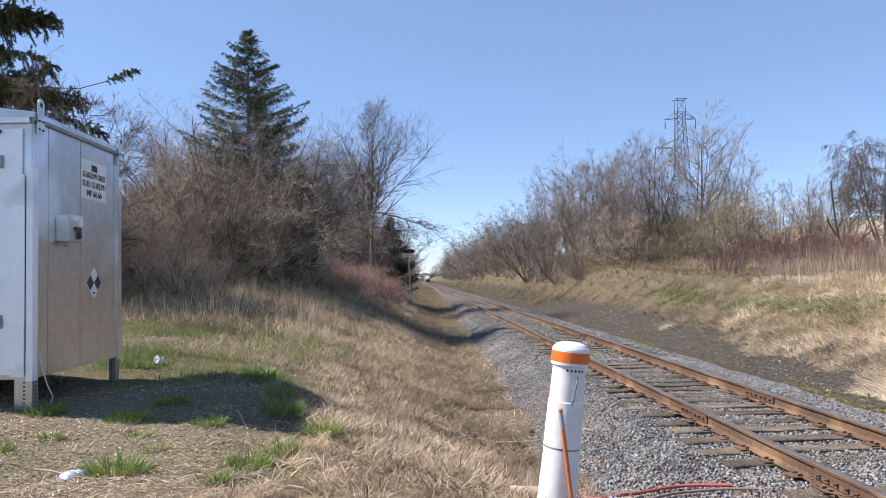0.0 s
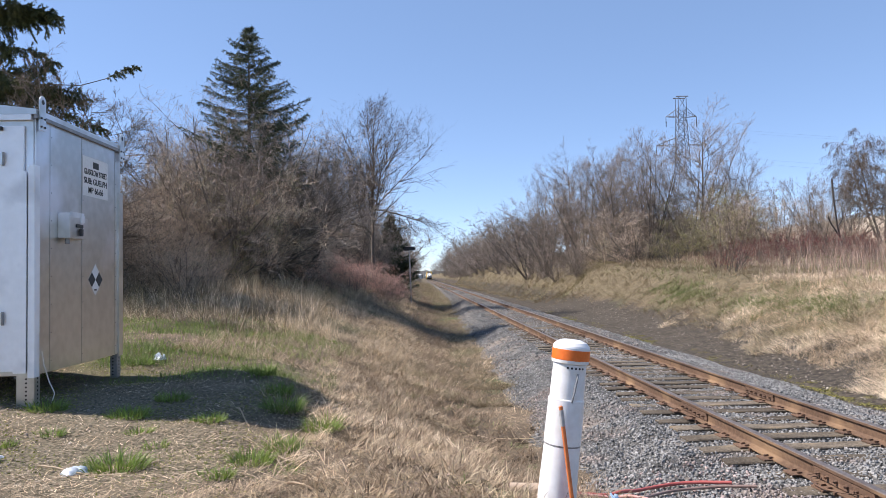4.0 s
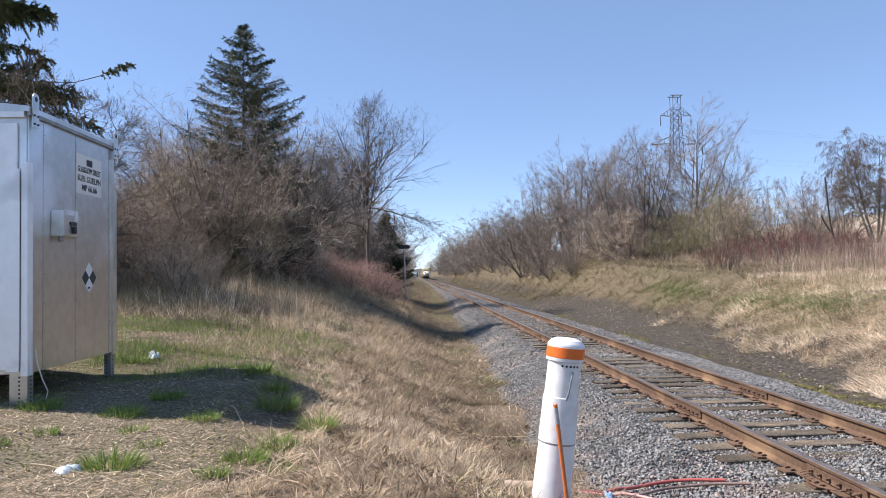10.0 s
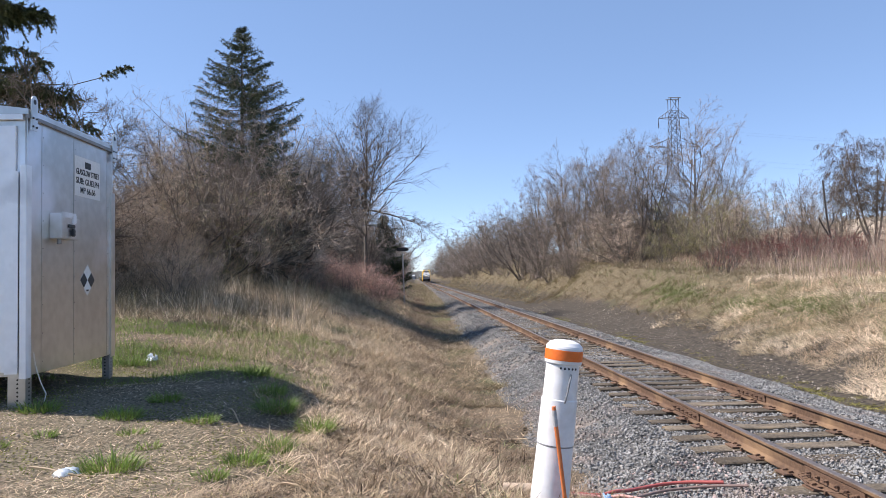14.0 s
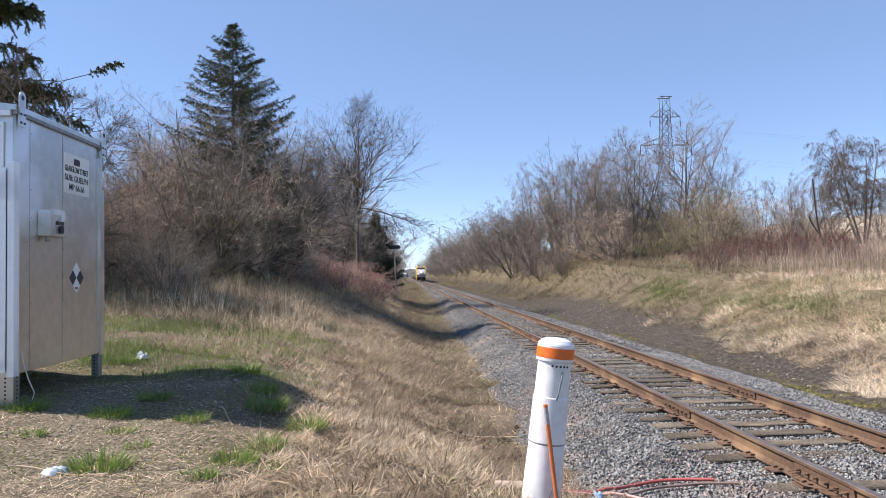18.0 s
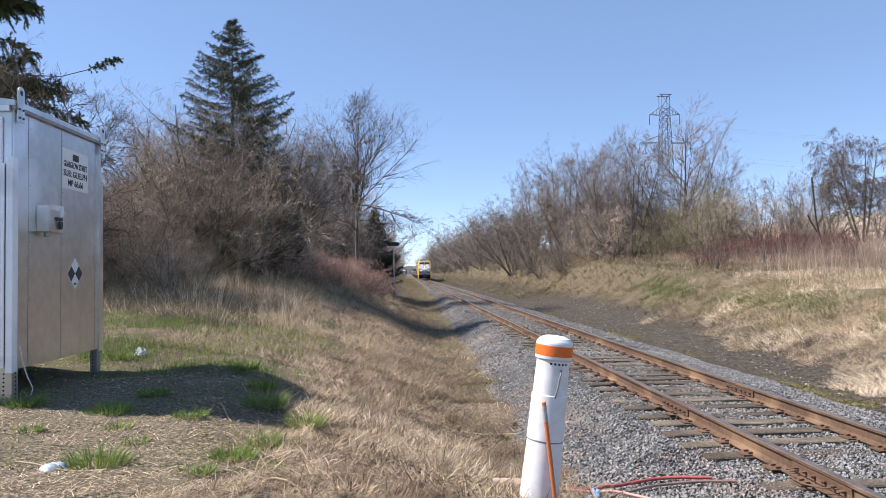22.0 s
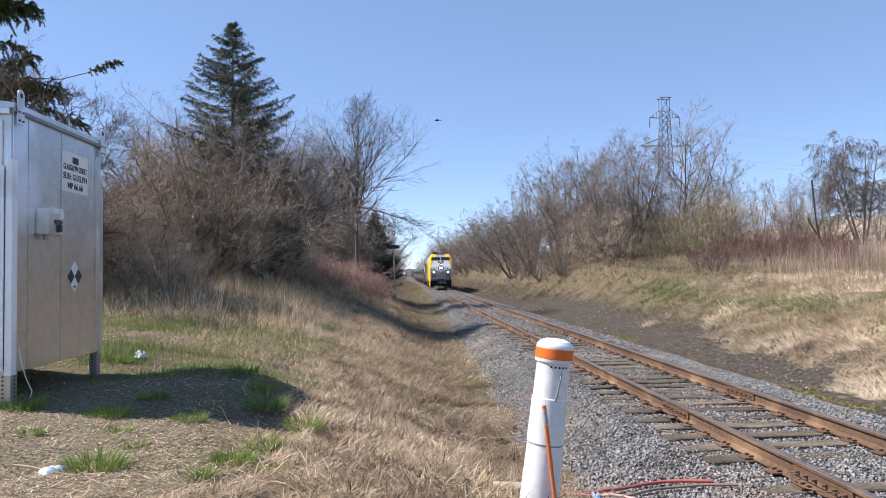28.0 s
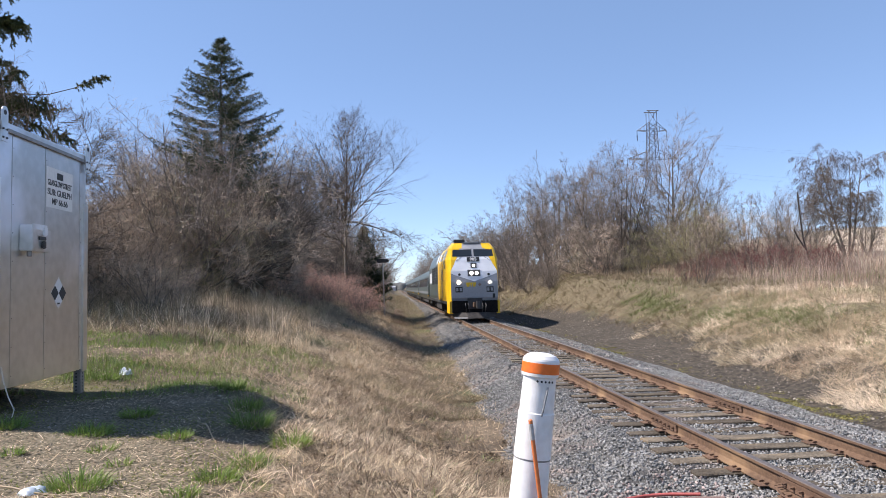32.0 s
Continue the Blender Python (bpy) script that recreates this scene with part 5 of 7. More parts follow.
for i in range(54):
    yy = 52 + 205 * (i / 53) ** 1.4
    plant("shrub", (FAR_GREY + FAR_WARM)[i % 6], 12.2 + rv.uniform(-0.8, 1.2) - 0.004 * yy, yy, rv.uniform(0, 360), rv.uniform(0.34, 0.62) * (1 + 0.3 * (yy > 120)), "low leafless brush at the foot of taller shrubs", "shrub", "cutting brush", parts=STEMS)
OLIVE = shrub_meshes(39, M["twig_olive"], 4.0, 12, 26, 0.006, 0.85, 4)
for x, yy, k in ((18.6, 43.5, 0.95), (19.6, 44.5, 1.05), (20.8, 45.5, 0.95), (16.4, 45, 0.7), (-7.4, 25.0, 0.8)):
    plant("shrub", OLIVE, x, yy, 77 * x, k, "bare shrub with yellowish-green budding twigs", "shrub", "budding shrubs", parts=STEMS)

# single trees
plant("bare_tree", tree_meshes(61, M["twig_mid"], 11.4, crown=0.66, kids=(30, 14, 7), start=0.30, droop=0.30, ang=52, rt=0.0045, wig=0.55, limb=True), -3.15, 45, 0, 0.95, "tall bare tree with wide drooping lower limbs on the bank", "tree")
for x, yy, k, tr in ((-10.6, 30, 0.62, 0), (-5.4, 50, 0.86, 2), (-6.2, 52, 0.94, 0), (-7.6, 54, 0.8, 1), (-4.6, 57, 0.89, 2), (-6.0, 60, 0.85, 3), (-8.4, 52, 0.89, 3)):
    plant("bare_tree", TREES[tr], x, yy, rv.uniform(0, 360), k, "slender bare tree rising out of the thicket", "tree", "thicket trees")
plant("bare_tree", tree_meshes(66, M["twig_mid"], 6.6, stems=4, spread=20, crown=0.46, kids=(15, 10, 7), rt=0.0045, girth=0.010, wig=1.6), -9.2, 19.0, 40, 1.0, "bare spreading small tree behind the cabinet", "tree")
plant("spruce_tree", conifer_meshes(71, 13.9, 3.15, first=0.2, whorls=36, per=8, tuft=13, slope=0.54, hang=0.4, nwid=0.013, nlen=0.15), -6.95, 28.6, 15, 0.752, "tall dark green spruce above the thicket", "spruce", parts=CONIFER)
plant("spruce_tree", conifer_meshes(72, 6.2, 2.1, first=0.03, whorls=26, per=9, tuft=12, slope=0.42, hang=0.3, nwid=0.022, nlen=0.16), -2.3, 54, 15, 0.92, "small dark spruce on the railway bank", "spruce", parts=CONIFER)
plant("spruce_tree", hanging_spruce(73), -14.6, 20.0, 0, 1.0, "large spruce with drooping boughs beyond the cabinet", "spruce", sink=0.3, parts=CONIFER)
for x, yy, k in ((-6.4, 50.5, 1.25), (-5.2, 51.5, 1.1), (-7.6, 51.0, 1.35), (-4.6, 54.0, 1.05), (-5.8, 55.0, 1.3), (-7.0, 56.0, 1.4), (-4.0, 50.5, 0.8), (-8.8, 49.5, 1.35), (-9.8, 47.5, 1.35)):
    plant("shrub", SH_GREY[int(k * 100) % 3], x, yy, 50 * k * yy, k, "leafless grey-brown shrub in a dense thicket on the bank", "shrub", "bank thicket", parts=STEMS)

# vine-hung tree and dead snag above the cutting
plant("bare_tree", tree_meshes(67, M["twig_mid"], 7.9, stems=4, spread=18, crown=0.46, kids=(16, 11, 6), droop=0.05, ang=56, start=0.30, wig=0.8, rt=0.006, hang=1.3), 31.0, 45.5, 0, 1.0, "bare tree hung with drooping brown vines", "tree")


def snag():
    rng = np.random.RandomState(3)
    x, yy = 23.8, 39
    z = float(land(x, yy))
    t = thing("dead_tree", "thin dead snag with broken branch stubs", "dead tree", at=pose(x, yy, z - 0.1))
    pts = [(0.35, 0, 0), (0.3, 0, 0.9), (0.1, 0, 1.8), (0.05, 0.05, 2.6), (-0.05, 0, 3.5), (-0.12, 0, 4.5)]
    part("trunk", pipe_mesh("trunk", pts, 0.05, M["snag_bark"], 6), None, t)
    part("branch", pipe_mesh("branch", [(0.25, 0, 1.1), (-0.25, 0, 1.9), (-0.42, 0, 2.3)], 0.045, M["snag_bark"], 5), None, t)
    part("branch", pipe_mesh("branch", [(0.12, 0, 1.7), (0.45, 0, 2.2), (0.42, 0, 2.6)], 0.035, M["snag_bark"], 5), None, t)
    for k in range(7):
        h = 2.2 + 0.33 * k
        s = 1 if k % 2 else -1
        part("stub", pipe_mesh("stub", [(0.05, 0, h), (0.05 + s * 0.16, 0, h + 0.08)], 0.03, M["snag_bark"], 5), None, t)


snag()


# ---- the train ----
def loft(sections, material, cap=True):
    """A hull from cross-sections, each (y, [(x, z), ...])."""
    bm = bmesh.new()
    rings = [[bm.verts.new((x, yy, z)) for x, z in pts] for yy, pts in sections]
    for a, b in zip(rings, rings[1:]):
        n = len(a)
        for i in range(n):
            bm.faces.new((a[i], a[(i + 1) % n], b[(i + 1) % n], b[i]))
    if cap:
        bm.faces.new(rings[0])
        bm.faces.new(list(reversed(rings[-1])))
    bmesh.ops.recalc_face_normals(bm, faces=bm.faces[:])
    return bm


def bogie(parent, y, name="bogie", span=1.35):
    b = part(name, boxm(-1.16, 1.16, y - span - 0.45, y + span + 0.45, 0.45, 0.80, bevel=0.05), M["under"], parent)
    for yy in (y - span, y + span):
        bm = bmesh.new()
        for s in (-1, 1):
            cyl(bm, (s * 0.69, 0, 0), (s * 0.82, 0, 0), 0.5, n=24)
            cyl(bm, (s * 0.66, 0, 0), (s * 0.69, 0, 0), 0.53, n=24)
        cyl(bm, (-0.7, 0, 0), (0.7, 0, 0), 0.09, n=10)
        ws = part("wheelset", bm, M["under"], b)
        ws.matrix_basis = pose(0, yy, 0.5)
        for s in (-1, 1):
            part("axle_box", boxm(s * 1.06 - 0.12, s * 1.06 + 0.12, yy - 0.2, yy + 0.2, 0.33, 0.70, bevel=0.03), M["under"], b)
    for s in (-1, 1):
        part("spring", cylm((s * 1.10, y, 0.42), (s * 1.10, y, 0.85), 0.13, n=12), M["under"], b)
    return b


def locomotive():
    t = thing("locomotive", "yellow and grey passenger diesel locomotive with lit headlights", "locomotive")
    W = 1.52

    def ring(w, zl, zs, zr, wr):
        """Half-width, floor, shoulder, roof height and half-width of the roof."""
        return [(-w * 0.97, zl), (w * 0.97, zl), (w, zl + 0.25), (w, zs), (w * 0.5 + wr * 0.5, zs + (zr - zs) * 0.62), (wr, zr - 0.04), (wr * 0.5, zr),
                (-wr * 0.5, zr), (-wr, zr - 0.04), (-w * 0.5 - wr * 0.5, zs + (zr - zs) * 0.62), (-w, zs), (-w, zl + 0.25)]
    secs = [(1.0, ring(1.46, 1.05, 3.40, 3.95, 1.10)), (1.62, ring(W, 1.02, 3.45, 4.42, 1.12)), (4.9, ring(W, 1.0, 3.45, 4.42, 1.12))]
    part("cab_body", loft(secs, None), M["yellow"], t, "yellow cab section")
    part("body", loft([(4.9, ring(W - 0.005, 1.0, 3.4, 4.36, 1.10)), (20.6, ring(W - 0.005, 1.0, 3.4, 4.36, 1.10))], None), M["coach_grey"], t, "dull grey engine section")
    part("side_band", loft([(4.95, ring(W + 0.004, 1.0, 3.4, 4.366, 1.10)), (8.6, ring(W + 0.004, 1.0, 3.4, 4.366, 1.10))], None), M["yellow"], t)
    # nose: flat faces raked back towards the windscreen
    bm = bmesh.new()
    L = [  # y, half-width, z
        (0.10, 1.30, 1.02), (0.0, 1.32, 1.25), (0.02, 1.33, 2.15), (0.16, 1.32, 2.75), (0.44, 1.27, 3.42), (0.88, 1.18, 4.08), (1.25, 1.02, 4.40)]
    B2 = [(0.95, 1.47, 1.02), (0.95, 1.48, 1.25), (0.95, 1.48, 2.15), (0.97, 1.48, 2.75), (1.0, 1.47, 3.42), (1.15, 1.32, 4.08), (1.6, 1.12, 4.42)]
    fl = [bm.verts.new((-w, yy, z)) for yy, w, z in L]
    fr = [bm.verts.new((w, yy, z)) for yy, w, z in L]
    bl = [bm.verts.new((-w, yy, z)) for yy, w, z in B2]
    br = [bm.verts.new((w, yy, z)) for yy, w, z in B2]
    for i in range(len(L) - 1):
        bm.faces.new((fl[i], fr[i], fr[i + 1], fl[i + 1]))
        bm.faces.new((bl[i], fl[i], fl[i + 1], bl[i + 1]))
        bm.faces.new((fr[i], br[i], br[i + 1], fr[i + 1]))
    bm.faces.new((fl[-1], fr[-1], br[-1], bl[-1]))
    bm.faces.new((bl[0], br[0], fr[0], fl[0]))
    bmesh.ops.recalc_face_normals(bm, faces=bm.faces[:])
    nose = part("nose", bm, M["loco_grey"], t, "grey nose with yellow corners")
    nose.data.materials.append(M["yellow"])
    for p in nose.data.polygons:
        if abs(p.center.x) > 0.5:
            p.material_index = 1

    def face_at(z):
        zz = [l[2] for l in L]
        return float(np.interp(z, zz, [l[0] for l in L]))

    def panel(name, pts, lift, material, label="", parent=nose, thick=0.02):
        """A flat piece lying on the nose; pts are (x, z)."""
        b = bmesh.new()
        v0 = [b.verts.new((x, face_at(z) - lift, z)) for x, z in pts]
        v1 = [b.verts.new((x, face_at(z) - lift + thick, z)) for x, z in pts]
        n = len(pts)
        b.faces.new(v0)
        for i in range(n):
            b.faces.new((v0[i], v1[i], v1[(i + 1) % n], v0[(i + 1) % n]))
        bmesh.ops.recalc_face_normals(b, faces=b.faces[:])
        return part(name, b, material, parent, label)
    # pale upper shield over the grey lower nose, with the yellow upper corners
    panel("white_shield", [(0, 2.16), (1.0, 2.50), (1.31, 2.62), (1.32, 2.75), (-1.32, 2.75), (-1.31, 2.62), (-1.0, 2.50)], 0.006, M["loco_white"])
    panel("white_shield", [(-1.32, 2.75), (1.32, 2.75), (0.98, 3.42), (-0.98, 3.42)], 0.006, M["loco_white"])
    panel("white_shield", [(-0.98, 3.42), (0.98, 3.42), (0.86, 3.56), (-0.86, 3.56)], 0.006, M["loco_white"])
    for s in (-1, 1):
        panel("yellow_corner", [(s * 1.32, 2.75), (s * 1.27, 3.42), (s * 0.98, 3.42)], 0.006, M["yellow"])
        panel("yellow_corner", [(s * 0.98, 3.42), (s * 1.27, 3.42), (s * 1.18, 4.08), (s * 0.72, 4.08)], 0.005, M["yellow"])
        panel("yellow_corner", [(s * 0.60, 4.08), (s * 1.18, 4.08), (s * 1.02, 4.40), (s * 0.55, 4.40)], 0.005, M["yellow"])
        panel("windscreen", [(s * 0.06, 3.60), (s * 1.18, 3.60), (s * 1.13, 4.00), (s * 0.06, 4.02)], 0.02, M["window"], "dark tinted windscreen pane")
        panel("wiper", [(s * 0.62, 3.58), (s * 0.65, 3.58), (s * 0.98, 3.35), (s * 0.95, 3.35)], 0.03, M["black"])
        dl = panel("ditch_light_housing", [(s * 0.72, 1.95), (s * 1.05, 1.95), (s * 1.05, 2.28), (s * 0.72, 2.28)], 0.02, M["loco_grey"])
        part("ditch_light", cylm((s * 0.88, -0.04, 2.11), (s * 0.88, 0.0, 2.11), 0.10 if s < 0 else 0.07, n=20), M["lamp_warm"] if s < 0 else M["lamp_on"], dl, "glowing ditch light")
        panel("marker_light", [(s * 0.83 + 0.075 * math.cos(a), 2.55 + 0.075 * math.sin(a)) for a in np.linspace(0, 2 * math.pi, 13)[:-1]], 0.02, M["black"])
        panel("step_recess", [(s * 0.68, 1.55), (s * 1.08, 1.55), (s * 1.08, 1.86), (s * 0.68, 1.86)], 0.015, M["under"])
        for k in (0.78, 0.98):
            panel("step_bar", [(s * k - 0.06, 1.62), (s * k + 0.06, 1.62), (s * k + 0.06, 1.80), (s * k - 0.06, 1.80)], 0.02, M["loco_grey"])
        panel("corner_stripe", [(s * 1.16, 1.30), (s * 1.32, 1.30), (s * 1.33, 2.1), (s * 1.16, 2.1)], 0.006, M["loco_grey"])
    panel("receptacle", [(1.02, 1.22), (1.16, 1.22), (1.16, 1.46), (1.02, 1.46)], 0.02, M["black"])
    nb = panel("number_board", [(-0.36, 3.30), (0.36, 3.30), (0.36, 3.55), (-0.36, 3.55)], 0.03, M["black"], "black number board")
    me = text_mesh("905", 0.26, 0.004, 0.006)
    me.transform(pose(0, face_at(3.425) - 0.045, 3.425, 90 - 22, 0, 0))
    part("numerals", me, M["sign_white"], nb)
    hb = panel("headlight_box", [(-0.17, 2.93), (0.17, 2.93), (0.17, 3.22), (-0.17, 3.22)], 0.03, M["steel_dark"])
    part("headlight", cylm((0, face_at(3.07) - 0.07, 3.07), (0, face_at(3.07), 3.07), 0.07, n=18), M["lamp_on"], hb, "glowing headlight")
    hb = panel("headlight_box", [(-0.36, 2.45), (0.36, 2.45), (0.36, 2.82), (-0.36, 2.82)], 0.03, M["steel_dark"])
    for s in (-0.15, 0.15):
        part("headlight", cylm((s, face_at(2.63) - 0.07, 2.63), (s, face_at(2.63), 2.63), 0.095, n=18), M["lamp_on"], hb, "glowing headlight")
    for k, (a, b2) in enumerate(((-0.44, -0.24), (-0.21, -0.12), (-0.09, 0.10))):
        panel("emblem", [(a, 1.86), (b2 - 0.05, 1.86), (b2, 2.10), (a - 0.03, 2.10)], 0.012, M["yellow"])
    panel("emblem", [(0.20, 1.98), (0.30, 1.88), (0.40, 1.98), (0.30, 2.08)], 0.012, M["hose_brown"])
    # pilot, plough and coupler
    part("pilot", loft([(-0.12, [(-1.28, 0.42), (1.28, 0.42), (1.28, 1.08), (-1.28, 1.08)]), (0.9, [(-1.42, 0.42), (1.42, 0.42), (1.42, 1.08), (-1.42, 1.08)])], None), M["pilot_black"], t, "black pilot")
    for s in (-1, 1):
        part("pilot_corner", loft([(0.0, [(s * 1.24, 0.35), (s * 1.42, 0.35), (s * 1.42, 1.06), (s * 1.24, 1.06)]), (1.0, [(s * 1.30, 0.4), (s * 1.5, 0.4), (s * 1.5, 1.06), (s * 1.30, 1.06)])], None), M["yellow"], t)
    bm = bmesh.new()
    pl = [(-1.25, 0.15, 0.45), (-0.5, -0.35, 0.42), (0.5, -0.35, 0.42), (1.25, 0.15, 0.45)]
    lo = [(-1.18, -0.05, 0.13), (-0.45, -0.55, 0.10), (0.45, -0.55, 0.10), (1.18, -0.05, 0.13)]
    a = [bm.verts.new(p) for p in pl]
    b = [bm.verts.new(p) for p in lo]
    c = [bm.verts.new((x, yy + 0.1, z)) for x, yy, z in pl]
    d = [bm.verts.new((x, yy + 0.1, z)) for x, yy, z in lo]
    for i in range(3):
        bm.faces.new((a[i], b[i], b[i + 1], a[i + 1]))
        bm.faces.new((c[i + 1], d[i + 1], d[i], c[i]))
        bm.faces.new((b[i], d[i], d[i + 1], b[i + 1]))
        bm.faces.new((a[i + 1], c[i + 1], c[i], a[i]))
    part("plough", bm, M["under"], t)
    part("plough_edge", prism(bmesh.new(), [(-1.17, -0.07), (-0.45, -0.58), (-0.45, -0.54), (-1.17, -0.03)], "z", 0.09, 0.17), M["loco_grey"], t)
    cp = part("coupler", boxm(-0.13, 0.13, -0.62, 0.1, 0.72, 1.0, bevel=0.03), M["rust"], t)
    part("knuckle", cylm((0.10, -0.62, 0.68), (0.10, -0.62, 1.04), 0.11, n=12), M["steel_dark"], cp)
    part("coupler_pocket", boxm(-0.42, 0.42, -0.14, 0.0, 0.6, 1.22, bevel=0.02), M["steel_dark"], t)
    for x in (-0.55, -0.38, 0.42, 0.60):
        part("air_hose", pipe_mesh("air_hose", [(x, -0.10, 0.95), (x, -0.28, 0.80), (x * 0.95, -0.32, 0.58), (x * 0.9, -0.26, 0.45)], 0.025, M["black"], 6), None, t)
    part("roof_band", boxm(-0.52, 0.52, 1.15, 4.9, 4.40, 4.428, bevel=0.004), M["loco_grey"], t)
    # roof gear
    hn = part("horn", boxm(-0.95, -0.35, 2.1, 2.4, 4.40, 4.48, bevel=0.02), M["steel_dark"], t)
    for k, x in enumerate((-0.88, -0.72, -0.56, -0.40)):
        part("trumpet", cylm((x, 2.5, 4.56), (x, 1.75 + 0.1 * k, 4.56), 0.03, 0.11, n=12), M["black"], hn)
    part("exhaust_hatch", boxm(-0.6, 0.6, 9.0, 10.6, 4.36, 4.50, bevel=0.03), M["under"], t)
    for yy in (12.5, 14.5, 16.5):
        f = part("fan", cylm((0, yy, 4.36), (0, yy, 4.47), 0.62, n=24), M["under"], t)
    # sides: windows, door, grilles, stripes
    for s in (-1, 1):
        xs = s * (W + 0.006)

        def side(name, ya, yb, za, zb, m, parent=t, label="", th=0.02):
            return part(name, boxm(min(xs, xs - s * th), max(xs, xs - s * th), ya, yb, za, zb), m, parent, label)
        w = side("side_window", 2.0, 2.9, 2.95, 3.42, M["window"])
        dr = side("cab_door", 3.4, 4.1, 1.15, 3.3, M["yellow"], th=0.03)
        side("door_window", 3.5, 4.0, 2.7, 3.2, M["window"], dr, th=0.024)
        for yy in (3.3, 4.2):
            part("grab_rail", cylm((s * 1.56, yy, 1.2), (s * 1.56, yy, 2.9), 0.018, n=8), M["galv"], t)
        for ya, yb in ((9.2, 11.2), (11.6, 13.6), (14.0, 16.0)):
            g = side("grille", ya, yb, 2.1, 3.3, M["steel_dark"])
            for k in range(6):
                side("slat", ya, yb, 2.18 + 0.19 * k, 2.24 + 0.19 * k, M["coach_grey"], g, th=0.005)
        for ya in (4.7, 5.5, 6.7, 8.3):
            side("dark_stripe", ya, ya + 0.22, 1.05, 3.38, M["hose_brown"], th=0.022)
        side("logo_block", 16.6, 19.4, 2.2, 3.0, M["loco_white"])
        part("fuel_tank", boxm(s * 0.5 if s > 0 else -1.38, 1.38 if s > 0 else -0.5, 7.4, 13.0, 0.35, 1.0, bevel=0.06), M["under"], t)
        part("sill", boxm(min(s * 1.3, s * 1.5), max(s * 1.3, s * 1.5), 1.2, 20.4, 0.86, 1.03), M["under"], t)
        # slanted roof-edge panes behind the cab
        for ya, yb, mm in ((2.0, 2.8, "window"), (3.2, 3.8, "loco_white"), (5.0, 5.8, "window"), (6.6, 7.6, "loco_white"), (9.0, 10.4, "loco_white")):
            x0_, z0_, x1_, z1_ = 1.50, 3.50, 1.325, 4.02
            b = bmesh.new()
            vs = [b.verts.new(p) for p in ((s * (x0_ + 0.012), ya, z0_), (s * (x0_ + 0.012), yb, z0_), (s * (x1_ + 0.012), yb, z1_), (s * (x1_ + 0.012), ya, z1_))]
            ve = bmesh.ops.extrude_face_region(b, geom=[b.faces.new(vs)])
            bmesh.ops.translate(b, verts=[g for g in ve["geom"] if isinstance(g, bmesh.types.BMVert)], vec=(-s * 0.03, 0, -0.01))
            bmesh.ops.recalc_face_normals(b, faces=b.faces[:])
            part("roof_panel", b, M[mm], t)
    bogie(t, 3.9)
    bogie(t, 16.9)
    return t


def coach():
    t = thing("passenger_coach", "low grey passenger coach with a dark window band", "coach", "coaches behind the locomotive")
    W = 1.58
    pts = [(-1.30, 0.78), (1.30, 0.78), (W, 1.25), (W, 1.9), (1.46, 2.9), (1.22, 3.45), (0.7, 3.64), (0, 3.68), (-0.7, 3.64), (-1.22, 3.45), (-1.46, 2.9), (-W, 1.9), (-W, 1.25)]
    shell = part("shell", loft([(0.35, pts), (25.6, pts)], None), M["coach_grey"], t)
    roof = [(1.235, 3.40), (1.225, 3.46), (0.70, 3.652), (0, 3.692), (-0.70, 3.652), (-1.225, 3.46), (-1.235, 3.40), (-1.1, 3.38), (1.1, 3.38)]
    part("roof", loft([(0.34, roof), (25.61, roof)], None), M["coach_roof"], t)

    def wall_x(z):
        return float(np.interp(z, (1.25, 1.9, 2.9, 3.45), (W, W, 1.46, 1.22)))

    def skin(name, s, ya, yb, za, zb, m, lift=0.012, parent=t):
        b = bmesh.new()
        q = [(s * (wall_x(za) + lift), ya, za), (s * (wall_x(za) + lift), yb, za), (s * (wall_x(zb) + lift), yb, zb), (s * (wall_x(zb) + lift), ya, zb)]
        v0 = [b.verts.new(p) for p in q]
        v1 = [b.verts.new((p[0] - s * (lift + 0.02), p[1], p[2])) for p in q]
        b.faces.new(v0)
        for i in range(4):
            b.faces.new((v0[i], v1[i], v1[(i + 1) % 4], v0[(i + 1) % 4]))
        bmesh.ops.recalc_face_normals(b, faces=b.faces[:])
        return part(name, b, m, parent)
    for s in (-1, 1):
        band = skin("window_band", s, 2.6, 23.4, 1.92, 2.78, M["black"], 0.006)
        for k in range(11):
            skin("window", s, 2.9 + 1.86 * k, 4.45 + 1.86 * k, 1.98, 2.72, M["window"], 0.014, band)
        skin("stripe", s, 0.4, 25.55, 1.36, 1.50, M["galv"], 0.006)
        for ya in (0.7, 24.3):
            d = skin("door", s, ya, ya + 0.95, 1.1, 3.0, M["yellow"], 0.012)
            skin("door_window", s, ya + 0.2, ya + 0.75, 2.05, 2.75, M["window"], 0.020, d)
    part("underframe_box", boxm(-1.2, 1.2, 8.0, 18.0, 0.4, 0.82, bevel=0.05), M["under"], t)
    part("gangway", boxm(-0.55, 0.55, 0.0, 0.36, 0.9, 3.2, bevel=0.03), M["under"], t)
    part("gangway", boxm(-0.55, 0.55, 25.59, 25.95, 0.9, 3.2, bevel=0.03), M["under"], t)
    bogie(t, 4.0)
    bogie(t, 22.0)
    return t


loco = locomotive()
first = coach()
COACHES = [first] + [copy_thing(first, pose(0, 0, 0)) for _ in range(4)]

# how far the locomotive's nose is along the track, second by second
RUN = [(t, 39.0 + 12.0 * (32 - t)) for t in range(0, 33, 2)]


def rolled(t):
    """Metres run since the start."""
    return RUN[0][1] - float(np.interp(t, [r[0] for r in RUN], [r[1] for r in RUN]))


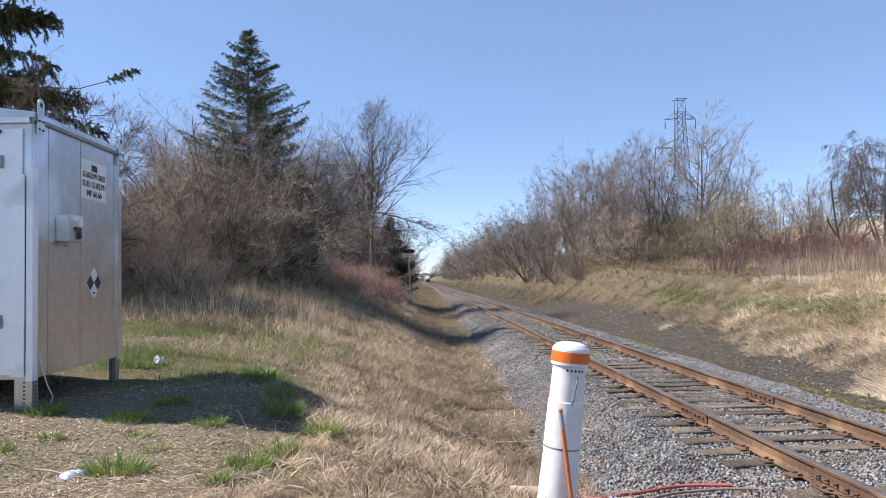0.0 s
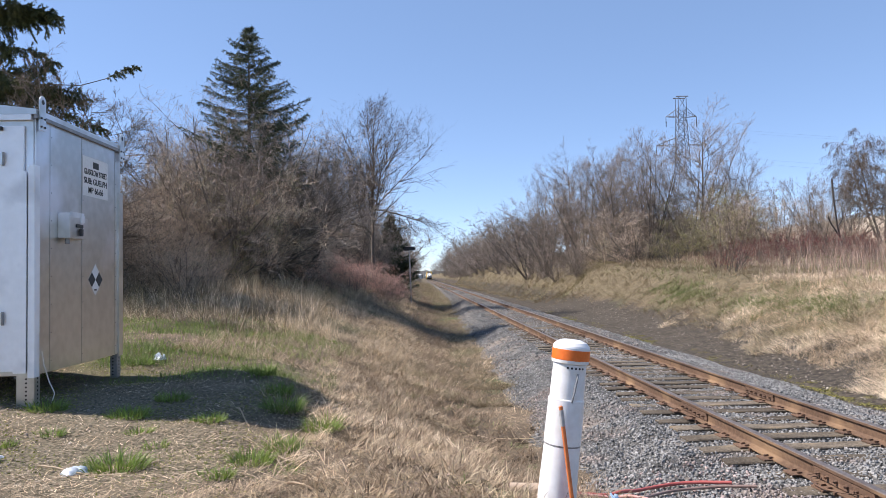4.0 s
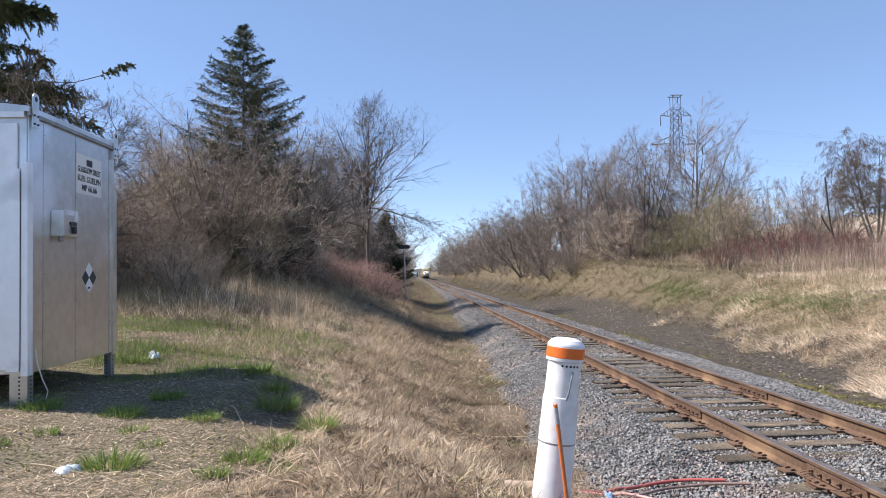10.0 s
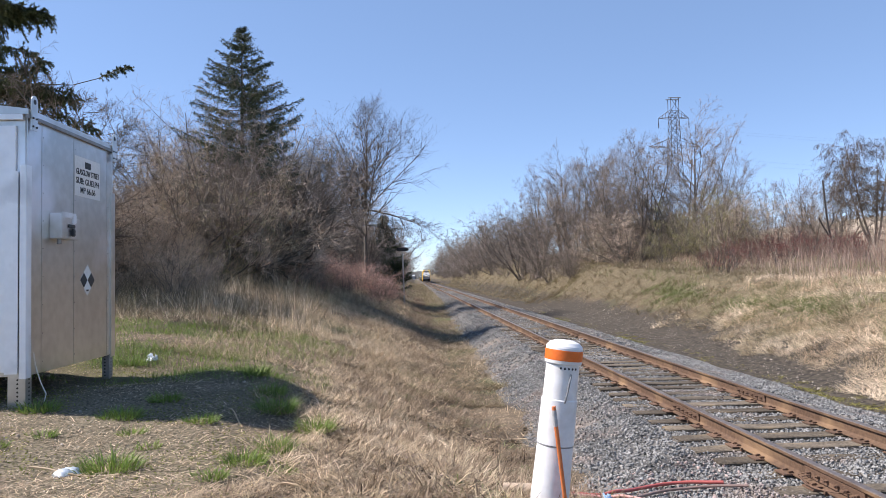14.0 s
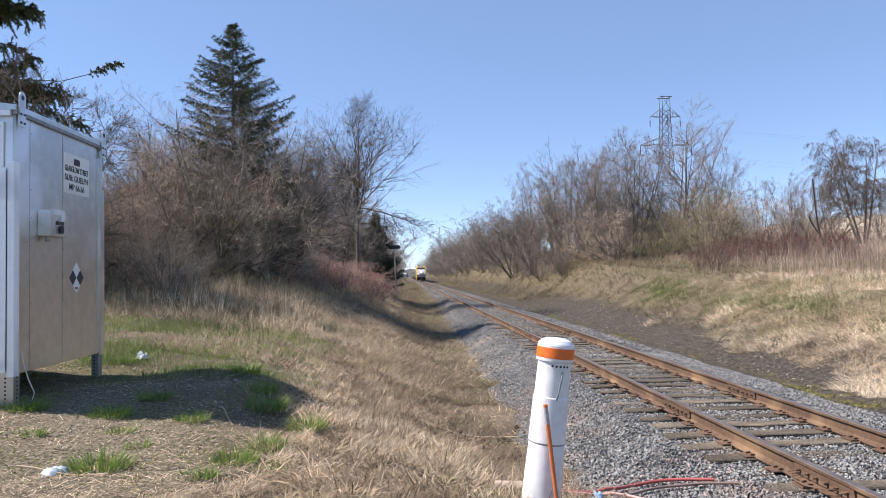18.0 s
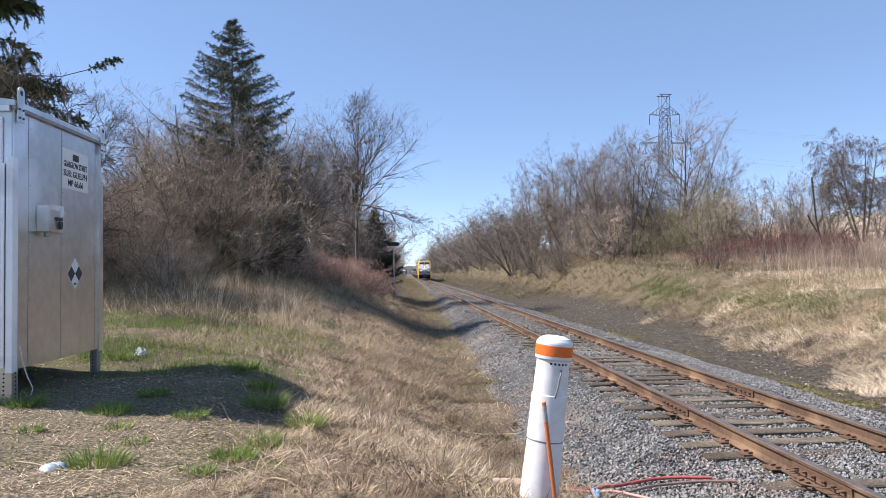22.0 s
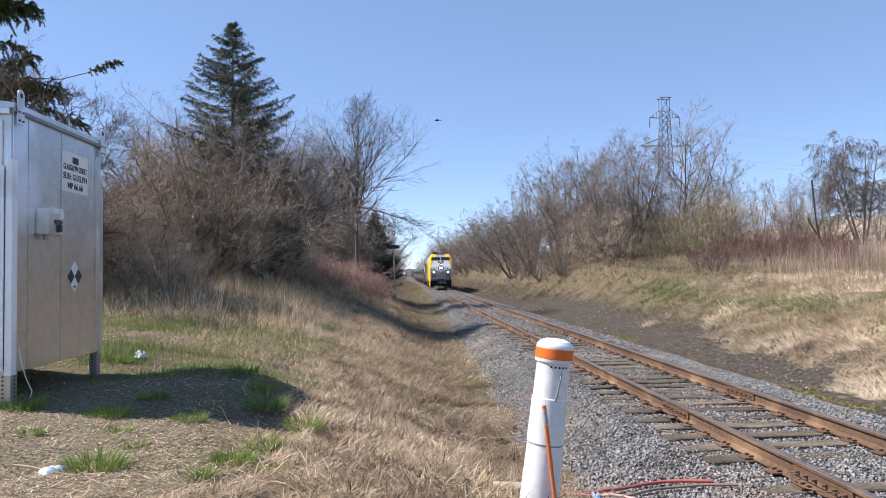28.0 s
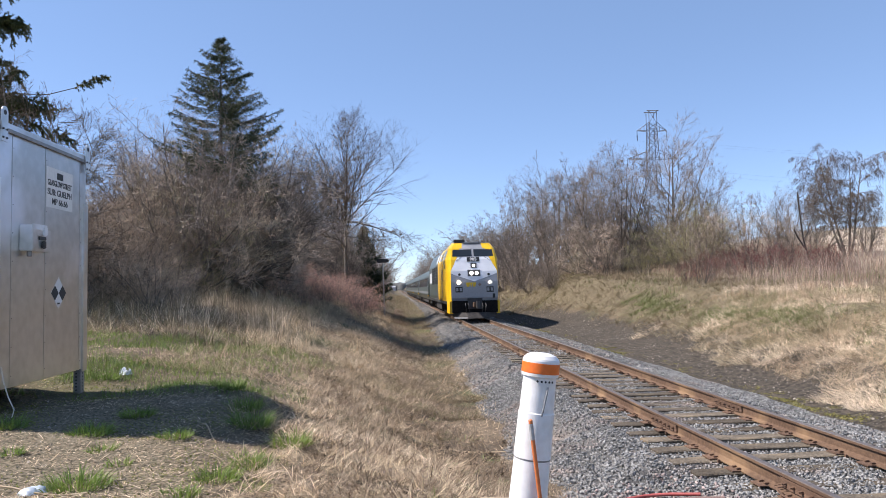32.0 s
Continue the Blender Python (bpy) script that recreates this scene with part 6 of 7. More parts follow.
def motions():
    walk(loco, [(t, pose(TRACK_X, d, 0)) for t, d in RUN])
    for b in [o for o in loco.children if o.name.startswith("bogie")]:
        for w in [o for o in b.children if o.name.startswith("wheelset")]:
            axle = w.matrix_basis.translation.y
            walk(w, [(k / FPS, pose(0, axle, 0.5, math.degrees(rolled(k / FPS) / 0.5))) for k in range(32 * FPS + 1)])
    for k, c in enumerate(COACHES):
        walk(c, [(t, pose(TRACK_X, d + 21.0 + 26.0 * k, 0)) for t, d in RUN])
    walk(bird, [(t, pose(x, yy, z, 0, 8, -90)) for t, x, yy, z in FLIGHT])
    walk(quick_bird, [(t, pose(x, yy, z, 0, 8, 90)) for t, x, yy, z in DART])


# ---- masts, poles and things far off ----
def pylon():
    x, yy = 49.4, 128.0
    z0 = float(land(x, yy)) - 0.3
    t = thing("transmission_tower", "grey steel lattice power transmission tower", "transmission tower", at=pose(x, yy, 0))
    top = 34.6

    def half(z):
        return float(np.interp(z, (z0, 19.0, 31.0, top), (3.6, 1.15, 0.75, 0.75)))
    levels = [z0, 9, 12.5, 15.5, 18, 20.2, 22.2, 24.0, 25.6, 27.2, 28.6, 30.0, 31.2, 32.2]
    bar = 0.04
    for sx in (-1, 1):
        for sy in (-1, 1):
            part("leg", pipe_mesh("leg", [(sx * half(z), sy * half(z), z) for z in (z0, 19.0, 31.0, top)], 0.06, M["tower_steel"], 4), None, t)
    for a, b in zip(levels, levels[1:]):
        bm = bmesh.new()
        for s in (-1, 1):
            for p, q in (((-half(a), s * half(a), a), (half(b), s * half(b), b)), ((half(a), s * half(a), a), (-half(b), s * half(b), b)), ((-half(b), s * half(b), b), (half(b), s * half(b), b)),
                         ((s * half(a), -half(a), a), (s * half(b), half(b), b)), ((s * half(a), half(a), a), (s * half(b), -half(b), b))):
                cyl(bm, p, q, bar, n=4)
        part("lattice", bm, M["tower_steel"], t)
    for z, reach, n in ((30.9, 2.9, 1), (25.5, 4.9, 1)):
        for s in (-1, 1):
            bm = bmesh.new()
            for sy in (-1, 1):
                cyl(bm, (s * half(z), sy * half(z), z), (s * reach, 0, z), 0.055, n=4)
                cyl(bm, (s * half(z), sy * half(z), z + 1.5), (s * reach, 0, z), 0.05, n=4)
            for k in (0.35, 0.65):
                cyl(bm, (s * (half(z) + k * (reach - half(z))), 0, z), (s * (half(z) + k * (reach - half(z))), 0, z + 1.5 * (1 - k)), 0.05, n=4)
            arm = part("crossarm", bm, M["tower_steel"], t)
            part("insulator", lathe_at(s * reach, 0, z - 1.9, z), M["steel_dark"], arm)
    for s in (-1, 1):
        part("brace", cylm((-0.75 * s, -0.75, 32.2), (0.75 * s, -0.75, top), bar, n=4), M["tower_steel"], t)
        part("top_bar", cylm((-1.15, s * 0.75, top), (1.15, s * 0.75, top), 0.09, n=4), M["tower_steel"], t)
    for z, reach in ((29.0, 2.9), (23.6, 4.9)):
        for s in (-1, 1):
            pts = [(s * reach + u * 150, -u * 20, z - 7.0 * math.sin(math.pi * u) + 3 * u) for u in np.linspace(0, 1, 12)]
            part("power_line", pipe_mesh("power_line", pts, 0.005, M["steel_dark"], 4), None, t)


def lathe_at(x, yy, za, zb):
    bm = lathe([(0.05, za), (0.11, za + 0.2), (0.05, za + 0.4), (0.11, za + 0.8), (0.05, za + 1.2), (0.05, zb)], 8)
    bmesh.ops.translate(bm, verts=bm.verts[:], vec=(x, yy, 0))
    return bm


pylon()


def trackside_post():
    x, yy = -0.70, 48.1
    z = float(land(x, yy))
    t = thing("trackside_sign", "black rounded sign board on a thin grey steel post", "sign", at=pose(x, yy, z) @ pose(0, 0, 0, 0, -1.2, 0))
    part("post", lathe([(0.05, -0.3), (0.05, 3.75)], 10), M["galv"], t)
    bm = bmesh.new()
    n = 7
    pts = [(0.42 - 0.13 + 0.13 * math.cos(a), 3.86 + 0.13 * math.sin(a)) for a in np.linspace(-math.pi / 2, math.pi / 2, n)]
    pts += [(-0.42 + 0.13 + 0.13 * math.cos(a), 3.86 + 0.13 * math.sin(a)) for a in np.linspace(math.pi / 2, 3 * math.pi / 2, n)]
    prism(bm, pts, "y", -0.03, 0.03)
    bd = part("board", bm, M["black"], t, "black board with rounded ends")
    part("bracket", boxm(-0.07, 0.07, 0.031, 0.09, 3.70, 3.98), M["galv"], t)


trackside_post()


def utility_pole(x, yy, h, arms):
    z = float(land(x, yy))
    t = thing("utility_pole", "old wooden pole with crossarms standing among the trees", "utility pole", at=pose(x, yy, z))
    part("pole", lathe([(0.11, -0.3), (0.08, h)], 12), M["wood_grey"], t)
    for a, w in arms:
        arm = part("crossarm", boxm(-w, w, -0.17, -0.09, a - 0.06, a + 0.06, bevel=0.01), M["wood_grey"], t)
        for k in (-0.9, -0.5, 0.5, 0.9):
            part("insulator", cylm((k * w, -0.13, a + 0.06), (k * w, -0.13, a + 0.18), 0.035, 0.025, n=8), M["galv"], arm)


utility_pole(-7.2, 54, 9.2, ((8.8, 1.0), (6.8, 0.9)))
utility_pole(-4.7, 58, 6.0, ((5.2, 1.2),))


def pale_shed():
    z = float(land(-4.0, 560.0)) - 0.3
    t = thing("distant_building", "small pale low building far down the line", "building", at=pose(-4.5, 760, 0, 0, 0, 12))
    b = part("wall", boxm(-5, 5, -4, 4, z - 4, 3.2), M["wall_pale"], t)
    bm = prism(bmesh.new(), [(-4.4, 3.2), (4.4, 3.2), (3.2, 4.0), (0, 4.4), (-3.2, 4.0)], "x", -5.3, 5.3)
    part("roof", bm, M["wall_pale"], t)
    for k in range(3):
        part("door", boxm(-4.2 + 3.0 * k, -2.6 + 3.0 * k, -4.08, -3.98, z, 2.4), M["wall_pale"], b)


pale_shed()


def blue_box():
    x, yy = 46.3, 80
    z = float(land(x, yy))
    t = thing("storage_bin", "small blue storage bin on the grassy rise", "bin", at=pose(x, yy, z))
    part("body", boxm(-0.75, 0.6, -0.4, 0.4, 0.0, 0.75, bevel=0.04), M["blue_paint"], t)
    part("lid", boxm(-0.79, 0.64, -0.44, 0.44, 0.75, 0.86, bevel=0.03), M["steel_dark"], t)
    p = tagged(new("fence_post"), "short dark post beside the bin", "post")
    p.matrix_basis = pose(x + 0.8, yy, z)
    part("shaft", boxm(-0.07, 0.07, -0.07, 0.07, -0.1, 1.3, bevel=0.01), M["steel_dark"], p)


blue_box()


def far_woods():
    """Wooded ridges closing the distance, as clumped uneven crowns."""
    rng = np.random.RandomState(9)
    v, f = [], []
    for k in range(2600):
        a = rng.uniform(-1.25, 1.25)
        d = rng.uniform(700, 1000)
        x, yy = d * math.sin(a), d * math.cos(a)
        if abs(x - 4.5) < 30 and yy < 800:
            continue
        h, w = rng.uniform(5, 9.5), rng.uniform(7, 13)
        z = float(np.interp(abs(a), (0, 0.1, 1.2), (0, 2, 8)))
        b = len(v)
        for i in range(6):
            t = 2 * math.pi * i / 6 + rng.rand()
            v.append((x + w * math.cos(t) * rng.uniform(0.5, 0.8), yy + w * math.sin(t), z + h * rng.uniform(0.65, 0.95)))
        for i in range(6):
            t = 2 * math.pi * i / 6 + rng.rand()
            v.append((x + w * 0.9 * math.cos(t), yy + w * 0.9 * math.sin(t), z - 4))
        v.append((x, yy, z + h))
        for i in range(6):
            j = (i + 1) % 6
            f.append((b + i, b + j, b + 12, b + 12))
            f.append((b + 6 + i, b + 6 + j, b + j, b + i))
    v, f = np.array(v), np.array(f)
    tri = f[f[:, 2] == f[:, 3]][:, :3]
    quad = f[f[:, 2] != f[:, 3]]
    allt = np.concatenate([tri, quad[:, :3], quad[:, [0, 2, 3]]])
    tagged(new("far_woods", np_mesh("far_woods", v, allt, M["far_wood"])), "hazy wooded ridge along the horizon", "woods", kind="stuff")


far_woods()


# ---- the bird that crosses the sky ----
FLIGHT = [(0, -190, 60, 14.0), (29, 1.62, 60, 11.32), (29.5, 5.04, 60, 11.35), (30, 9.95, 60, 12.23), (30.5, 15.83, 60, 13.78), (31.5, 30.14, 60, 13.14), (32, 38.57, 60, 12.62)]
DART = [(0, 60.0, 8, 4.0), (27, 16.0, 8, 3.9), (27.9, 1.64, 8, 3.49), (28, 0.39, 8, 3.62), (28.1, -1.23, 8, 3.81), (28.7, -11.0, 8, 4.9), (32, -50.0, 8, 6.0)]


def small_bird(label, at, k):
    b = thing("bird", label, "bird", at=at)
    body = part("body", lathe([(0.005 * k, -0.16 * k), (0.035 * k, -0.08 * k), (0.045 * k, 0.0), (0.03 * k, 0.09 * k), (0.005 * k, 0.14 * k)], 10), M["feather"], b)
    body.matrix_basis = pose(0, 0, 0, 90, 0, 0)
    for s in (-1, 1):
        part("wing", prism(bmesh.new(), [(s * 0.03 * k, -0.05 * k), (s * 0.03 * k, 0.06 * k), (s * 0.14 * k, 0.03 * k), (s * 0.26 * k, -0.06 * k)], "z", 0.0, 0.012 * k), M["feather"], b)
    part("tail", prism(bmesh.new(), [(-0.02 * k, -0.12 * k), (0.02 * k, -0.12 * k), (0.05 * k, -0.24 * k), (-0.05 * k, -0.24 * k)], "z", -0.006 * k, 0.006 * k), M["feather"], b)
    return b


bird = small_bird("small dark bird gliding across the sky", pose(-190, 60, 14, 0, 8, -90), 1.0)
quick_bird = small_bird("tiny dark bird darting past overhead", pose(60, 8, 4, 0, 8, 90), 0.2)


# ---- grass, straw and stones ----
def blades(name, rng, x, y, height, width, lean_dir, lean, material, bend=0.5, lift=0.0, zf=land):
    """Bent tapering blades: a quad and a tip each, as one mesh."""
    n = len(x)
    z = zf(x, y) - 0.01 + lift
    base = np.stack([x, y, z], 1)
    az = lean_dir
    out = np.stack([np.cos(az), np.sin(az), np.zeros(n)], 1)
    up = np.array([[0, 0, 1.0]])
    d1 = unit(out * np.sin(lean)[:, None] + up * np.cos(lean)[:, None])
    l2 = np.minimum(lean + bend * rng.uniform(0.3, 1.0, n), 1.75)
    d2 = unit(out * np.sin(l2)[:, None] + up * np.cos(l2)[:, None])
    mid = base + d1 * (height * 0.55)[:, None]
    tip = mid + d2 * (height * 0.45)[:, None]
    a = rng.uniform(0, np.pi, n)
    side = np.stack([np.cos(a), np.sin(a), np.zeros(n)], 1) * (width / 2)[:, None]
    v = np.stack([base - side, base + side, mid + side * 0.8, mid - side * 0.8, tip], 1).reshape(-1, 3)
    b = (np.arange(n) * 5)[:, None]
    f = np.concatenate([b + np.array([[0, 1, 2]]), b + np.array([[0, 2, 3]]), b + np.array([[3, 2, 4]])], 0)
    return np_mesh(name, v, f, material)


def scatter(rng, n, x0, x1, y0, y1, near=1.0):
    """Places in a strip, thicker towards the near end."""
    u = rng.rand(n) ** near
    return rng.uniform(x0, x1, n), y0 + (y1 - y0) * u


def stuff(name, me, label, category):
    return tagged(new(name, me), label, category, kind="stuff")


def clumpy(rng, x, y, k, cut):
    v = np.sin(k * x + 1.3 * np.sin(k * 0.7 * y)) + np.sin(k * 1.3 * y + 1.7 * np.sin(k * 0.6 * x)) + rng.normal(0, 0.5, len(x))
    return v > cut


def flow(x, y):
    """A wandering direction for matted grass, the same for neighbours."""
    return 1.4 * np.sin(1.7 * x + 0.9 * y) + 1.1 * np.sin(2.9 * y - 1.3 * x + 1) + 0.8 * np.sin(5.3 * x + 4.1 * y)


def tufts(rng, cx, cy, per, spread):
    """Blade places and outward directions round each clump's middle."""
    n = len(cx)
    k = rng.randint(per // 2, per + per // 2, n)
    i = np.repeat(np.arange(n), k)
    a = rng.uniform(0, 2 * np.pi, len(i))
    r = spread * np.sqrt(rng.rand(len(i))) * rng.uniform(0.5, 1.4, n)[i]
    return i, cx[i] + r * np.cos(a), cy[i] + r * np.sin(a), a


rg = np.random.RandomState(77)
# matted thatch down the near slope and thin litter over the mound
for tone, count, lo, hi in (("straw", 46000, 0.05, 0.22), ("straw_dark", 56000, 0.04, 0.18), ("straw_pink", 30000, 0.05, 0.2)):
    x, y = scatter(rg, count, -2.4, 2.0, 4.4, 27.0, 1.9)
    keep = (x > -1.5 + 0.45 * np.sin(1.3 * y)) & ((x < 0.8) | (rg.rand(len(x)) < 0.4)) & (clumpy(rg, x, y, 2.3, 0.1) if tone == "straw_dark" else clumpy(rg, x, y, 2.3, -2.0) & (~clumpy(rg, x, y, 2.3, 0.9) | (rg.rand(len(x)) < 0.3)))
    x, y = x[keep], y[keep]
    n = len(x)
    stuff("flattened_straw", blades("flattened_straw", rg, x, y, rg.uniform(lo, hi, n) * np.interp(y, (5, 14, 27), (0.85, 1.3, 1.7)), np.interp(y, (5, 27), (0.0045, 0.014)) * rg.uniform(0.6, 1.5, n), flow(x, y) + rg.normal(0, 1.5, n), np.where(rg.rand(n) < 0.10, rg.uniform(0.4, 1.1, n), rg.uniform(1.1, 1.55, n)), M[tone], 0.35, 0.024),
          {"straw": "flattened dry straw covering the slope of the bank", "straw_dark": "dark rotting thatch under the straw on the bank", "straw_pink": "pinkish-grey matted thatch on the bank"}[tone], "dry grass")
    x, y = scatter(rg, int(count * 0.95), -7.5, -0.6, 4.2, 15.0, 1.5)
    keep = clumpy(rg, x, y, 2.3, {"straw": -0.5, "straw_dark": -0.6, "straw_pink": 0.0}[tone])
    x, y = x[keep], y[keep]
    n = len(x)
    stuff("straw_litter", blades("straw_litter", rg, x, y, rg.uniform(0.015, 0.055, n) * rg.choice([1, 1, 1, 1, 1, 2.6], n), rg.uniform(0.003, 0.009, n), rg.uniform(0, 6.28, n), rg.uniform(1.15, 1.55, n), M["straw_pale" if tone == "straw_pink" else tone], 0.2, 0.020),
          {"straw": "broken straw litter on bare soil", "straw_dark": "dark bits of dead leaf and bark on bare soil", "straw_pink": "pale chips and chaff on bare soil"}[tone], "dry grass")
# thick matted clumps on the near slope, the dark-coloured ones standing in for hollows
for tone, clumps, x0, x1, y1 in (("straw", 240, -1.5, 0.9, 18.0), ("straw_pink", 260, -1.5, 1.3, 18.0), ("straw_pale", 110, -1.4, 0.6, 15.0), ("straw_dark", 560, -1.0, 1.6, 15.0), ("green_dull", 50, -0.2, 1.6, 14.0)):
    cx, cy = scatter(rg, clumps, x0, x1, 4.8, y1, 1.3)
    cx = cx - 0.10 * (cy - 8)
    i, x, y, a = tufts(rg, cx, cy, 34, 0.14)
    n = len(x)
    lay = (flow(cx, cy) + rg.normal(0, 0.8, len(cx)))[i]
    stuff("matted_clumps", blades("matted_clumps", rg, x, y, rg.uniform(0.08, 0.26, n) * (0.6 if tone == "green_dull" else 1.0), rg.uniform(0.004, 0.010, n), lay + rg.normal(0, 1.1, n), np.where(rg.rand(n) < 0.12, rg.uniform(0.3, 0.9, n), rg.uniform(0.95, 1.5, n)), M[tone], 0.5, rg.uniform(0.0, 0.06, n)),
          {"straw": "matted clumps of dry straw on the slope", "straw_pink": "greyish matted clumps of dead grass on the slope", "straw_pale": "bleached clumps of straw on the slope", "straw_dark": "dark clumps of grass for hollows in the slope", "green_dull": "small green shoots on the lower slope"}[tone], "dry grass")
# thin thatch on the ditch floor and the foot of the bank
x, y = scatter(rg, 26000, -1.6, 3.0, 15.0, 190.0, 2.4)
keep = (x < 1.75 + 0.014 * np.minimum(y, 75) + 0.2 * np.sin(y)) & clumpy(rg, x, y, 1.3, -0.7)
x, y = x[keep], y[keep]
n = len(x)
stuff("ditch_straw", blades("ditch_straw", rg, x, y, rg.uniform(0.12, 0.35, n), np.interp(y, (17, 75, 190), (0.009, 0.028, 0.06)) * rg.uniform(0.7, 1.3, n), rg.uniform(0, 6.28, n), rg.uniform(0.9, 1.5, n), M["straw_olive"], 0.4, 0.01),
      "dry straw lying in the ditch beside the track", "dry grass")
# green patches on the mound
x, y = scatter(rg, 24000, -7.5, -1.6, 8.8, 17.0, 1.0)
keep = clumpy(rg, x, y, 1.7, 0.1)
x, y = x[keep], y[keep]
n = len(x)
stuff("young_grass", blades("young_grass", rg, x, y, rg.uniform(0.05, 0.16, n), rg.uniform(0.005, 0.010, n), rg.uniform(0, 6.28, n), rg.uniform(0.05, 0.7, n), M["green"], 0.7),
      "short fresh green grass on the mound", "grass")
x, y = scatter(rg, 40000, -6.5, -0.9, 4.3, 10.5, 1.0)
keep = clumpy(rg, x, y, 2.7, 0.2)
x, y = x[keep], y[keep]
n = len(x)
stuff("moss", blades("moss", rg, x, y, rg.uniform(0.008, 0.03, n), rg.uniform(0.006, 0.014, n), rg.uniform(0, 6.28, n), rg.uniform(0.4, 1.4, n), M["moss"], 0.5, 0.016),
      "thin moss and seedlings on the bare soil", "moss")
# standing straw in clumps on the bank below the thicket
for tone, clumps, per, y0, y1 in (("straw", 2300, 22, 12.0, 50.0), ("straw_pink", 500, 16, 12.0, 50.0), ("straw_pale", 350, 16, 13.0, 30.0), ("straw", 500, 18, 28.0, 50.0)):
    cx, cy = scatter(rg, clumps * 2, -8.5, 0.4, y0, y1, 1.6 if y0 < 20 else 1.0)
    keep = (cx > -0.52 * cy) & (cx > -8.5) & (cx < -0.7 + 0.5 * np.sin(cy * 0.8)) & clumpy(rg, cx, cy, 1.3, 0.25) & ((cy > 26) | (cx > -0.31 * cy)) & ((cx > -3.4) | (cy > 15.5)) & (cy > 13.2 + 0.8 * np.sin(2.1 * cx))
    keep &= (rg.rand(len(cx)) < np.where((cx > -0.205 * cy) & (cy > 14.5), 1.0, 0.22))
    cx, cy = cx[keep], cy[keep]
    i, x, y, a = tufts(rg, cx, cy, per, 0.16)
    n = len(x)
    lean = np.abs(rg.normal(0.35, 0.45, len(cx)))[i] + np.abs(rg.normal(0, 0.5, n))
    hgt = (rg.uniform(0.22, 0.62, len(cx)) * np.where(rg.rand(len(cx)) < 0.10, 1.6, 1.0))[i] * rg.uniform(0.4, 1.15, n)
    stuff("standing_straw", blades("standing_straw", rg, x, y, hgt, np.interp(y, (12, 50), (0.0045, 0.012)) * rg.uniform(0.6, 1.4, n), np.where(rg.rand(n) < 0.6, a, rg.uniform(0, 6.28, len(cx))[i]), lean, M[tone], 0.9),
          "tufts of standing dry grass along the bank", "dry grass")
for tone, count in (("straw", 36000), ("straw_dark", 16000), ("straw_pink", 16000)):
    x, y = scatter(rg, count, -8.5, 0.6, 11.5, 52.0, 1.6)
    keep = (x > -0.52 * y) & clumpy(rg, x, y, 1.1, -1.2) & ((x > -4.2) | (y > 15.5)) & (x < -0.3)
    x, y = x[keep], y[keep]
    n = len(x)
    stuff("bank_thatch", blades("bank_thatch", rg, x, y, rg.uniform(0.12, 0.4, n), np.interp(y, (12, 50), (0.006, 0.014)) * rg.uniform(0.6, 1.4, n), rg.uniform(0, 6.28, n), rg.uniform(0.7, 1.5, n), M[tone], 0.4, 0.01),
          "matted dry thatch between the tufts on the bank", "dry grass")
# thatch on the far bank: pale where it hangs over the raw earth, duller further up and along
for tone, count, y0, y1 in (("straw_pale", 120000, 9.0, 27.0), ("straw_dark", 14000, 16.0, 60.0), ("straw_olive", 90000, 14.0, 190.0), ("straw_olive", 22000, 50.0, 300.0)):
    x, y = scatter(rg, count, 8.2, 17.0, y0, y1, 1.4 if tone == "straw_pale" else 2.4)
    low = np.interp(y, (10, 15, 22, 31, 39, 46, 55, 85), (8.25, 8.9, 9.5, 9.95, 10.5, 9.8, 9.0, 8.6)) + 0.25 * np.sin(0.9 * y) + 0.2 * np.sin(2.3 * y) + 0.12 * np.sin(6.1 * y)
    keep = (x > low) & (x < 0.72 * y + 1) & clumpy(rg, x, y, 0.9, -1.6)
    if tone == "straw_pale":
        keep &= (clumpy(rg, x, y, 0.55, -0.8) | (y < 20)) & clumpy(rg, x, y, 3.7, -1.5)
    elif tone == "straw_olive":
        keep &= y > 20 + 3 * np.sin(x)
    x, y = x[keep], y[keep]
    n = len(x)
    down = math.pi + 0.75 * flow(0.9 * x, 0.9 * y)
    stuff("bank_straw", blades("bank_straw", rg, x, y, rg.uniform(0.14, 0.46, n) * np.interp(y, (9, 60), (0.9, 1.3)), np.interp(y, (9, 30, 80, 190), (0.005, 0.011, 0.022, 0.05)) * rg.uniform(0.6, 1.4, n), down + rg.normal(0, 0.5, n), np.where(rg.rand(n) < 0.05, rg.uniform(0.2, 0.9, n), rg.uniform(0.95, 1.55, n)), M[tone], 0.5, 0.02),
          {"straw_pale": "pale matted dry grass draped over the cutting slope", "straw_dark": "dark rotting thatch on the cutting slope", "straw_olive": "dull olive-brown dry grass along the cutting slope"}[tone], "dry grass")
x, y = scatter(rg, 22000, 11.5, 24.0, 14.0, 48.0, 1.6)
keep = (x < 0.72 * y + 1) & clumpy(rg, x, y, 0.7, 0.75) & (x > 12.3)
x, y = x[keep], y[keep]
n = len(x)
stuff("bank_grass", blades("bank_grass", rg, x, y, rg.uniform(0.16, 0.38, n), rg.uniform(0.010, 0.018, n), rg.uniform(0, 6.28, n), rg.uniform(0.1, 0.9, n), M["green_dull"], 0.7),
      "green grass coming through on the cutting's edge", "grass")
cx, cy = scatter(rg, 900, -1.3, 1.3, 15.0, 36.0, 1.0)
cx = np.interp(cy, (15, 21, 24, 33, 36), (12.1, 11.9, 11.5, 11.7, 11.8)) + cx * rg.rand(len(cx))
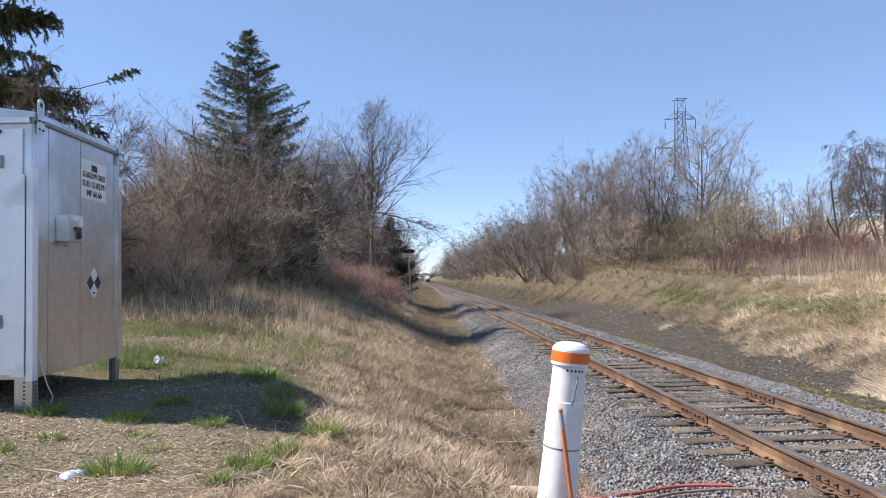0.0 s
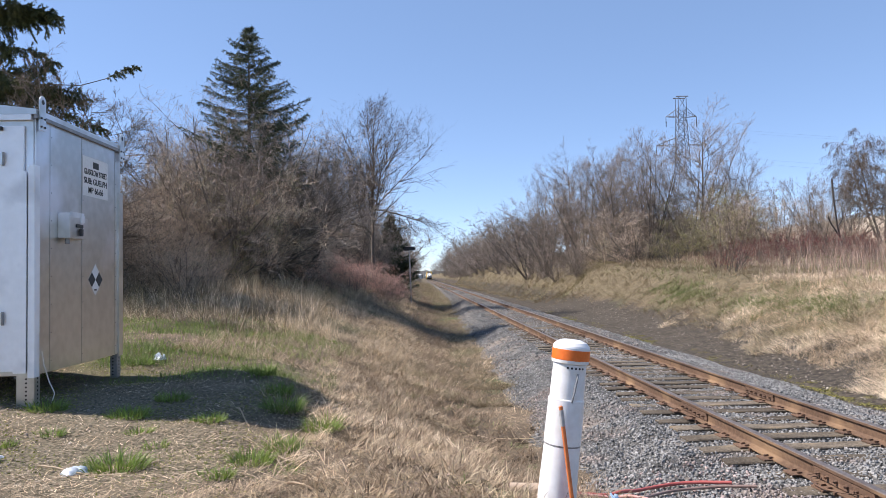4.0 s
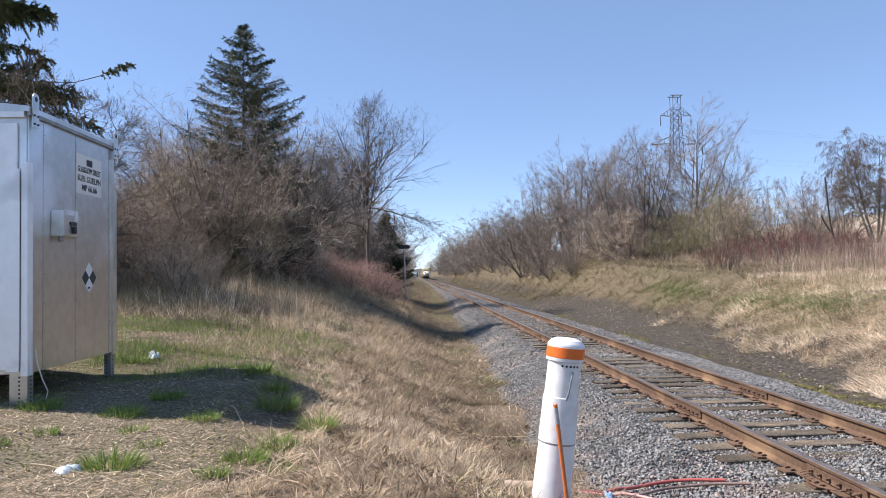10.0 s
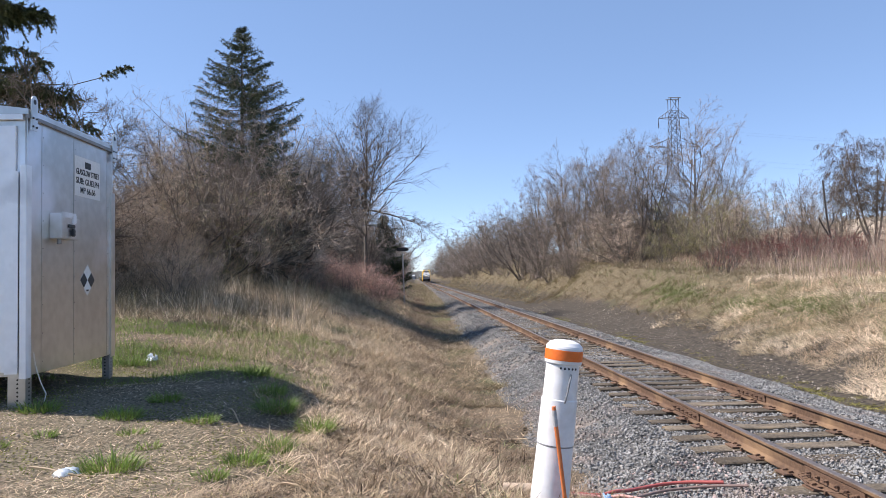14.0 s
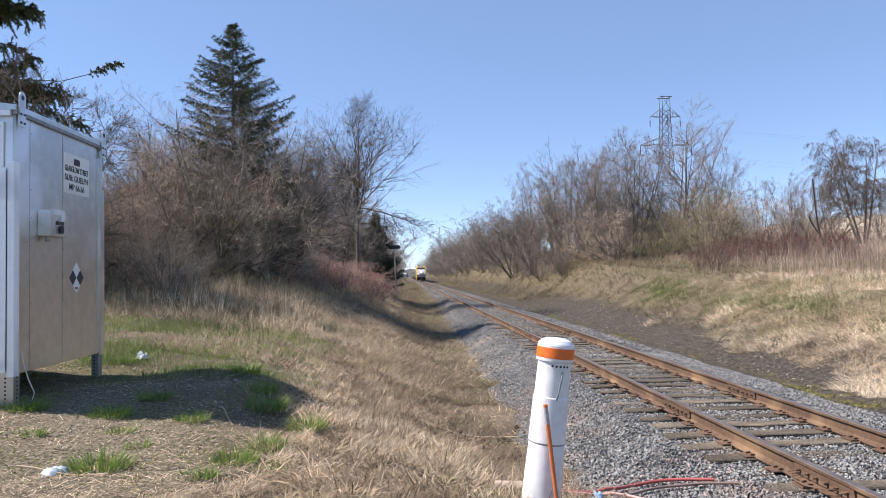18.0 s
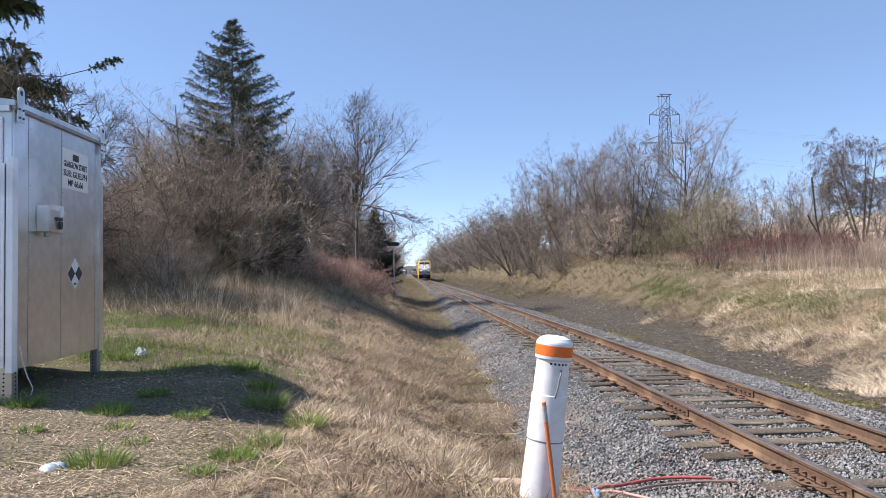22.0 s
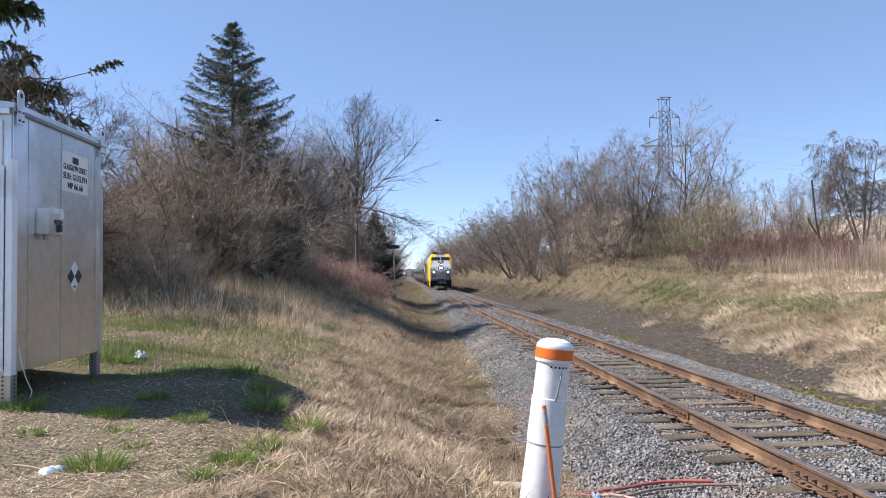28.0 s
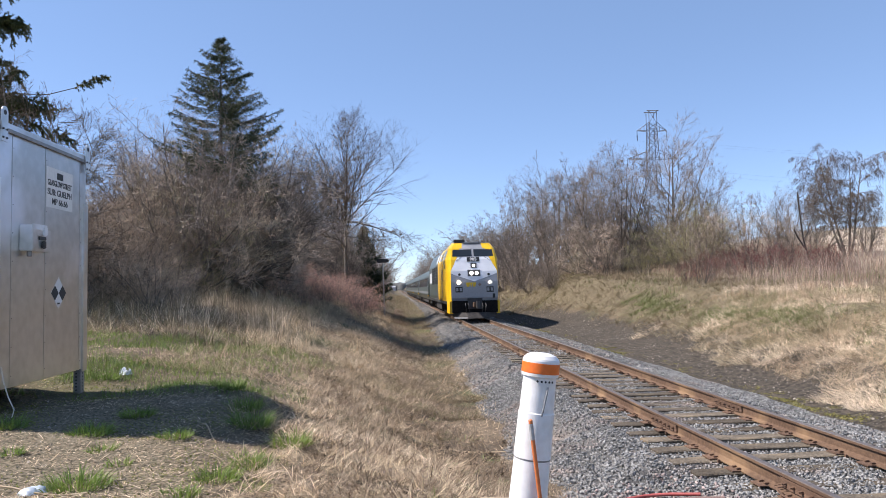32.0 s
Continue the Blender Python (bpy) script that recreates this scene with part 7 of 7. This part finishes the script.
keep = rg.rand(len(cx)) < 0.9 * np.exp(-((cy - 21.5) / 2.6) ** 2) + 0.5 * np.exp(-((cy - 31) / 2.5) ** 2) + 0.06
i, x, y, a = tufts(rg, cx[keep], cy[keep], 30, 0.30)
n = len(x)
stuff("bank_grass", blades("bank_grass", rg, x, y, rg.uniform(0.10, 0.26, n), rg.uniform(0.008, 0.014, n), a, rg.uniform(0.2, 1.2, n), M["green_dull"], 0.8, 0.02),
      "strip of green grass coming through the straw on the cutting's brow", "grass")
# standing tufts over the thatch of the far bank
for tone, clumps in (("straw_pale", 300), ("straw_olive", 900), ("straw_dark", 350)):
    cx, cy = scatter(rg, clumps, 8.6, 15.0, 11.0, 30.0 if tone == "straw_pale" else 75.0, 1.5)
    low = np.interp(cy, (10, 15, 22, 31, 39, 46, 55, 85), (8.25, 8.9, 9.5, 9.95, 10.5, 9.8, 9.0, 8.6))
    keep = (cx > low + 0.1) & (cx < 0.72 * cy + 1)
    cx, cy = cx[keep], cy[keep]
    i, x, y, a = tufts(rg, cx, cy, 18, 0.13)
    n = len(x)
    stuff("bank_tufts", blades("bank_tufts", rg, x, y, rg.uniform(0.15, 0.42, len(cx))[i] * rg.uniform(0.6, 1.2, n), np.interp(y, (11, 75), (0.005, 0.018)) * rg.uniform(0.6, 1.4, n), np.where(rg.rand(n) < 0.6, a, math.pi), np.abs(rg.normal(0.7, 0.4, n)), M[tone], 1.1),
          "clumps of dry grass hanging over the cutting slope", "dry grass")
# pale dead reeds standing before the thicket
cx, cy = scatter(rg, 150, -9.0, -2.6, 17.0, 27.0, 1.0)
keep = (cx > -0.45 * cy) & clumpy(rg, cx, cy, 1.2, -0.3)
cx, cy = cx[keep], cy[keep]
i, x, y, a = tufts(rg, cx, cy, 9, 0.25)
n = len(x)
stuff("dead_reeds", blades("dead_reeds", rg, x, y, rg.uniform(0.35, 1.1, len(cx))[i] * rg.uniform(0.4, 1.1, n), rg.uniform(0.006, 0.012, n), a, np.where(rg.rand(n) < 0.2, rg.uniform(0.6, 1.4, n), np.abs(rg.normal(0.1, 0.2, n))), M["straw_pale"], 0.35),
      "pale dead reed stalks, some of them broken", "dry weeds")
# tall dry weeds on the level above
x, y = scatter(rg, 15000, 13.6, 32.0, 18.0, 56.0, 1.2)
keep = (x < 0.72 * y + 2) & (x > 14.0 + 0.03 * y) & (x > 0.33 * y + 2) & clumpy(rg, x, y, 0.8, -0.35)
x, y = x[keep], y[keep]
n = len(x)
stuff("dry_weeds", blades("dry_weeds", rg, x, y, rg.uniform(0.4, 2.0, n) * np.interp(x - 0.33 * y, (2, 8), (0.5, 1.0)) * (0.8 + 0.3 * np.sin(1.9 * x + 0.6 * y) * np.sin(0.9 * y)), rg.uniform(0.006, 0.013, n), rg.uniform(0, 6.28, n), np.abs(rg.normal(0, 0.16, n)), M["weed"], 0.35),
      "tall dead weed stalks above the cutting", "dry weeds")
x, y = scatter(rg, 26000, 13.0, 60.0, 19.0, 110.0, 1.3)
keep = (x < 0.74 * y + 2)
x, y = x[keep], y[keep]
n = len(x)
stuff("field_straw", blades("field_straw", rg, x, y, rg.uniform(0.3, 0.9, n), np.interp(y, (19, 110), (0.010, 0.05)) * rg.uniform(0.7, 1.3, n), rg.uniform(0, 6.28, n), rg.uniform(0.1, 0.9, n), M["straw_pink"], 0.7),
      "pale dry grass of the field beyond", "dry grass")
# dead stalks at the thicket's foot
x, y = scatter(rg, 4200, -13.0, -1.6, 16.5, 30.0, 1.3)
keep = (x > -0.62 * y) & (x < -2.3 - 0.06 * (y - 15)) & clumpy(rg, x, y, 1.4, 0.0)
x, y = x[keep], y[keep]
n = len(x)
stuff("dead_stalks", blades("dead_stalks", rg, x, y, rg.uniform(0.3, 1.2, n), rg.uniform(0.005, 0.010, n), rg.uniform(0, 6.28, n), np.abs(rg.normal(0, 0.5, n)), M["straw_olive"], 0.4),
      "dead weed stalks at the foot of the thicket", "dry weeds")
cx, cy = scatter(rg, 330, 13.2, 22.0, 17.5, 36.0, 1.0)
keep = (cx < 0.70 * cy + 1) & (cx > 0.36 * cy + 3.6) & clumpy(rg, cx, cy, 1.1, 0.2)
i, x, y, a = tufts(rg, cx[keep], cy[keep], 10, 0.4)
n = len(x)
stuff("dry_weeds", blades("dry_weeds", rg, x, y, rg.uniform(0.3, 1.6, n), rg.uniform(0.005, 0.010, n), a, np.abs(rg.normal(0.0, 0.28, n)), M["weed_pale"], 0.35),
      "pale pinkish dead reed stalks standing on the brow", "dry weeds")
# fallen and broken stalks lying across one another below the thicket
for tone, count in (("straw_pale", 500), ("straw_olive", 1800), ("straw", 1100)):
    x, y = scatter(rg, count, -8.0, -2.0, 14.5, 24.0, 1.1)
    keep = (x > -0.47 * y) & (x < -0.12 * y) & clumpy(rg, x, y, 1.6, -0.6)
    x, y = x[keep], y[keep]
    n = len(x)
    stuff("fallen_stalks", blades("fallen_stalks", rg, x, y, rg.uniform(0.3, 1.1, n), rg.uniform(0.005, 0.010, n), rg.uniform(0, 6.28, n), rg.uniform(0.7, 1.6, n), M[tone], 0.15, 0.10),
          "broken dead stalks lying across one another below the thicket", "dry weeds")
# tall straw running up into the thicket's edge
for tone, clumps in (("straw", 170), ("straw_pale", 90)):
    cx, cy = scatter(rg, clumps, -7.2, -2.2, 16.5, 27.0, 1.0)
    keep = (cx > -0.30 * cy) & (cx < -0.15 * cy) & clumpy(rg, cx, cy, 1.5, -0.8)
    i, x, y, a = tufts(rg, cx[keep], cy[keep], 16, 0.28)
    n = len(x)
    stuff("tall_straw", blades("tall_straw", rg, x, y, rg.uniform(0.15, 0.75, n) * rg.choice([1, 1, 1, 1.7], n), rg.uniform(0.005, 0.011, n), rg.uniform(0, 6.28, n), np.abs(rg.normal(0.3, 0.6, n)), M[tone], 0.6),
          {"straw": "tall dry straw at the thicket's edge", "straw_pale": "bleached tall straw at the thicket's edge"}[tone], "dry grass")
# undergrowth below the thicket; its dark tone also stands in for the shade
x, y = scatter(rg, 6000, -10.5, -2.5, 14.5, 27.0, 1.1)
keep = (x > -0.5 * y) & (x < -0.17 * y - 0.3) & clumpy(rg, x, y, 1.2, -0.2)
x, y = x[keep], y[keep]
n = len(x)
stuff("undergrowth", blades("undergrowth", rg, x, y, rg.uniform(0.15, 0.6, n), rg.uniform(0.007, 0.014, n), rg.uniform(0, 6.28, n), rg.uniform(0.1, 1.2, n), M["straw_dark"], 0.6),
      "dead undergrowth below the thicket, shade put into its dark colour", "dry weeds")
# longer green grass behind the mound
for tone, count, cut in (("green", 17000, 0.75), ("green_dull", 16000, 0.4)):
    x, y = scatter(rg, count, -6.8, -1.3, 9.9, 15.8, 1.0)
    keep = clumpy(rg, x, y, 1.1, cut) & clumpy(rg, x, y, 3.9, -0.4) & (x > -0.46 * y)
    x, y = x[keep], y[keep]
    n = len(x)
    stuff("young_grass", blades("young_grass", rg, x, y, rg.uniform(0.07, 0.24, n), rg.uniform(0.005, 0.009, n), rg.uniform(0, 6.28, n), rg.uniform(0.05, 0.8, n), M[tone], 0.7),
          "fresh green grass growing through old straw behind the mound", "grass")
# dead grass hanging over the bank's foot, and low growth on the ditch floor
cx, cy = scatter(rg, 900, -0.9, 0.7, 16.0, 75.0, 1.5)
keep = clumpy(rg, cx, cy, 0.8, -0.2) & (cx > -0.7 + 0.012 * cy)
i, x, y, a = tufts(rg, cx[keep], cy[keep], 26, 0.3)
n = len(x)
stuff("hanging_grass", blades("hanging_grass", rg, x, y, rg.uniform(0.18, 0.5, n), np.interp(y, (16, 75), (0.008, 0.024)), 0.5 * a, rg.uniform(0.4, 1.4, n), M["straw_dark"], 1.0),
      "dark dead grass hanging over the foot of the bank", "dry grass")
for tone, count in (("straw_olive", 34000), ("straw_pink", 22000), ("green_dull", 5000)):
    x, y = scatter(rg, count, -1.4, 3.2, 13.0, 240.0, 3.0)
    keep = (x < 1.7 + 0.014 * np.minimum(y, 75) + 0.25 * np.sin(1.3 * y)) & clumpy(rg, x, y, 1.9, 0.4 if tone == "green_dull" else -0.5)
    x, y = x[keep], y[keep]
    n = len(x)
    stuff("ditch_growth", blades("ditch_growth", rg, x, y, rg.uniform(0.06, 0.24, n) * np.interp(y, (13, 100), (0.8, 1.5)), np.interp(y, (13, 75, 240), (0.006, 0.022, 0.06)) * rg.uniform(0.7, 1.3, n), rg.uniform(0, 6.28, n), rg.uniform(0.5, 1.5, n), M[tone], 0.5, 0.01),
          "low dead grass and weeds on the ditch floor beside the ballast", "dry grass")
# moss along the ballast's foot
x, y = scatter(rg, 34000, 7.2, 8.3, 8.0, 45.0, 1.5)
keep = clumpy(rg, 2 * x, 0.5 * y, 1.6, 0.5) & clumpy(rg, x, y, 5.1, 0.0)
x, y = x[keep], y[keep]
n = len(x)
stuff("moss_strip", blades("moss_strip", rg, x, y, rg.uniform(0.02, 0.05, n), rg.uniform(0.012, 0.03, n), rg.uniform(0, 6.28, n), rg.uniform(0.7, 1.4, n), M["moss_yellow"], 0.5, 0.02),
      "yellow-green moss along the ditch", "moss")


def grass_tuft(x, y, n, h, seed):
    rng = np.random.RandomState(seed)
    a, r = rng.uniform(0, 6.28, n), 0.085 * np.sqrt(rng.rand(n)) * (n / 120) ** 0.5
    px, py = r * np.cos(a) * 1.35, r * np.sin(a) * 1.2
    z = float(land(x, y))
    me = blades("grass_tuft", rng, px, py, h * rng.uniform(0.5, 1.15, n), rng.uniform(0.005, 0.010, n), a + rng.normal(0, 0.5, n), 1.15 * rng.rand(n) ** 0.8, M["green"], 0.8, zf=lambda u, w: np.zeros(len(u)))
    ob = new("grass_tuft", me)
    ob.matrix_basis = pose(x, y, z)
    tagged(ob, "tuft of fresh green grass on the bare mound", "grass tuft", "grass tufts")
    ob["kind"] = "stuff"


for k, (x, y, n, h) in enumerate(((-3.82, 7.22, 190, 0.17), (-2.95, 7.1, 230, 0.15), (-2.38, 5.5, 260, 0.20), (-1.43, 5.8, 170, 0.16), (-1.25, 6.25, 130, 0.20), (-1.52, 7.66, 220, 0.24), (-1.04, 7.1, 190, 0.20),
                                  (-2.1, 6.9, 130, 0.12), (-2.75, 7.75, 150, 0.16), (-4.1, 10.3, 170, 0.18), (-1.55, 5.3, 100, 0.10), (-2.3, 6.1, 60, 0.09), (-3.3, 6.3, 70, 0.10), (-1.75, 8.4, 200, 0.22), (-2.1, 9.2, 220, 0.18),
                                  (-2.9, 9.4, 160, 0.14), (-1.1, 5.6, 90, 0.10), (-3.5, 5.9, 70, 0.09), (-2.6, 6.5, 80, 0.10))):
    grass_tuft(x, y, int(n * 1.6), h * 1.0, 100 + k)


def stones(name, rng, x, y, size, zf, material, lift=0.25):
    """Angular stones: eight-cornered lumps, unevenly cut."""
    n = len(x)
    c = np.array([[-1, -1, -1], [1, -1, -1], [1, 1, -1], [-1, 1, -1], [-1, -1, 1], [1, -1, 1], [1, 1, 1], [-1, 1, 1]]) * 0.5
    v = c[None] * rng.uniform(0.55, 1.25, (n, 8, 1)) + rng.normal(0, 0.10, (n, 8, 3))
    v = v * (size[:, None] * rng.uniform(0.6, 1.2, (n, 3)))[:, None, :]
    q = unit(rng.normal(size=(n, 4)))
    w, a, b, d = q.T
    R = np.stack([np.stack([1 - 2 * (b * b + d * d), 2 * (a * b - w * d), 2 * (a * d + w * b)], 1), np.stack([2 * (a * b + w * d), 1 - 2 * (a * a + d * d), 2 * (b * d - w * a)], 1),
                  np.stack([2 * (a * d - w * b), 2 * (b * d + w * a), 1 - 2 * (a * a + b * b)], 1)], 1)
    v = np.einsum("nij,nkj->nki", R, v)
    v += np.stack([x, y, zf(x, y) + lift * size], 1)[:, None]
    f = np.array([[4, 5, 6, 7], [0, 1, 5, 4], [1, 2, 6, 5], [2, 3, 7, 6], [3, 0, 4, 7]])
    return np_mesh(name, v.reshape(-1, 3), ((np.arange(n) * 8)[:, None, None] + f[None]).reshape(-1, 4), material)


x, y = scatter(rg, 64000, 1.5, 7.5, 5.0, 17.0, 1.7)
stuff("ballast_stones", stones("ballast_stones", rg, x, y, rg.uniform(0.012, 0.030, len(x)), ballast_z, M["stone"]), "loose grey crushed stones of the track bed", "gravel")
x, y = scatter(rg, 20000, 1.9, 7.45, 16.5, 95.0, 2.0)
stuff("ballast_stones", stones("ballast_stones", rg, x, y, rg.uniform(0.02, 0.04, len(x)) * np.interp(y, (17, 95), (1, 2)), ballast_z, M["stone"]), "loose grey crushed stones further along the track", "gravel")
x, y = scatter(rg, 5200, -7.0, 1.6, 4.4, 13.0, 1.2)
stuff("pebbles", stones("pebbles", rg, x, y, rg.uniform(0.004, 0.010, len(x)) * rg.choice([1] * 24 + [2.6], len(x)), land, M["pebble"]), "scattered pebbles on the bare mound", "gravel")
x, y = scatter(rg, 26000, -7.0, 1.2, 4.2, 13.0, 1.5)
keep = clumpy(rg, x, y, 1.9, -0.3)
x, y = x[keep], y[keep]
n = len(x)
stuff("wood_chips", blades("wood_chips", rg, x, y, rg.uniform(0.012, 0.04, n), rg.uniform(0.006, 0.018, n), rg.uniform(0, 6.28, n), rg.uniform(1.25, 1.57, n), M["chip"], 0.2, 0.026), "pale bark chips and dead leaves on the mound", "debris")
x, y = scatter(rg, 4500, 8.0, 10.4, 8.0, 50.0, 1.4)
stuff("pebbles", stones("pebbles", rg, x, y, rg.uniform(0.006, 0.018, len(x)) * rg.choice([1, 1, 1, 1, 1, 1, 1, 2.2], len(x)), land, M["pebble"]), "stones washed down on the ditch slope", "gravel")

x, y = scatter(rg, 9000, -2.2, 1.7, 4.2, 11.0, 1.4)
keep = clumpy(rg, x, y, 3.4, 0.3) & (x > -0.7 + 0.3 * np.sin(2 * y))
x, y = x[keep], y[keep]
stuff("soil_clods", stones("soil_clods", rg, x, y, rg.uniform(0.010, 0.032, len(x)) * rg.choice([1, 1, 1, 1, 2.0], len(x)), land, M["clod"]), "dark crumbled clods of soil on the slope", "soil")
x, y = scatter(rg, 1600, -0.4, 3.3, 4.3, 7.5, 1.0)
stuff("pink_stones", stones("pink_stones", rg, x, y, rg.uniform(0.012, 0.032, len(x)), lambda u, w: np.maximum(land(u, w), np.where(u > 1.3, ballast_z(u, w), -9)) + 0.006, M["stone_pink"]), "pinkish and white stones among the grey gravel", "gravel")


# ---- litter ----
def crumpled(name, x, y, sx, sy, sz, material, label, seed):
    rng = np.random.RandomState(seed)
    nx, ny = 9, 7
    X, Y = np.meshgrid(np.linspace(-1, 1, nx), np.linspace(-1, 1, ny))
    edge = np.clip(1 - np.maximum(np.abs(X), np.abs(Y)), 0, 1)
    Z = (0.25 + rng.rand(ny, nx)) * np.clip(edge * 3, 0.05, 1)
    X, Y = X + rng.normal(0, 0.12, X.shape), Y + rng.normal(0, 0.12, X.shape)
    i = (np.arange(ny - 1)[:, None] * nx + np.arange(nx - 1)[None]).ravel()
    me = np_mesh(name, np.stack([X.ravel() * sx, Y.ravel() * sy, Z.ravel() * sz], 1), np.stack([i, i + 1, i + 1 + nx, i + nx], 1), material)
    ob = new(name, me)
    ob.matrix_basis = pose(x, y, float(max(land(x, y), ballast_z(np.array([x]), np.array([y]))[0] if x > 1.5 else -9)) + 0.01, 0, 0, 40 * seed)
    return tagged(ob, label, "litter", "litter")


crumpled("plastic_bag", -2.62, 5.34, 0.10, 0.05, 0.045, M["litter"], "crumpled pale plastic bag on the mound", 1)
crumpled("plastic_bag", -3.98, 10.7, 0.09, 0.07, 0.09, M["litter"], "crumpled clear plastic bottle scrap in the grass", 2)
crumpled("crumpled_can", 1.62, 6.0, 0.07, 0.05, 0.10, M["litter_blue"], "crushed blue can on the ballast", 3)
crumpled("paper_scrap", -3.35, 5.5, 0.09, 0.07, 0.03, M["sign_white"], "torn pale scrap of cardboard on the soil", 4)
crumpled("paper_scrap", -4.2, 6.6, 0.12, 0.03, 0.02, M["sign_white"], "pale strip of bark on the soil", 5)
for k, (x0, y0, x1, y1) in enumerate(((-1.95, 7.35, -1.72, 6.95), (-2.9, 5.35, -2.2, 5.25), (0.05, 10.6, 1.6, 10.2), (-0.6, 6.9, -0.1, 6.6), (-1.2, 5.4, -0.8, 5.1))):
    pts = [(x0 + (x1 - x0) * u, y0 + (y1 - y0) * u, float(land(x0 + (x1 - x0) * u, y0 + (y1 - y0) * u)) + 0.025 + 0.02 * math.sin(5 * u + k)) for u in np.linspace(0, 1, 6)]
    tagged(new("fallen_stick", pipe_mesh("fallen_stick", pts, 0.008, M["straw"], 6)), "bleached fallen stick on the bank", "stick", "fallen sticks")

motions()
